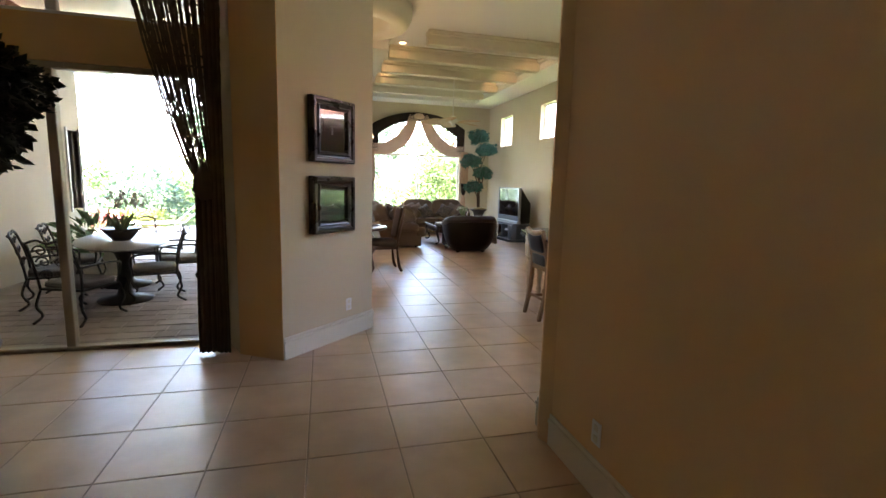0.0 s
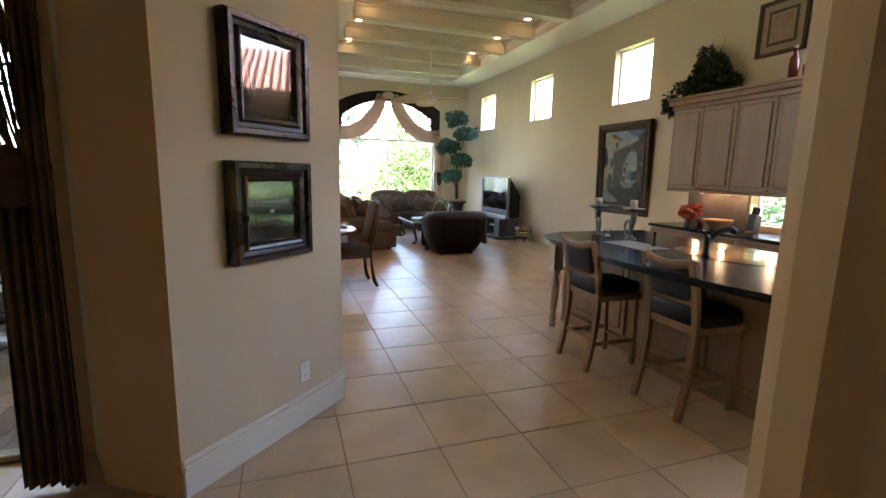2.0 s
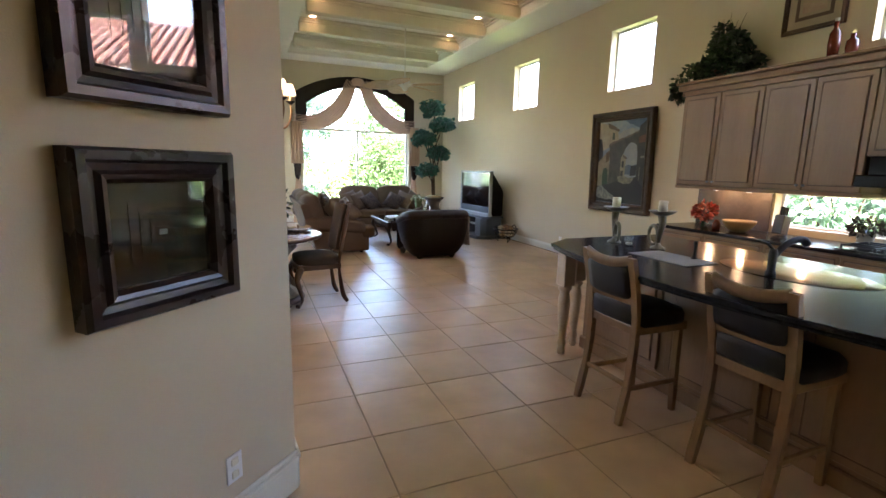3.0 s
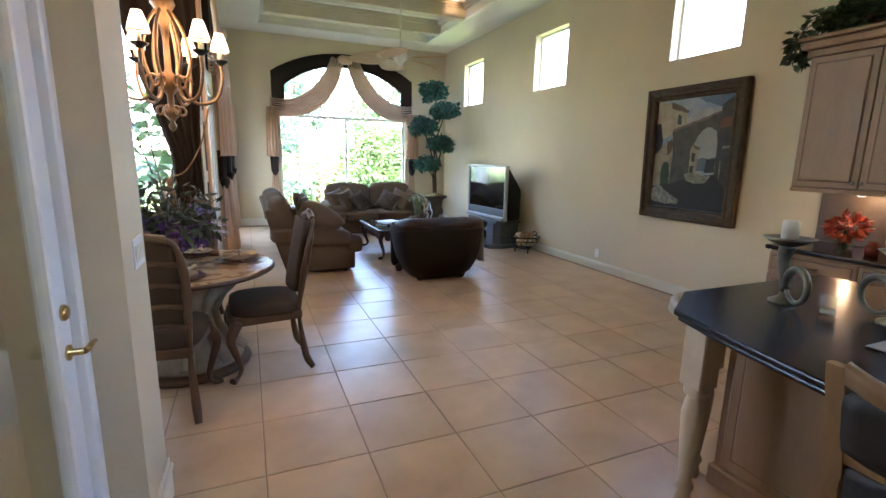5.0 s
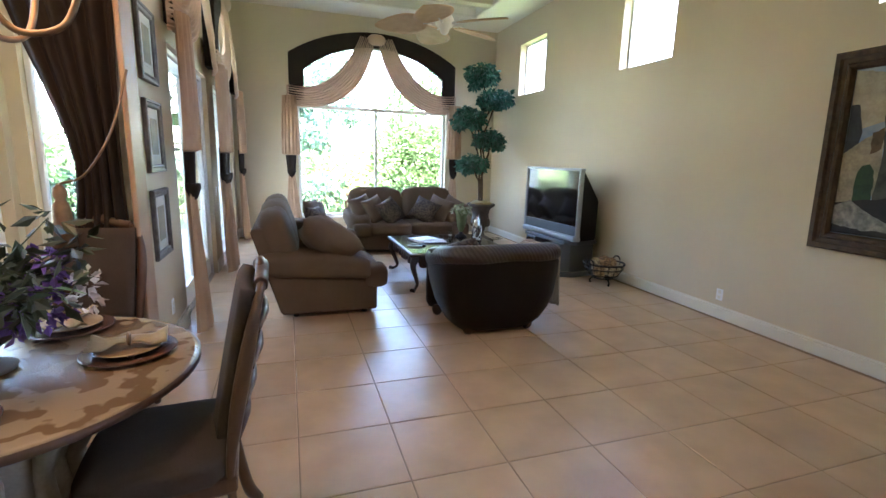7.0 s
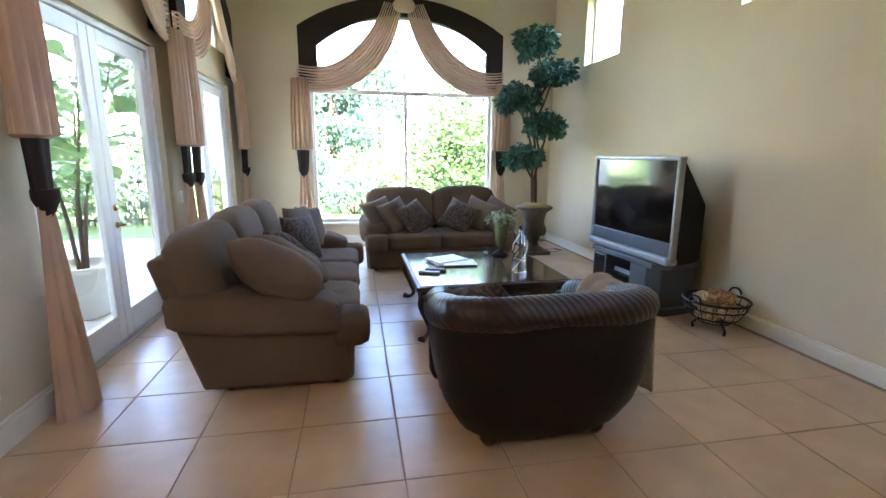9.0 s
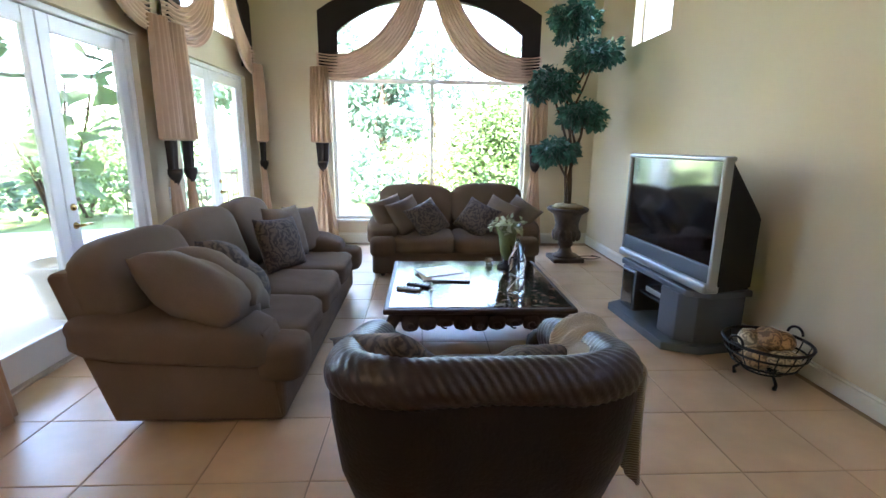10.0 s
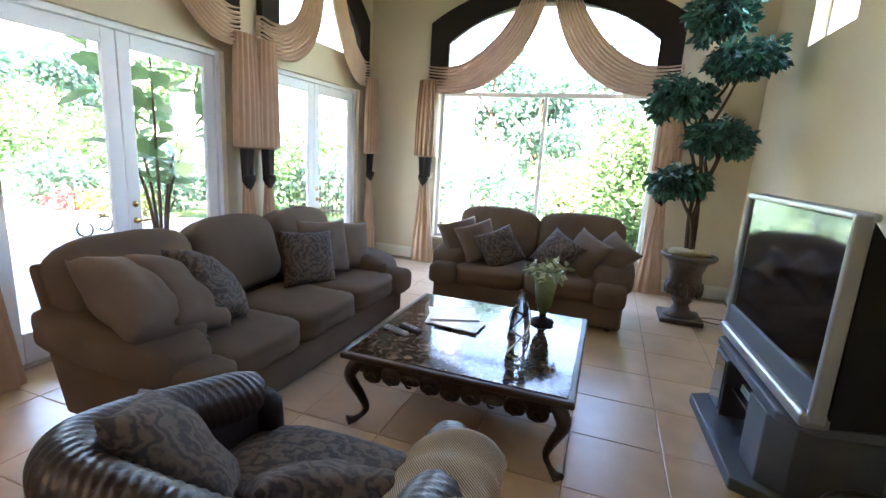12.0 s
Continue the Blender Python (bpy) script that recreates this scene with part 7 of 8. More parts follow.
# above the cabinets
def cabinet_top():
    z = UT + 0.162
    p = thing("trailing_plant", "trailing ivy arrangement on top of the cabinets", "plant", pose(5.62, 6.45, z))
    bm = leaves((0, 0, 0.14), (0.17, 0.42, 0.17), 1100, 0.05, 81, droop=0.2, shell=0.25)
    leaves((-0.02, -0.05, 0.34), (0.13, 0.22, 0.16), 420, 0.05, 82, bm)
    leaves((0.0, 0.05, 0.5), (0.08, 0.10, 0.12), 160, 0.045, 83, bm)
    leaves((-0.13, 0.46, -0.05), (0.07, 0.09, 0.16), 200, 0.045, 84, bm, droop=0.8)
    part("ivy", bm, IVY, p, "green trailing leaves")
    part("basket", lathe([(0.10, 0.001), (0.14, 0.10), (0.0, 0.08)], 14), CHAIRWOOD, p)
    for k in range(5):
        part("twig", tube(spline([(0, 0, 0.3), (0.02, -0.05 * k + 0.1, 0.5), (0.0, -0.09 * k + 0.16, 0.62 + 0.05 * (k % 3))], 4), [0.006 - 0.0005 * i for i in range(9)], 5), BARK, p)
    f = mat("brown_print_frame", (0.12, 0.065, 0.035), (0.06, 0.033, 0.018), rough=0.4)
    mt = mat("tan_mount", (0.36, 0.28, 0.18), (0.30, 0.23, 0.15), rough=0.7)
    framed("framed_print", 0.58, 0.62, pose(XR - 0.003, 5.95, 2.99, 0, 0, -90), f, mat("red_print", (0.30, 0.16, 0.10), (0.40, 0.30, 0.20), rough=0.6), "square framed print above the cabinets", 0.04, 0.045, (mt, f, mt))
    for y, h, nm in ((5.33, 0.34, "tall dark red pepper bottle on the cabinet"), (5.18, 0.2, "short dark red jar on the cabinet")):
        b = thing("decor_bottle", nm, "bottle", pose(5.60, y, z))
        part("bottle", lathe([(0.04, 0.001), (0.05, h * 0.4), (0.045, h * 0.7), (0.02, h * 0.82), (0.022, h), (0.0, h)], 16), bpy.data.materials["red_glaze"], b, smooth=True)
        part("cork", lathe([(0.018, h), (0.02, h + 0.03), (0.0, h + 0.031)], 10), PALE, b)


cabinet_top()


def stone_fountain():
    """A low pale curb of stone against the wall under the painting, holding pebbles and trinkets."""
    t = thing("floor_fountain", "low pale stone basin with pebbles and trinkets", "fountain", pose(XR - 0.02, 7.35, 0))
    def ringpts(r, n=18):
        return [(-r * 1.25 * math.sin(math.pi * i / n) ** 0.8, -r * 1.0 * math.cos(math.pi * i / n)) for i in range(n + 1)]
    part("basin", prism(ringpts(0.55), 0.001, 0.05, bevel=0.02), PALE, t)
    part("rim", tube([(x, y, 0.085) for x, y in ringpts(0.50)], 0.05, 10), PALE, t, smooth=True)
    part("inner_rim", tube([(x, y, 0.12) for x, y in ringpts(0.33)], 0.045, 10), PALE, t, smooth=True)
    rng = random.Random(3)
    cols = [mat("pebble_grey", (0.12, 0.12, 0.12), rough=0.5), mat("pebble_rose", (0.40, 0.20, 0.20), rough=0.5), mat("pebble_brown", (0.16, 0.09, 0.05), rough=0.5), mat("pebble_green", (0.07, 0.12, 0.09), rough=0.5)]
    for k in range(26):
        x, y = -rng.uniform(0.05, 0.42), rng.uniform(-0.30, 0.30)
        s = rng.uniform(0.05, 0.10)
        part("pebble", puff((s, s * 1.2, s * 0.8), 0.9, 10, m=pose(x, y, 0.075 + s * 0.3 + rng.uniform(0, 0.06), 0, 0, rng.uniform(0, 180)), rough=0.2, seed=k), cols[k % 4], t)


stone_fountain()

# ---- foyer ----
PW = along((-0.2, 3.785), (0.69, 4.645))
FRD = mat("black_brown_lacquer", (0.040, 0.022, 0.016), (0.022, 0.013, 0.010), rough=0.28, scale=6, fine=60, bump=0.05)
MTD = mat("dark_green_grey_mount", (0.060, 0.058, 0.050), (0.048, 0.046, 0.040), rough=0.15, scale=5, fine=60, bump=0.0)
MTB = mat("brown_mount", (0.075, 0.052, 0.040), (0.06, 0.042, 0.032), rough=0.15, bump=0.0)
INP = mat("small_still_life_print", (0.55, 0.50, 0.50), (0.30, 0.25, 0.27), rough=0.15, scale=22, fine=50, bump=0.0)


def foyer_print(z, h, label):
    t = framed("framed_print", 0.52, h, PW @ pose(0.30, -0.004, z), FRD, INP, label, 0.075, 0.10, (MTD, MTB, MTD, MTB), group="two foyer prints", glazed=True)
    return t


foyer_print(1.07, 0.51, "dark framed still-life print behind glass, hung lower")
foyer_print(1.70, 0.56, "dark framed still-life print behind glass, hung higher")
outlet(PW @ pose(0.80, 0, 0.33), "white blank wall plate")
outlet(pose(1.45, 1.66, 0.33, 0, 0, -90), "beige wall socket plate in the foyer")


def switch_plate():
    t = thing("light_switch", "white triple rocker switch plate on the pier", "switch", pose(0.66, 6.31, 1.19, 0, 0, 90))
    part("plate", box(-0.085, 0.085, -0.007, 0, -0.058, 0.058, 0.003, 2), FRAME, t)
    for k in (-1, 0, 1):
        part("rocker", box(k * 0.046 - 0.016, k * 0.046 + 0.016, -0.011, -0.0065, -0.032, 0.032, 0.002), TRIM, t)


switch_plate()


def foyer_curtain():
    t = thing("foyer_curtain", "brown open-weave curtain tied beside the sliding door", "curtain")
    rows = []
    for i in range(31):
        z = 3.95 - 2.40 * i / 30
        s = (z - 1.55) / 2.4
        x0 = -0.90 - 0.62 * s ** 0.8
        x1 = -0.70 + 0.05 * s
        rows.append([(x0 + (x1 - x0) * j / 60, 4.12 + 0.022 * math.sin(j * 1.25 + 0.3 * math.sin(i)) - 0.04 * (1 - s), z) for j in range(61)])
    rng = random.Random(5)
    cloth = bmesh.new()
    for s in range(36):
        col = [Vector(r[min(60, int(s * 60 / 35))]) for r in rows]
        line = spline(col, 3)
        strip = []
        for i, p in enumerate(line):
            f = 1 - i / len(line)
            half = (0.0060 + 0.0085 * f) * (1 + 0.75 * noise.noise(Vector((s * 3.7, p.z * 26, 1.0))))
            p = p + Vector((0.006 * noise.noise(Vector((s * 1.9, p.z * 3, 7))), 0.02 * (s % 2), 0))
            strip.append([p + Vector((-half, 0, 0)), p + Vector((0, -0.006, 0)), p + Vector((half, 0, 0))])
        sheet(strip, 0, cloth)
    for k in range(420):
        r = rows[rng.randrange(0, 29)]
        j = rng.randrange(0, 57)
        sheet([[Vector(r[j]) + Vector((0, 0.004, 0.012)), Vector(r[j + 3]) + Vector((0, 0.004, 0.012))], [Vector(r[j]) + Vector((0, 0.004, -0.004)), Vector(r[j + 3]) + Vector((0, 0.004, -0.004))]], 0, cloth)
    part("swept_cloth", cloth, MESHCLOTH, t, "swept back open-weave strands", smooth=True)
    part("knot", puff((0.20, 0.16, 0.26), 0.8, 16, m=pose(-0.81, 4.08, 1.48), rough=0.25), DRAPE, t)
    rows = [[(-0.90 + 0.22 * j / 30 - 0.02 * i / 20, 4.06 + 0.022 * math.sin(j * 1.1 + 0.4 * math.sin(0.3 * i)), 1.55 - 1.53 * i / 20) for j in range(31)] for i in range(21)]
    part("fall", sheet(rows, 0.004), DRAPE, t, smooth=True)
    rows = [[(-0.76 + 0.10 * j / 14, 4.03 + 0.02 * math.sin(j * 1.3), 4.0 - 3.98 * i / 20) for j in range(15)] for i in range(21)]
    part("side_panel", sheet(rows, 0.004), DRAPE, t, "dark brown side panel", smooth=True)
    part("valance", box(-1.75, -0.6, 4.08, 4.28, 3.9, 4.12, 0.03, 2), DRAPE, t)


foyer_curtain()


def foyer_topiary():
    t = thing("foyer_topiary", "dark ball topiary in a pot beside the glass", "plant", pose(-2.20, 3.35, 0))
    part("pot", lathe([(0.16, 0.0), (0.22, 0.35), (0.24, 0.40), (0.21, 0.40), (0.0, 0.36)], 22), STONE, t, smooth=True)
    part("stem", tube([(0, 0, 0.36), (0.02, 0, 1.0), (0, 0, 1.7)], 0.025, 8), BARK, t)
    part("ball", leaves((0, 0, 1.98), (0.52, 0.45, 0.48), 6500, 0.05, 55, droop=0.1, shell=0.5), mat("dark_topiary_leaf", (0.03, 0.035, 0.02), (0.015, 0.018, 0.01), rough=0.6, island=0.4), t, "dense dark leaves")


foyer_topiary()

# ---- outdoors ----
gz = -0.10
gm = bmesh.new()
bmesh.ops.create_grid(gm, x_segments=1, y_segments=1, size=600, matrix=Matrix.Translation((0, 0, gz)))
tagged(part("ground", gm, GRASS), "green lawn reaching to the horizon", "ground", "", "structure")
patio = tagged(part("patio", box(-4.2, 0.42, 4.53, 9.6, -0.2, -0.052), SAND), "shaded patio of tumbled brown pavers", "patio", "", "structure")
tagged(part("terrace", prism([(-8.5, 9.6), (NX - TH - 0.02, 9.6), (0.44, 9.65), (0.44, YB + 0.3), (5.9, YB + 0.3), (5.9, YB + 1.2), (-2.5, YB + 1.4), (-8.5, 15.0)], -0.2, -0.035), CONCRETE), "pale sunlit concrete terrace", "terrace", "", "structure")


def bush(x, y, r, h, material, seed, size=0.09, label="rounded leafy green garden shrub", n=None, name="bush", z=None):
    t = thing(name, label, "bush", pose(x, y, gz), group="garden shrubs")
    n = n or int(700 * max(r, 0.6) ** 1.3)
    bm = leaves((0, 0, h * 0.5), (r, r * 0.9, h * 0.52), n, size, seed, droop=0.1, shell=0.25)
    leaves((r * 0.4, -r * 0.2, h * 0.72), (r * 0.5, r * 0.5, h * 0.36), n // 3, size, seed + 1, bm)
    leaves((-r * 0.45, 0.1, h * 0.62), (r * 0.5, r * 0.5, h * 0.36), n // 3, size, seed + 2, bm)
    part("crown", bm, material, t)
    st = bmesh.new()
    for k in range(4):
        a = k * 1.6 + seed
        tube(spline([(0.05 * math.cos(a), 0.05 * math.sin(a), 0), (0.2 * r * math.cos(a), 0.2 * r * math.sin(a), h * 0.3), (0.5 * r * math.cos(a), 0.5 * r * math.sin(a), h * 0.62)], 3), [0.03, 0.028, 0.025, 0.022, 0.018, 0.014, 0.01], 6, st)
    part("stems", st, BARK, t)


def tree(x, y, h, r, material, seed, size=0.16):
    t = thing("garden_tree", "leafy garden tree with a slender trunk", "tree", pose(x, y, gz), group="garden trees")
    tr = bmesh.new()
    rng = random.Random(seed)
    tube(spline([(0, 0, 0), (0.08, 0.02, h * 0.3), (0.0, 0.06, h * 0.6), (0.1, 0, h * 0.85)], 4), [0.15 * (1 - 0.06 * i) for i in range(13)], 8, tr)
    cr = bmesh.new()
    for k in range(9):
        a, e = k * 0.9 + rng.random(), rng.uniform(0.45, 0.95)
        q = Vector((math.cos(a) * r * rng.uniform(0.3, 0.8), math.sin(a) * r * rng.uniform(0.3, 0.8), h * e))
        tube(spline([(0.03, 0.03, h * (e - 0.25)), q * 0.5 + Vector((0, 0, h * (e - 0.2) * 0.5)), q], 3), [0.05, 0.045, 0.04, 0.034, 0.028, 0.02, 0.014], 6, tr)
        leaves(q, (r * 0.42, r * 0.42, r * 0.34), 320, size, seed * 13 + k, cr, shell=0.15)
    part("trunk", tr, BARK, t, smooth=True)
    part("crown", cr, material, t)


def palm(x, y, h, seed, material, n=16, span=1.5):
    t = thing("garden_palm", "yellow-green garden palm with arching fronds", "palm", pose(x, y, gz), group="garden palms")
    rng = random.Random(seed)
    part("trunk", tube([(0, 0, 0), (0.05, 0, h * 0.5), (0, 0.03, h)], [0.09, 0.075, 0.06], 8), BARK, t)
    for k in range(n):
        a = 2 * math.pi * k / n + rng.uniform(-0.2, 0.2)
        up = rng.uniform(0.2, 0.9)
        bm = bmesh.new()
        c = [Vector((math.cos(a) * span * s, math.sin(a) * span * s, h + up * span * s - 1.1 * span * s * s)) for s in [i / 10 for i in range(11)]]
        tube(c, [0.014 - 0.001 * i for i in range(11)], 5, bm)
        for i in range(2, 11):
            for sg in (-1, 1):
                d = Vector((-math.sin(a) * sg, math.cos(a) * sg, -0.5)).normalized()
                o = c[i] - c[i - 1]
                p = c[i]
                ln = 0.38 * math.sin(math.pi * i / 11.5)
                v = [bm.verts.new(p), bm.verts.new(p + d * ln * 0.5 + o * 0.35), bm.verts.new(p + d * ln + o * 0.2), bm.verts.new(p + d * ln * 0.5 - o * 0.05)]
                bm.faces.new(v)
        part("frond", bm, material, t)


# beyond the back window
hd = thing("tall_hedge", "tall dense clipped green hedge", "hedge", pose(5.6, 18.9, gz))
hb = bmesh.new()
for k in range(8):
    leaves((-1.2 + 0.55 * (k % 4), 0.25 * (k // 4), 0.75 + 1.15 * (k // 4)), (0.6, 0.55, 0.85), 1500, 0.075, 500 + k, hb, shell=0.55, droop=0.2)
part("leaves", hb, LEAFA, hd)
part("stems", tube([(-0.6, 0.1, 0), (-0.6, 0.1, 1.6)], 0.05, 6), BARK, hd)
palm(4.1, 20.2, 1.5, 21, LEAFB)
palm(3.4, 21.5, 1.1, 22, LEAFB)
palm(5.0, 21.8, 2.4, 23, LEAFB)
for k, (x, y, r, h, mt) in enumerate(((2.4, 20.5, 0.9, 1.1, LEAFC), (0.9, 21.5, 1.2, 1.6, LEAFC), (-0.6, 20.0, 0.8, 1.0, LEAFA), (3.2, 23.5, 1.5, 1.8, LEAFA), (1.2, 26.5, 1.8, 1.9, LEAFC), (-1.8, 24.0, 1.4, 1.5, LEAFC), (7.2, 23, 1.5, 2.2, LEAFA))):
    bush(x, y, r, h, mt, 600 + 5 * k, 0.10)
for k, (x, y, h, r, mt) in enumerate(((1.6, 26.0, 4.6, 1.6, LEAFC), (3.6, 31.0, 7.0, 2.4, LEAFC), (-0.4, 27.0, 6.4, 2.0, LEAFC), (-5.5, 28.0, 5.5, 2.0, LEAFC), (8.5, 30.0, 6.0, 2.4, LEAFA))):
    tree(x, y, h, r, mt, 40 + k)
# to the left of the terrace
for k, (x, y, r, h, mt) in enumerate(((-5.5, 17.0, 1.2, 1.5, LEAFC), (-4.2, 18.6, 1.3, 1.9, LEAFA), (-7.0, 15.5, 1.1, 1.2, LEAFC), (-8.2, 17.8, 1.6, 2.4, LEAFA), (-6.4, 20.0, 1.6, 2.2, LEAFC), (-9.0, 13.6, 1.3, 1.6, LEAFA), (-10.5, 15.5, 1.8, 2.6, LEAFA), (-10.0, 11.5, 1.4, 1.9, LEAFC), (-2.8, 19.4, 1.0, 1.3, LEAFC), (-12.0, 18.0, 2.0, 3.0, LEAFA), (-5.0, 22.5, 1.8, 2.6, LEAFA))):
    bush(x, y, r, h, mt, 700 + 5 * k, 0.10)
for k, (x, y) in enumerate(((-4.9, 15.9), (-6.0, 15.2), (-5.4, 15.4), (-7.8, 14.3))):
    bush(x, y, 0.45, 0.6, BLOOM if k % 2 else LEAFB, 800 + 5 * k, 0.06, "low flowering garden shrub", 260)
for k, (x, y, h, r) in enumerate(((-12.5, 24.0, 5.5, 2.2), (-16.0, 17.5, 5.0, 2.2), (-13.0, 14.0, 4.2, 1.8), (-15.5, 21.0, 5.0, 2.2))):
    tree(x, y, h, r, LEAFC if k % 2 else LEAFA, 60 + k)
# beyond the courtyard, seen from the foyer, and along the kitchen side
for k, (x, y, r, h, mt) in enumerate(((-7.5, 22.0, 1.6, 2.2, LEAFA), (8.6, 3.2, 1.1, 2.3, LEAFA), (8.4, 4.9, 1.1, 2.2, LEAFA), (8.8, 6.6, 1.2, 2.4, LEAFC), (9.0, 8.6, 1.2, 2.3, LEAFA), (8.5, 1.6, 1.1, 2.2, LEAFC))):
    bush(x, y, r, h, mt, 900 + 5 * k, 0.08, n=1500)


def broadleaf_pot():
    t = thing("potted_fig", "broad-leaved potted tree outside the glass doors", "plant", pose(-0.10, 12.45, -0.035))
    part("pot", lathe([(0.20, 0.0), (0.21, 0.03), (0.29, 0.42), (0.33, 0.44), (0.33, 0.50), (0.29, 0.50), (0.27, 0.44), (0.0, 0.42)], 28), PALE, t, "pale stone pot", smooth=True)
    rng = random.Random(12)
    st = bmesh.new()
    k = 0
    for s in range(5):
        a = s * 1.3 + 0.5
        c = spline([(0.03 * math.cos(a), 0.03 * math.sin(a), 0.42), (0.10 * math.cos(a), 0.12 * math.sin(a), 1.1), (0.28 * math.cos(a), 0.34 * math.sin(a), 1.75), (0.40 * math.cos(a), 0.50 * math.sin(a), 2.35)], 6)
        tube(c, [0.02 - 0.0007 * i for i in range(len(c))], 6, st)
        for i in range(7, len(c), 1):
            for q in range(1 + i % 2):
                k += 1
                b = rng.uniform(0, 6.28)
                d = Vector((math.cos(b), math.sin(b), rng.uniform(-0.3, 1.3))).normalized()
                w = d.cross(Vector((rng.uniform(-0.9, 0.9), rng.uniform(-0.9, 0.9), 1))).normalized()
                L = rng.uniform(0.20, 0.34)
                rows = []
                for g in range(7):
                    u = g / 6
                    ww = 0.34 * L * math.sin(math.pi * (0.06 + 0.92 * u) ** 1.5)
                    o = c[i] + d * (0.05 + L * u) + Vector((0, 0, -0.25 * L * u * u))
                    rows.append([o - w * ww, o + Vector((0, 0, -0.02)), o + w * ww])
                part("leaf", sheet(rows), BIGLEAF, t, smooth=True)
    part("stems", st, BARK, t)


broadleaf_pot()


def side_wing():
    """The house wing beyond the courtyard: stucco wall, a dark window, eaves and a clay tile roof."""
    t = thing("house_wing", "cream stucco house wing with clay tile roof", "house", kind="structure")
    part("wall", wall_panels(opened(0, 5.3, -0.2, 3.4, [(0.10, 0.50, 0.92, 2.3, 0)]), 0.25, pose(-4.15, 9.82, 0, 0, 0, -90) @ Matrix.Diagonal((1, -1, 1, 1)) @ Matrix.Diagonal((1, 1, 1, 1))), STUCCO, t)
    w = part("window", box(-4.30, -4.24, 9.32, 9.72, 0.92, 2.3), SCREEN, t, "dark narrow window")
    part("window_frame", box(-4.22, -4.12, 9.28, 9.32, 0.88, 2.34), FRAME, w)
    part("window_frame", box(-4.22, -4.12, 9.72, 9.76, 0.88, 2.34), FRAME, w)
    part("fascia", box(-4.15, -3.62, 4.6, 10.15, 3.33, 3.47, 0.01), FRAME, t, "white eaves board")
    m = pose(-3.55, 0, 3.48, 0, 22, 0)
    part("roof", box(-3.2, 0, 4.6, 10.2, 0, 0.04, m=m), ROOFTILE, t)
    tiles = bmesh.new()
    for i in range(25):
        for j in range(9):
            y = 4.75 + 0.22 * i
            tube([(-0.36 * j, y, 0.05), (-0.36 * j - 0.34, y, 0.09)], [0.085, 0.07], 6, tiles, m)
    tagged(part("roof_tiles", tiles, ROOFTILE, t, "barrel clay tiles"), "", "", "", "stuff")


side_wing()


def next_house():
    """The house across the side yard: stucco wall and a barrel tile roof."""
    t = thing("neighbour_house", "cream stucco neighbour house with clay tile roof", "house", kind="structure")
    part("wall", box(12.0, 12.3, -9, 7, -0.2, 3.5), STUCCO, t)
    part("gutter", box(11.5, 11.66, -9, 7, 3.46, 3.62, 0.02), FRAME, t, "white gutter")
    m = pose(11.6, 0, 3.6, 0, -24, 0)
    part("roof", box(0, 5.5, -9, 7, 0, 0.04, m=m), ROOFTILE, t)
    tiles = bmesh.new()
    for i in range(70):
        for j in range(14):
            y = -8.9 + 0.225 * i
            tube([(0.37 * j, y, 0.05), (0.37 * j + 0.36, y, 0.10)], [0.095, 0.078], 5, tiles, m)
    tagged(part("roof_tiles", tiles, ROOFTILE, t, "barrel clay tiles"), "", "", "", "stuff")


next_house()


def column(x, y):
    t = thing("porch_column", "white square porch column", "column", pose(x, y, gz), group="porch columns", kind="structure")
    part("shaft", box(-0.13, 0.13, -0.13, 0.13, 0.12, 3.3, 0.01), FRAME, t)
    part("base", box(-0.18, 0.18, -0.18, 0.18, 0.0, 0.12, 0.01), FRAME, t)
    part("capital", box(-0.18, 0.18, -0.18, 0.18, 3.3, 3.42, 0.01), FRAME, t)


column(1.55, 17.6)


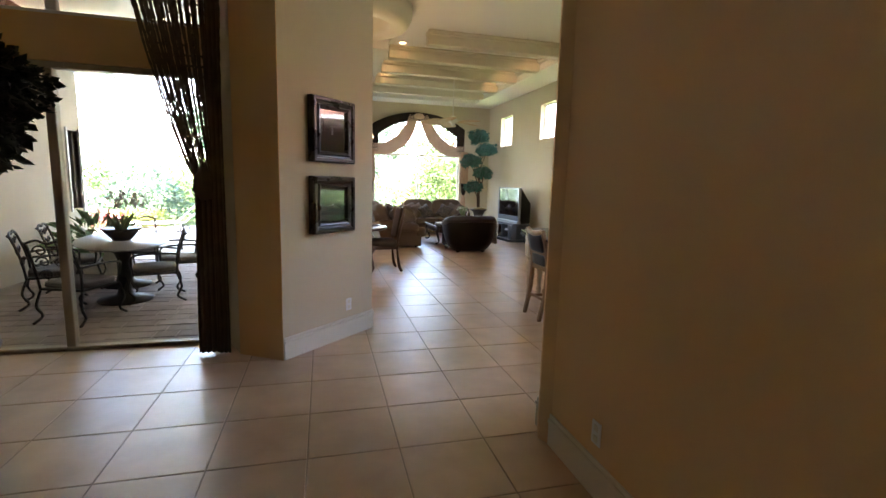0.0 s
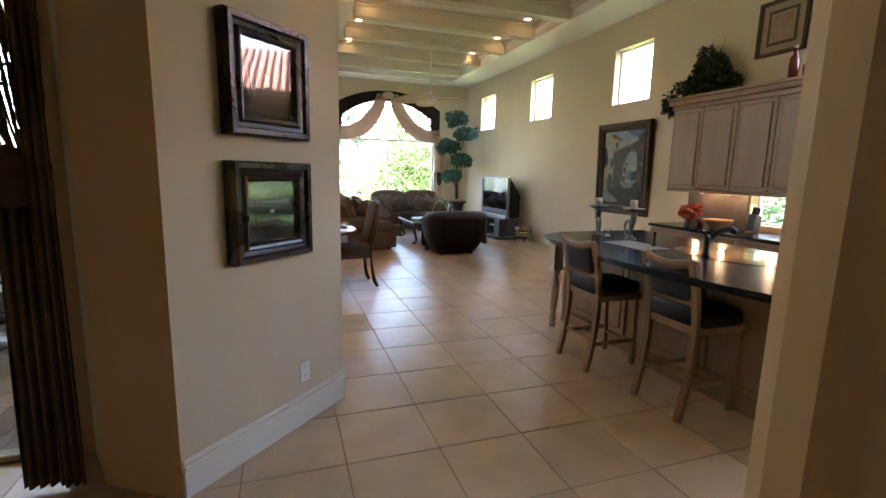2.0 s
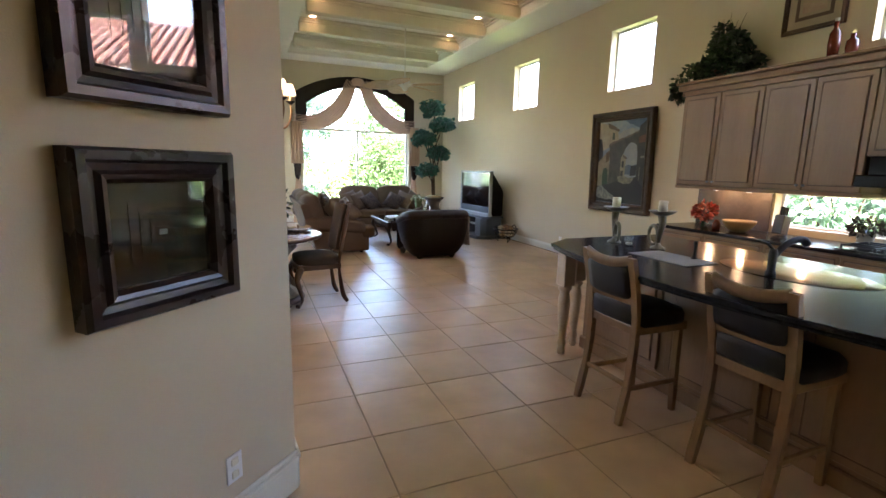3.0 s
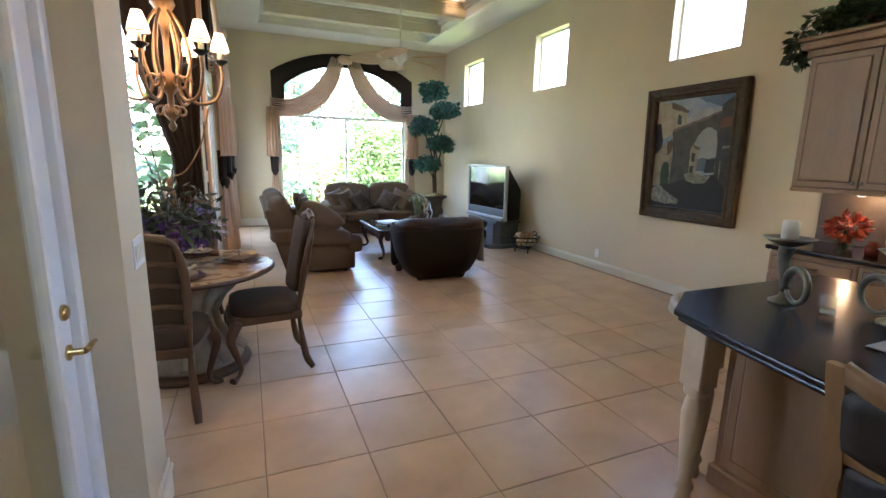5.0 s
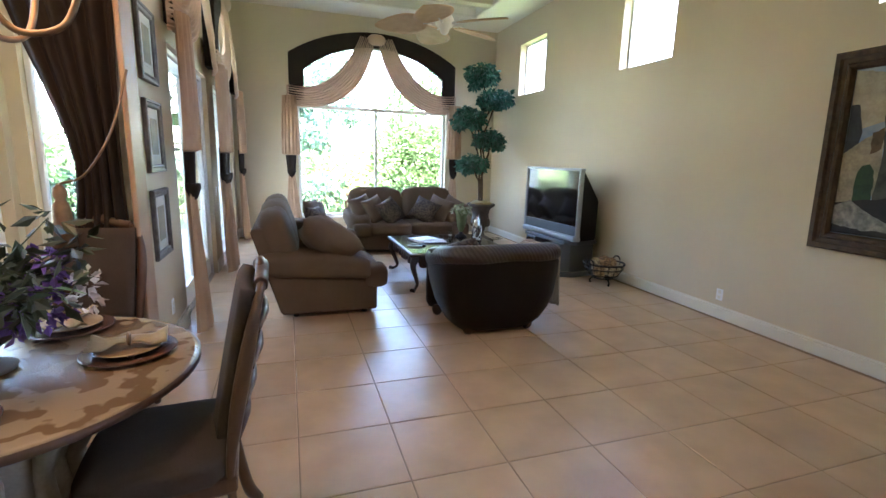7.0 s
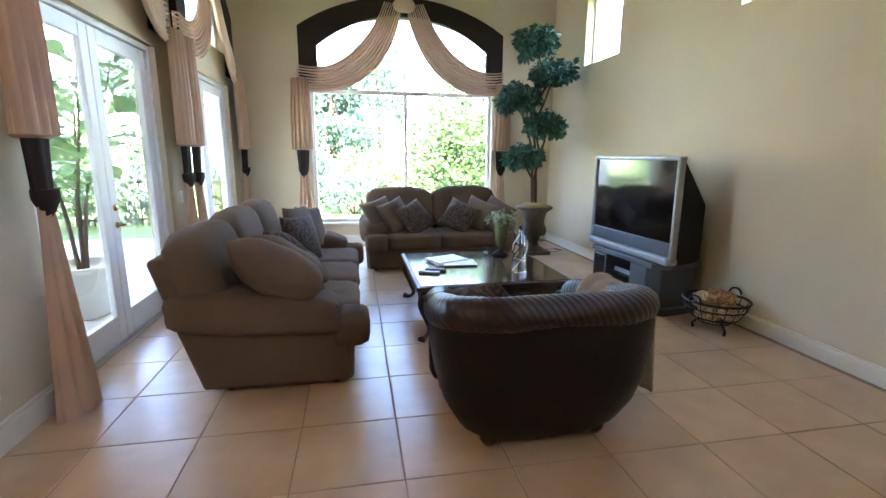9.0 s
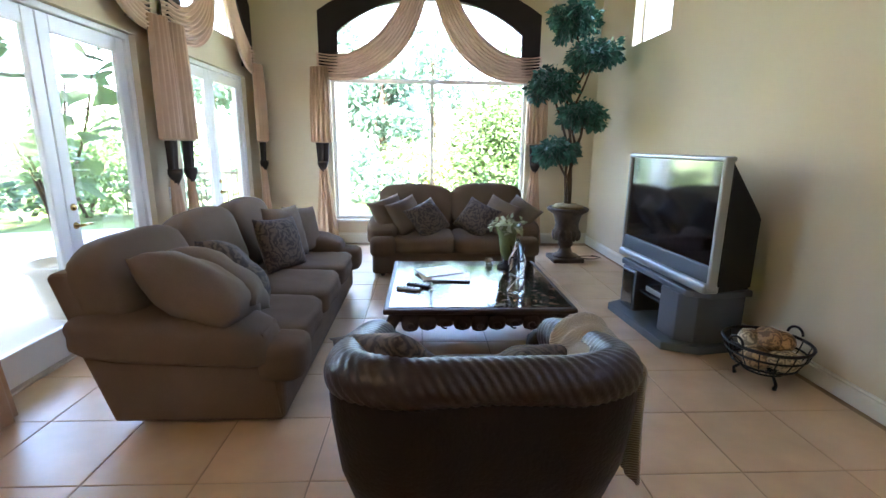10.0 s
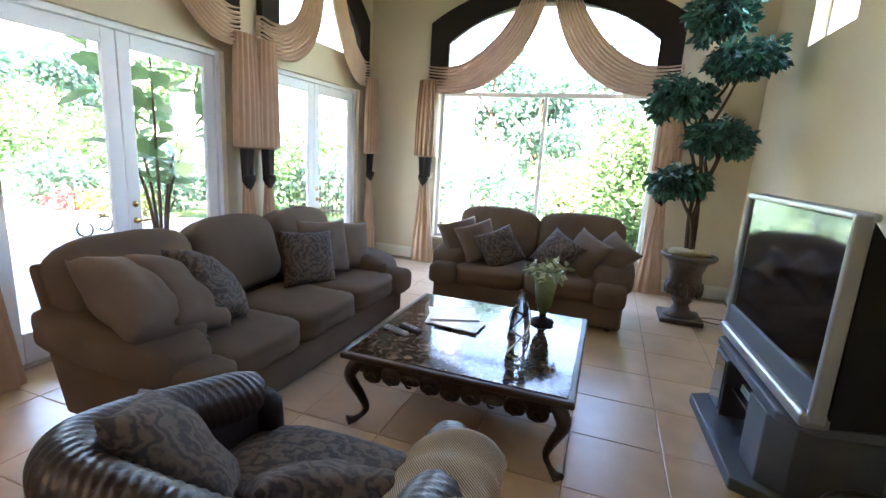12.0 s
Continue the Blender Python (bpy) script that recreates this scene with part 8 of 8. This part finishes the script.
def patio_set():
    cx, cy = -2.48, 6.86
    t = thing("patio_table", "long oval cast-metal patio table with grey top", "table", pose(cx, cy, -0.05, 0, 0, 18.7))
    part("top", lathe([(0.0, 0.70), (0.66, 0.70), (0.70, 0.715), (0.70, 0.73), (0.0, 0.735)], 44, m=Matrix.Diagonal((0.76, 1.55, 1, 1))), mat("patio_table_top", (0.30, 0.28, 0.27), (0.20, 0.19, 0.18), rough=0.35, metal=0.2, scale=14, fine=50), t)
    part("column", lathe([(0.30, 0.0), (0.31, 0.03), (0.10, 0.08), (0.06, 0.2), (0.08, 0.34), (0.05, 0.5), (0.10, 0.62), (0.24, 0.70)], 20, m=Matrix.Translation((0, -0.5, 0))), IRON, t, smooth=True)
    part("column", lathe([(0.30, 0.0), (0.31, 0.03), (0.10, 0.08), (0.06, 0.2), (0.08, 0.34), (0.05, 0.5), (0.10, 0.62), (0.24, 0.70)], 20, m=Matrix.Translation((0, 0.5, 0))), IRON, t, smooth=True)
    b = thing("planted_bowl", "dark bowl with aloe and white orchid", "plant", pose(cx + 0.02, cy - 0.1, 0.685))
    part("bowl", lathe([(0.10, 0.0), (0.2, 0.12), (0.24, 0.16), (0.21, 0.16), (0.0, 0.13)], 24), IRON, b, smooth=True)
    for k in range(14):
        a = k * 0.8
        part("aloe_leaf", tube([(0.04 * math.cos(a), 0.04 * math.sin(a), 0.13), (0.09 * math.cos(a), 0.09 * math.sin(a), 0.25), (0.17 * math.cos(a), 0.17 * math.sin(a), 0.36)], [0.022, 0.017, 0.003], 6), BIGLEAF, b)
    for k in range(3):
        part("orchid_stem", tube(spline([(0.03 * k, 0, 0.13), (0.05 * k, 0.03, 0.42), (0.14 * k - 0.05, 0.05, 0.60)], 4), 0.005, 5), BIGLEAF, b)
        part("orchid_bloom", leaves((0.14 * k - 0.07, 0.05, 0.55), (0.07, 0.05, 0.08), 40, 0.04, 950 + k), bpy.data.materials["white_petal"], b, "white orchid blooms")
    p = thing("planter", "stone planter of leafy succulents by the wall", "planter", pose(-3.45, 8.3, -0.05))
    part("box", box(-0.45, 0.45, -0.28, 0.28, 0.0, 0.42, 0.02), PALE, p)
    part("foliage", leaves((0, 0, 0.55), (0.42, 0.30, 0.26), 150, 0.10, 960, droop=-0.3, long=3.2), LEAFA, p)
    first = None
    spots = [(-2.46, 5.62, 160), (-3.05, 6.35, 112), (-3.20, 7.25, 106), (-1.98, 6.42, -74), (-1.92, 7.22, -70), (-2.78, 8.20, 16)]
    for k, (x, y, rz) in enumerate(spots):
        m = pose(x, y, -0.05, 0, 0, rz)
        if first is None:
            first = c = thing("patio_chair", "black scrolled cast-metal patio chair with cushion", "chair", m, group="patio chairs")
            part("cushion", puff((0.50, 0.48, 0.08), 0.3, 18, m=pose(0, 0, 0.42)), mat("grey_brown_cushion", (0.13, 0.11, 0.10), rough=0.9, scale=6, fine=90), c, "grey seat cushion", smooth=True)
            part("seat_frame", box(-0.25, 0.25, -0.25, 0.25, 0.36, 0.385, 0.006), IRON, c)
            for sx in (-1, 1):
                part("leg", tube(spline([(sx * 0.24, -0.24, 0.37), (sx * 0.26, -0.28, 0.2), (sx * 0.25, -0.22, 0.08), (sx * 0.27, -0.29, 0.01)], 4), 0.014, 7), IRON, c)
                part("leg", tube(spline([(sx * 0.24, 0.24, 0.37), (sx * 0.26, 0.29, 0.2), (sx * 0.25, 0.24, 0.08), (sx * 0.27, 0.33, 0.01)], 4), 0.014, 7), IRON, c)
                part("post", tube(spline([(sx * 0.24, 0.24, 0.36), (sx * 0.26, 0.27, 0.6), (sx * 0.25, 0.34, 0.84), (sx * 0.27, 0.37, 0.88)], 4), 0.014, 7), IRON, c)
                part("arm", tube(spline([(sx * 0.26, 0.27, 0.62), (sx * 0.30, 0.05, 0.64), (sx * 0.30, -0.2, 0.62), (sx * 0.26, -0.24, 0.52), (sx * 0.24, -0.22, 0.38)], 5), 0.013, 7), IRON, c)
                for z in (0.54, 0.68, 0.80):
                    part("scroll", tube([(sx * 0.10 + (0.085 - 0.004 * i) * math.cos(i * 0.5) * sx, 0.24 + 0.24 * (z - 0.36), z + (0.06 - 0.003 * i) * math.sin(i * 0.5)) for i in range(16)], 0.009, 6), IRON, c)
            part("back_rail", tube(spline([(-0.26, 0.355, 0.87), (-0.12, 0.36, 0.91), (0, 0.36, 0.88), (0.12, 0.36, 0.91), (0.26, 0.355, 0.87)], 4), 0.013, 7), IRON, c)
        else:
            copy_thing(first, m)


patio_set()


def far_fence():
    t = thing("garden_fence", "dark iron garden fence in the distance", "fence", pose(-3.6, 19.0, gz), kind="structure")
    for k in range(36):
        part("picket", box(k * 0.12, k * 0.12 + 0.02, 0, 0.02, 0.0, 1.1), IRON, t)
    part("rail", box(0, 4.3, -0.006, 0.026, 0.95, 1.0), IRON, t)
    part("rail", box(0, 4.3, -0.006, 0.026, 0.12, 0.17), IRON, t)


far_fence()


def lounger():
    t = thing("terrace_lounger", "white and black metal terrace lounger", "chair", pose(-4.6, 13.3, -0.035, 0, 0, 30))
    part("frame", tube([(0, 0, 0.32), (1.2, 0, 0.32), (1.75, 0, 0.85)], 0.02, 8), FRAME, t)
    part("frame", tube([(0, 0.6, 0.32), (1.2, 0.6, 0.32), (1.75, 0.6, 0.85)], 0.02, 8), FRAME, t)
    for k in range(14):
        x, z = (0.1 * k, 0.32) if k < 12 else (1.2 + 0.2 * (k - 11), 0.32 + 0.2 * (k - 11))
        part("slat", box(x, x + 0.05, 0.0, 0.6, z, z + 0.015), FRAME, t)
    for x, y in ((0.15, 0.02), (0.15, 0.58), (1.1, 0.02), (1.1, 0.58)):
        part("leg", tube([(x, y, 0.32), (x, y, 0.0)], 0.018, 8), FRAME, t)
    for y in (0.0, 0.6):
        part("wheel", tube([(1.2 + 0.12 * math.cos(a * 0.5236), y, 0.135 + 0.12 * math.sin(a * 0.5236)) for a in range(13)], 0.014, 6), IRON, t)


lounger()
# courtyard pavers
rng = random.Random(4)
paver_data = {}
row_y, nrow = 4.56, 0
while row_y < 7.4:
    d = 0.21
    x = -4.1 + 0.16 * (nrow % 2)
    while x < 0.2:
        w = (0.21, 0.32, 0.42)[rng.randrange(3)]
        keep = not (row_y > 6.0 and x + w > NX - TH) and not (row_y + d > 6.05 and x + w > -0.6 and row_y < 6.5) and not (x + w > -0.3 and row_y < 5.0)
        if keep and row_y < 7.4 and x > -4.05:
            if w not in paver_data:
                ob = part("paver", box(0, w - 0.012, 0, d - 0.012, -0.05, 0.0, 0.008), PAVER, patio)
                paver_data[w] = ob.data
            else:
                ob = new("paver", paver_data[w])
                ob.parent = patio
            ob.location = (x, row_y, -0.048 + rng.uniform(-0.003, 0.003))
        x += w
    row_y += d
    nrow += 1
pv = bmesh.new()
while row_y < 9.4:
    x = -4.1
    while x < NX - TH - 0.4:
        w = (0.21, 0.32, 0.42)[rng.randrange(3)]
        box(x, x + w - 0.012, row_y, row_y + 0.198, -0.09, -0.048 + rng.uniform(-0.003, 0.003), 0, 1, pv)
        x += w
    row_y += 0.21
tagged(part("pavers", pv, PAVER, patio), "tumbled brown pavers", "", "", "stuff")

# ---- floor tiles ----
fl = prism([(-5.2, -4.2), (XR + TH, -4.2), (XR + TH, YB + TH), (XL - 0.12, YB + TH), (XL - 0.12, NN + 0.15), (NX - 0.15, NN + 0.15), (NX - 0.15, 6.3), (0.42, 6.0), (0.42, 4.6), (-0.2, 4.45), (-5.2, 4.45)], -0.12, -0.004)
floor = tagged(part("floor", fl, GROUT), "terracotta coloured square ceramic tile floor", "floor", "", "structure")
TS, GAP = 0.52, 0.0028


def tile_mesh(w, d):
    bm = bmesh.new()
    lo = [bm.verts.new((x, y, -0.006)) for x, y in ((0, 0), (w, 0), (w, d), (0, d))]
    mid = [bm.verts.new((x, y, -0.002)) for x, y in ((0, 0), (w, 0), (w, d), (0, d))]
    e = 0.004
    hi = [bm.verts.new((x, y, 0.0)) for x, y in ((e, e), (w - e, e), (w - e, d - e), (e, d - e))]
    for a, b in ((lo, mid), (mid, hi)):
        for i in range(4):
            bm.faces.new((a[i], a[(i + 1) % 4], b[(i + 1) % 4], b[i]))
    bm.faces.new(hi)
    return bm


def in_plan(x, y):
    """Whether a tile's middle lies on the floor of the house."""
    if x > XR or y < -4 or y > YB:
        return False
    if y < 4.33:
        return x > -5
    if y < 6.4:
        return x > 0.3
    if y < NN:
        return x > NX
    return x > XL - 0.1


tile_data = None
rest = bmesh.new()
count = 0
for j in range(-17, 23):
    for i in range(-12, 10):
        x, y = 1.08 + TS * i + GAP, 4.35 + TS * j + GAP
        w, d = TS - 2 * GAP, TS - 2 * GAP
        if not in_plan(x + w / 2, y + d / 2):
            continue
        w = min(w, XR - x)
        d = min(d, YB - y)
        near = -1.2 < x < 4.6 and 1.0 < y < 12.4 and w > 0.51 and d > 0.51
        if near and count < 300:
            if tile_data is None:
                ob = part("tile", tile_mesh(w, d), TILE, floor)
                tile_data = ob.data
            else:
                ob = new("tile", tile_data)
                ob.parent = floor
            ob.location = (x, y, RNG.uniform(-0.0006, 0.0006))
            count += 1
        else:
            bm = tile_mesh(w, d)
            merge(rest, bm, Matrix.Translation((x, y, 0)))
ob = part("tiles", rest, TILE, floor)
tagged(ob, "terracotta coloured square tiles", "", "", "stuff")
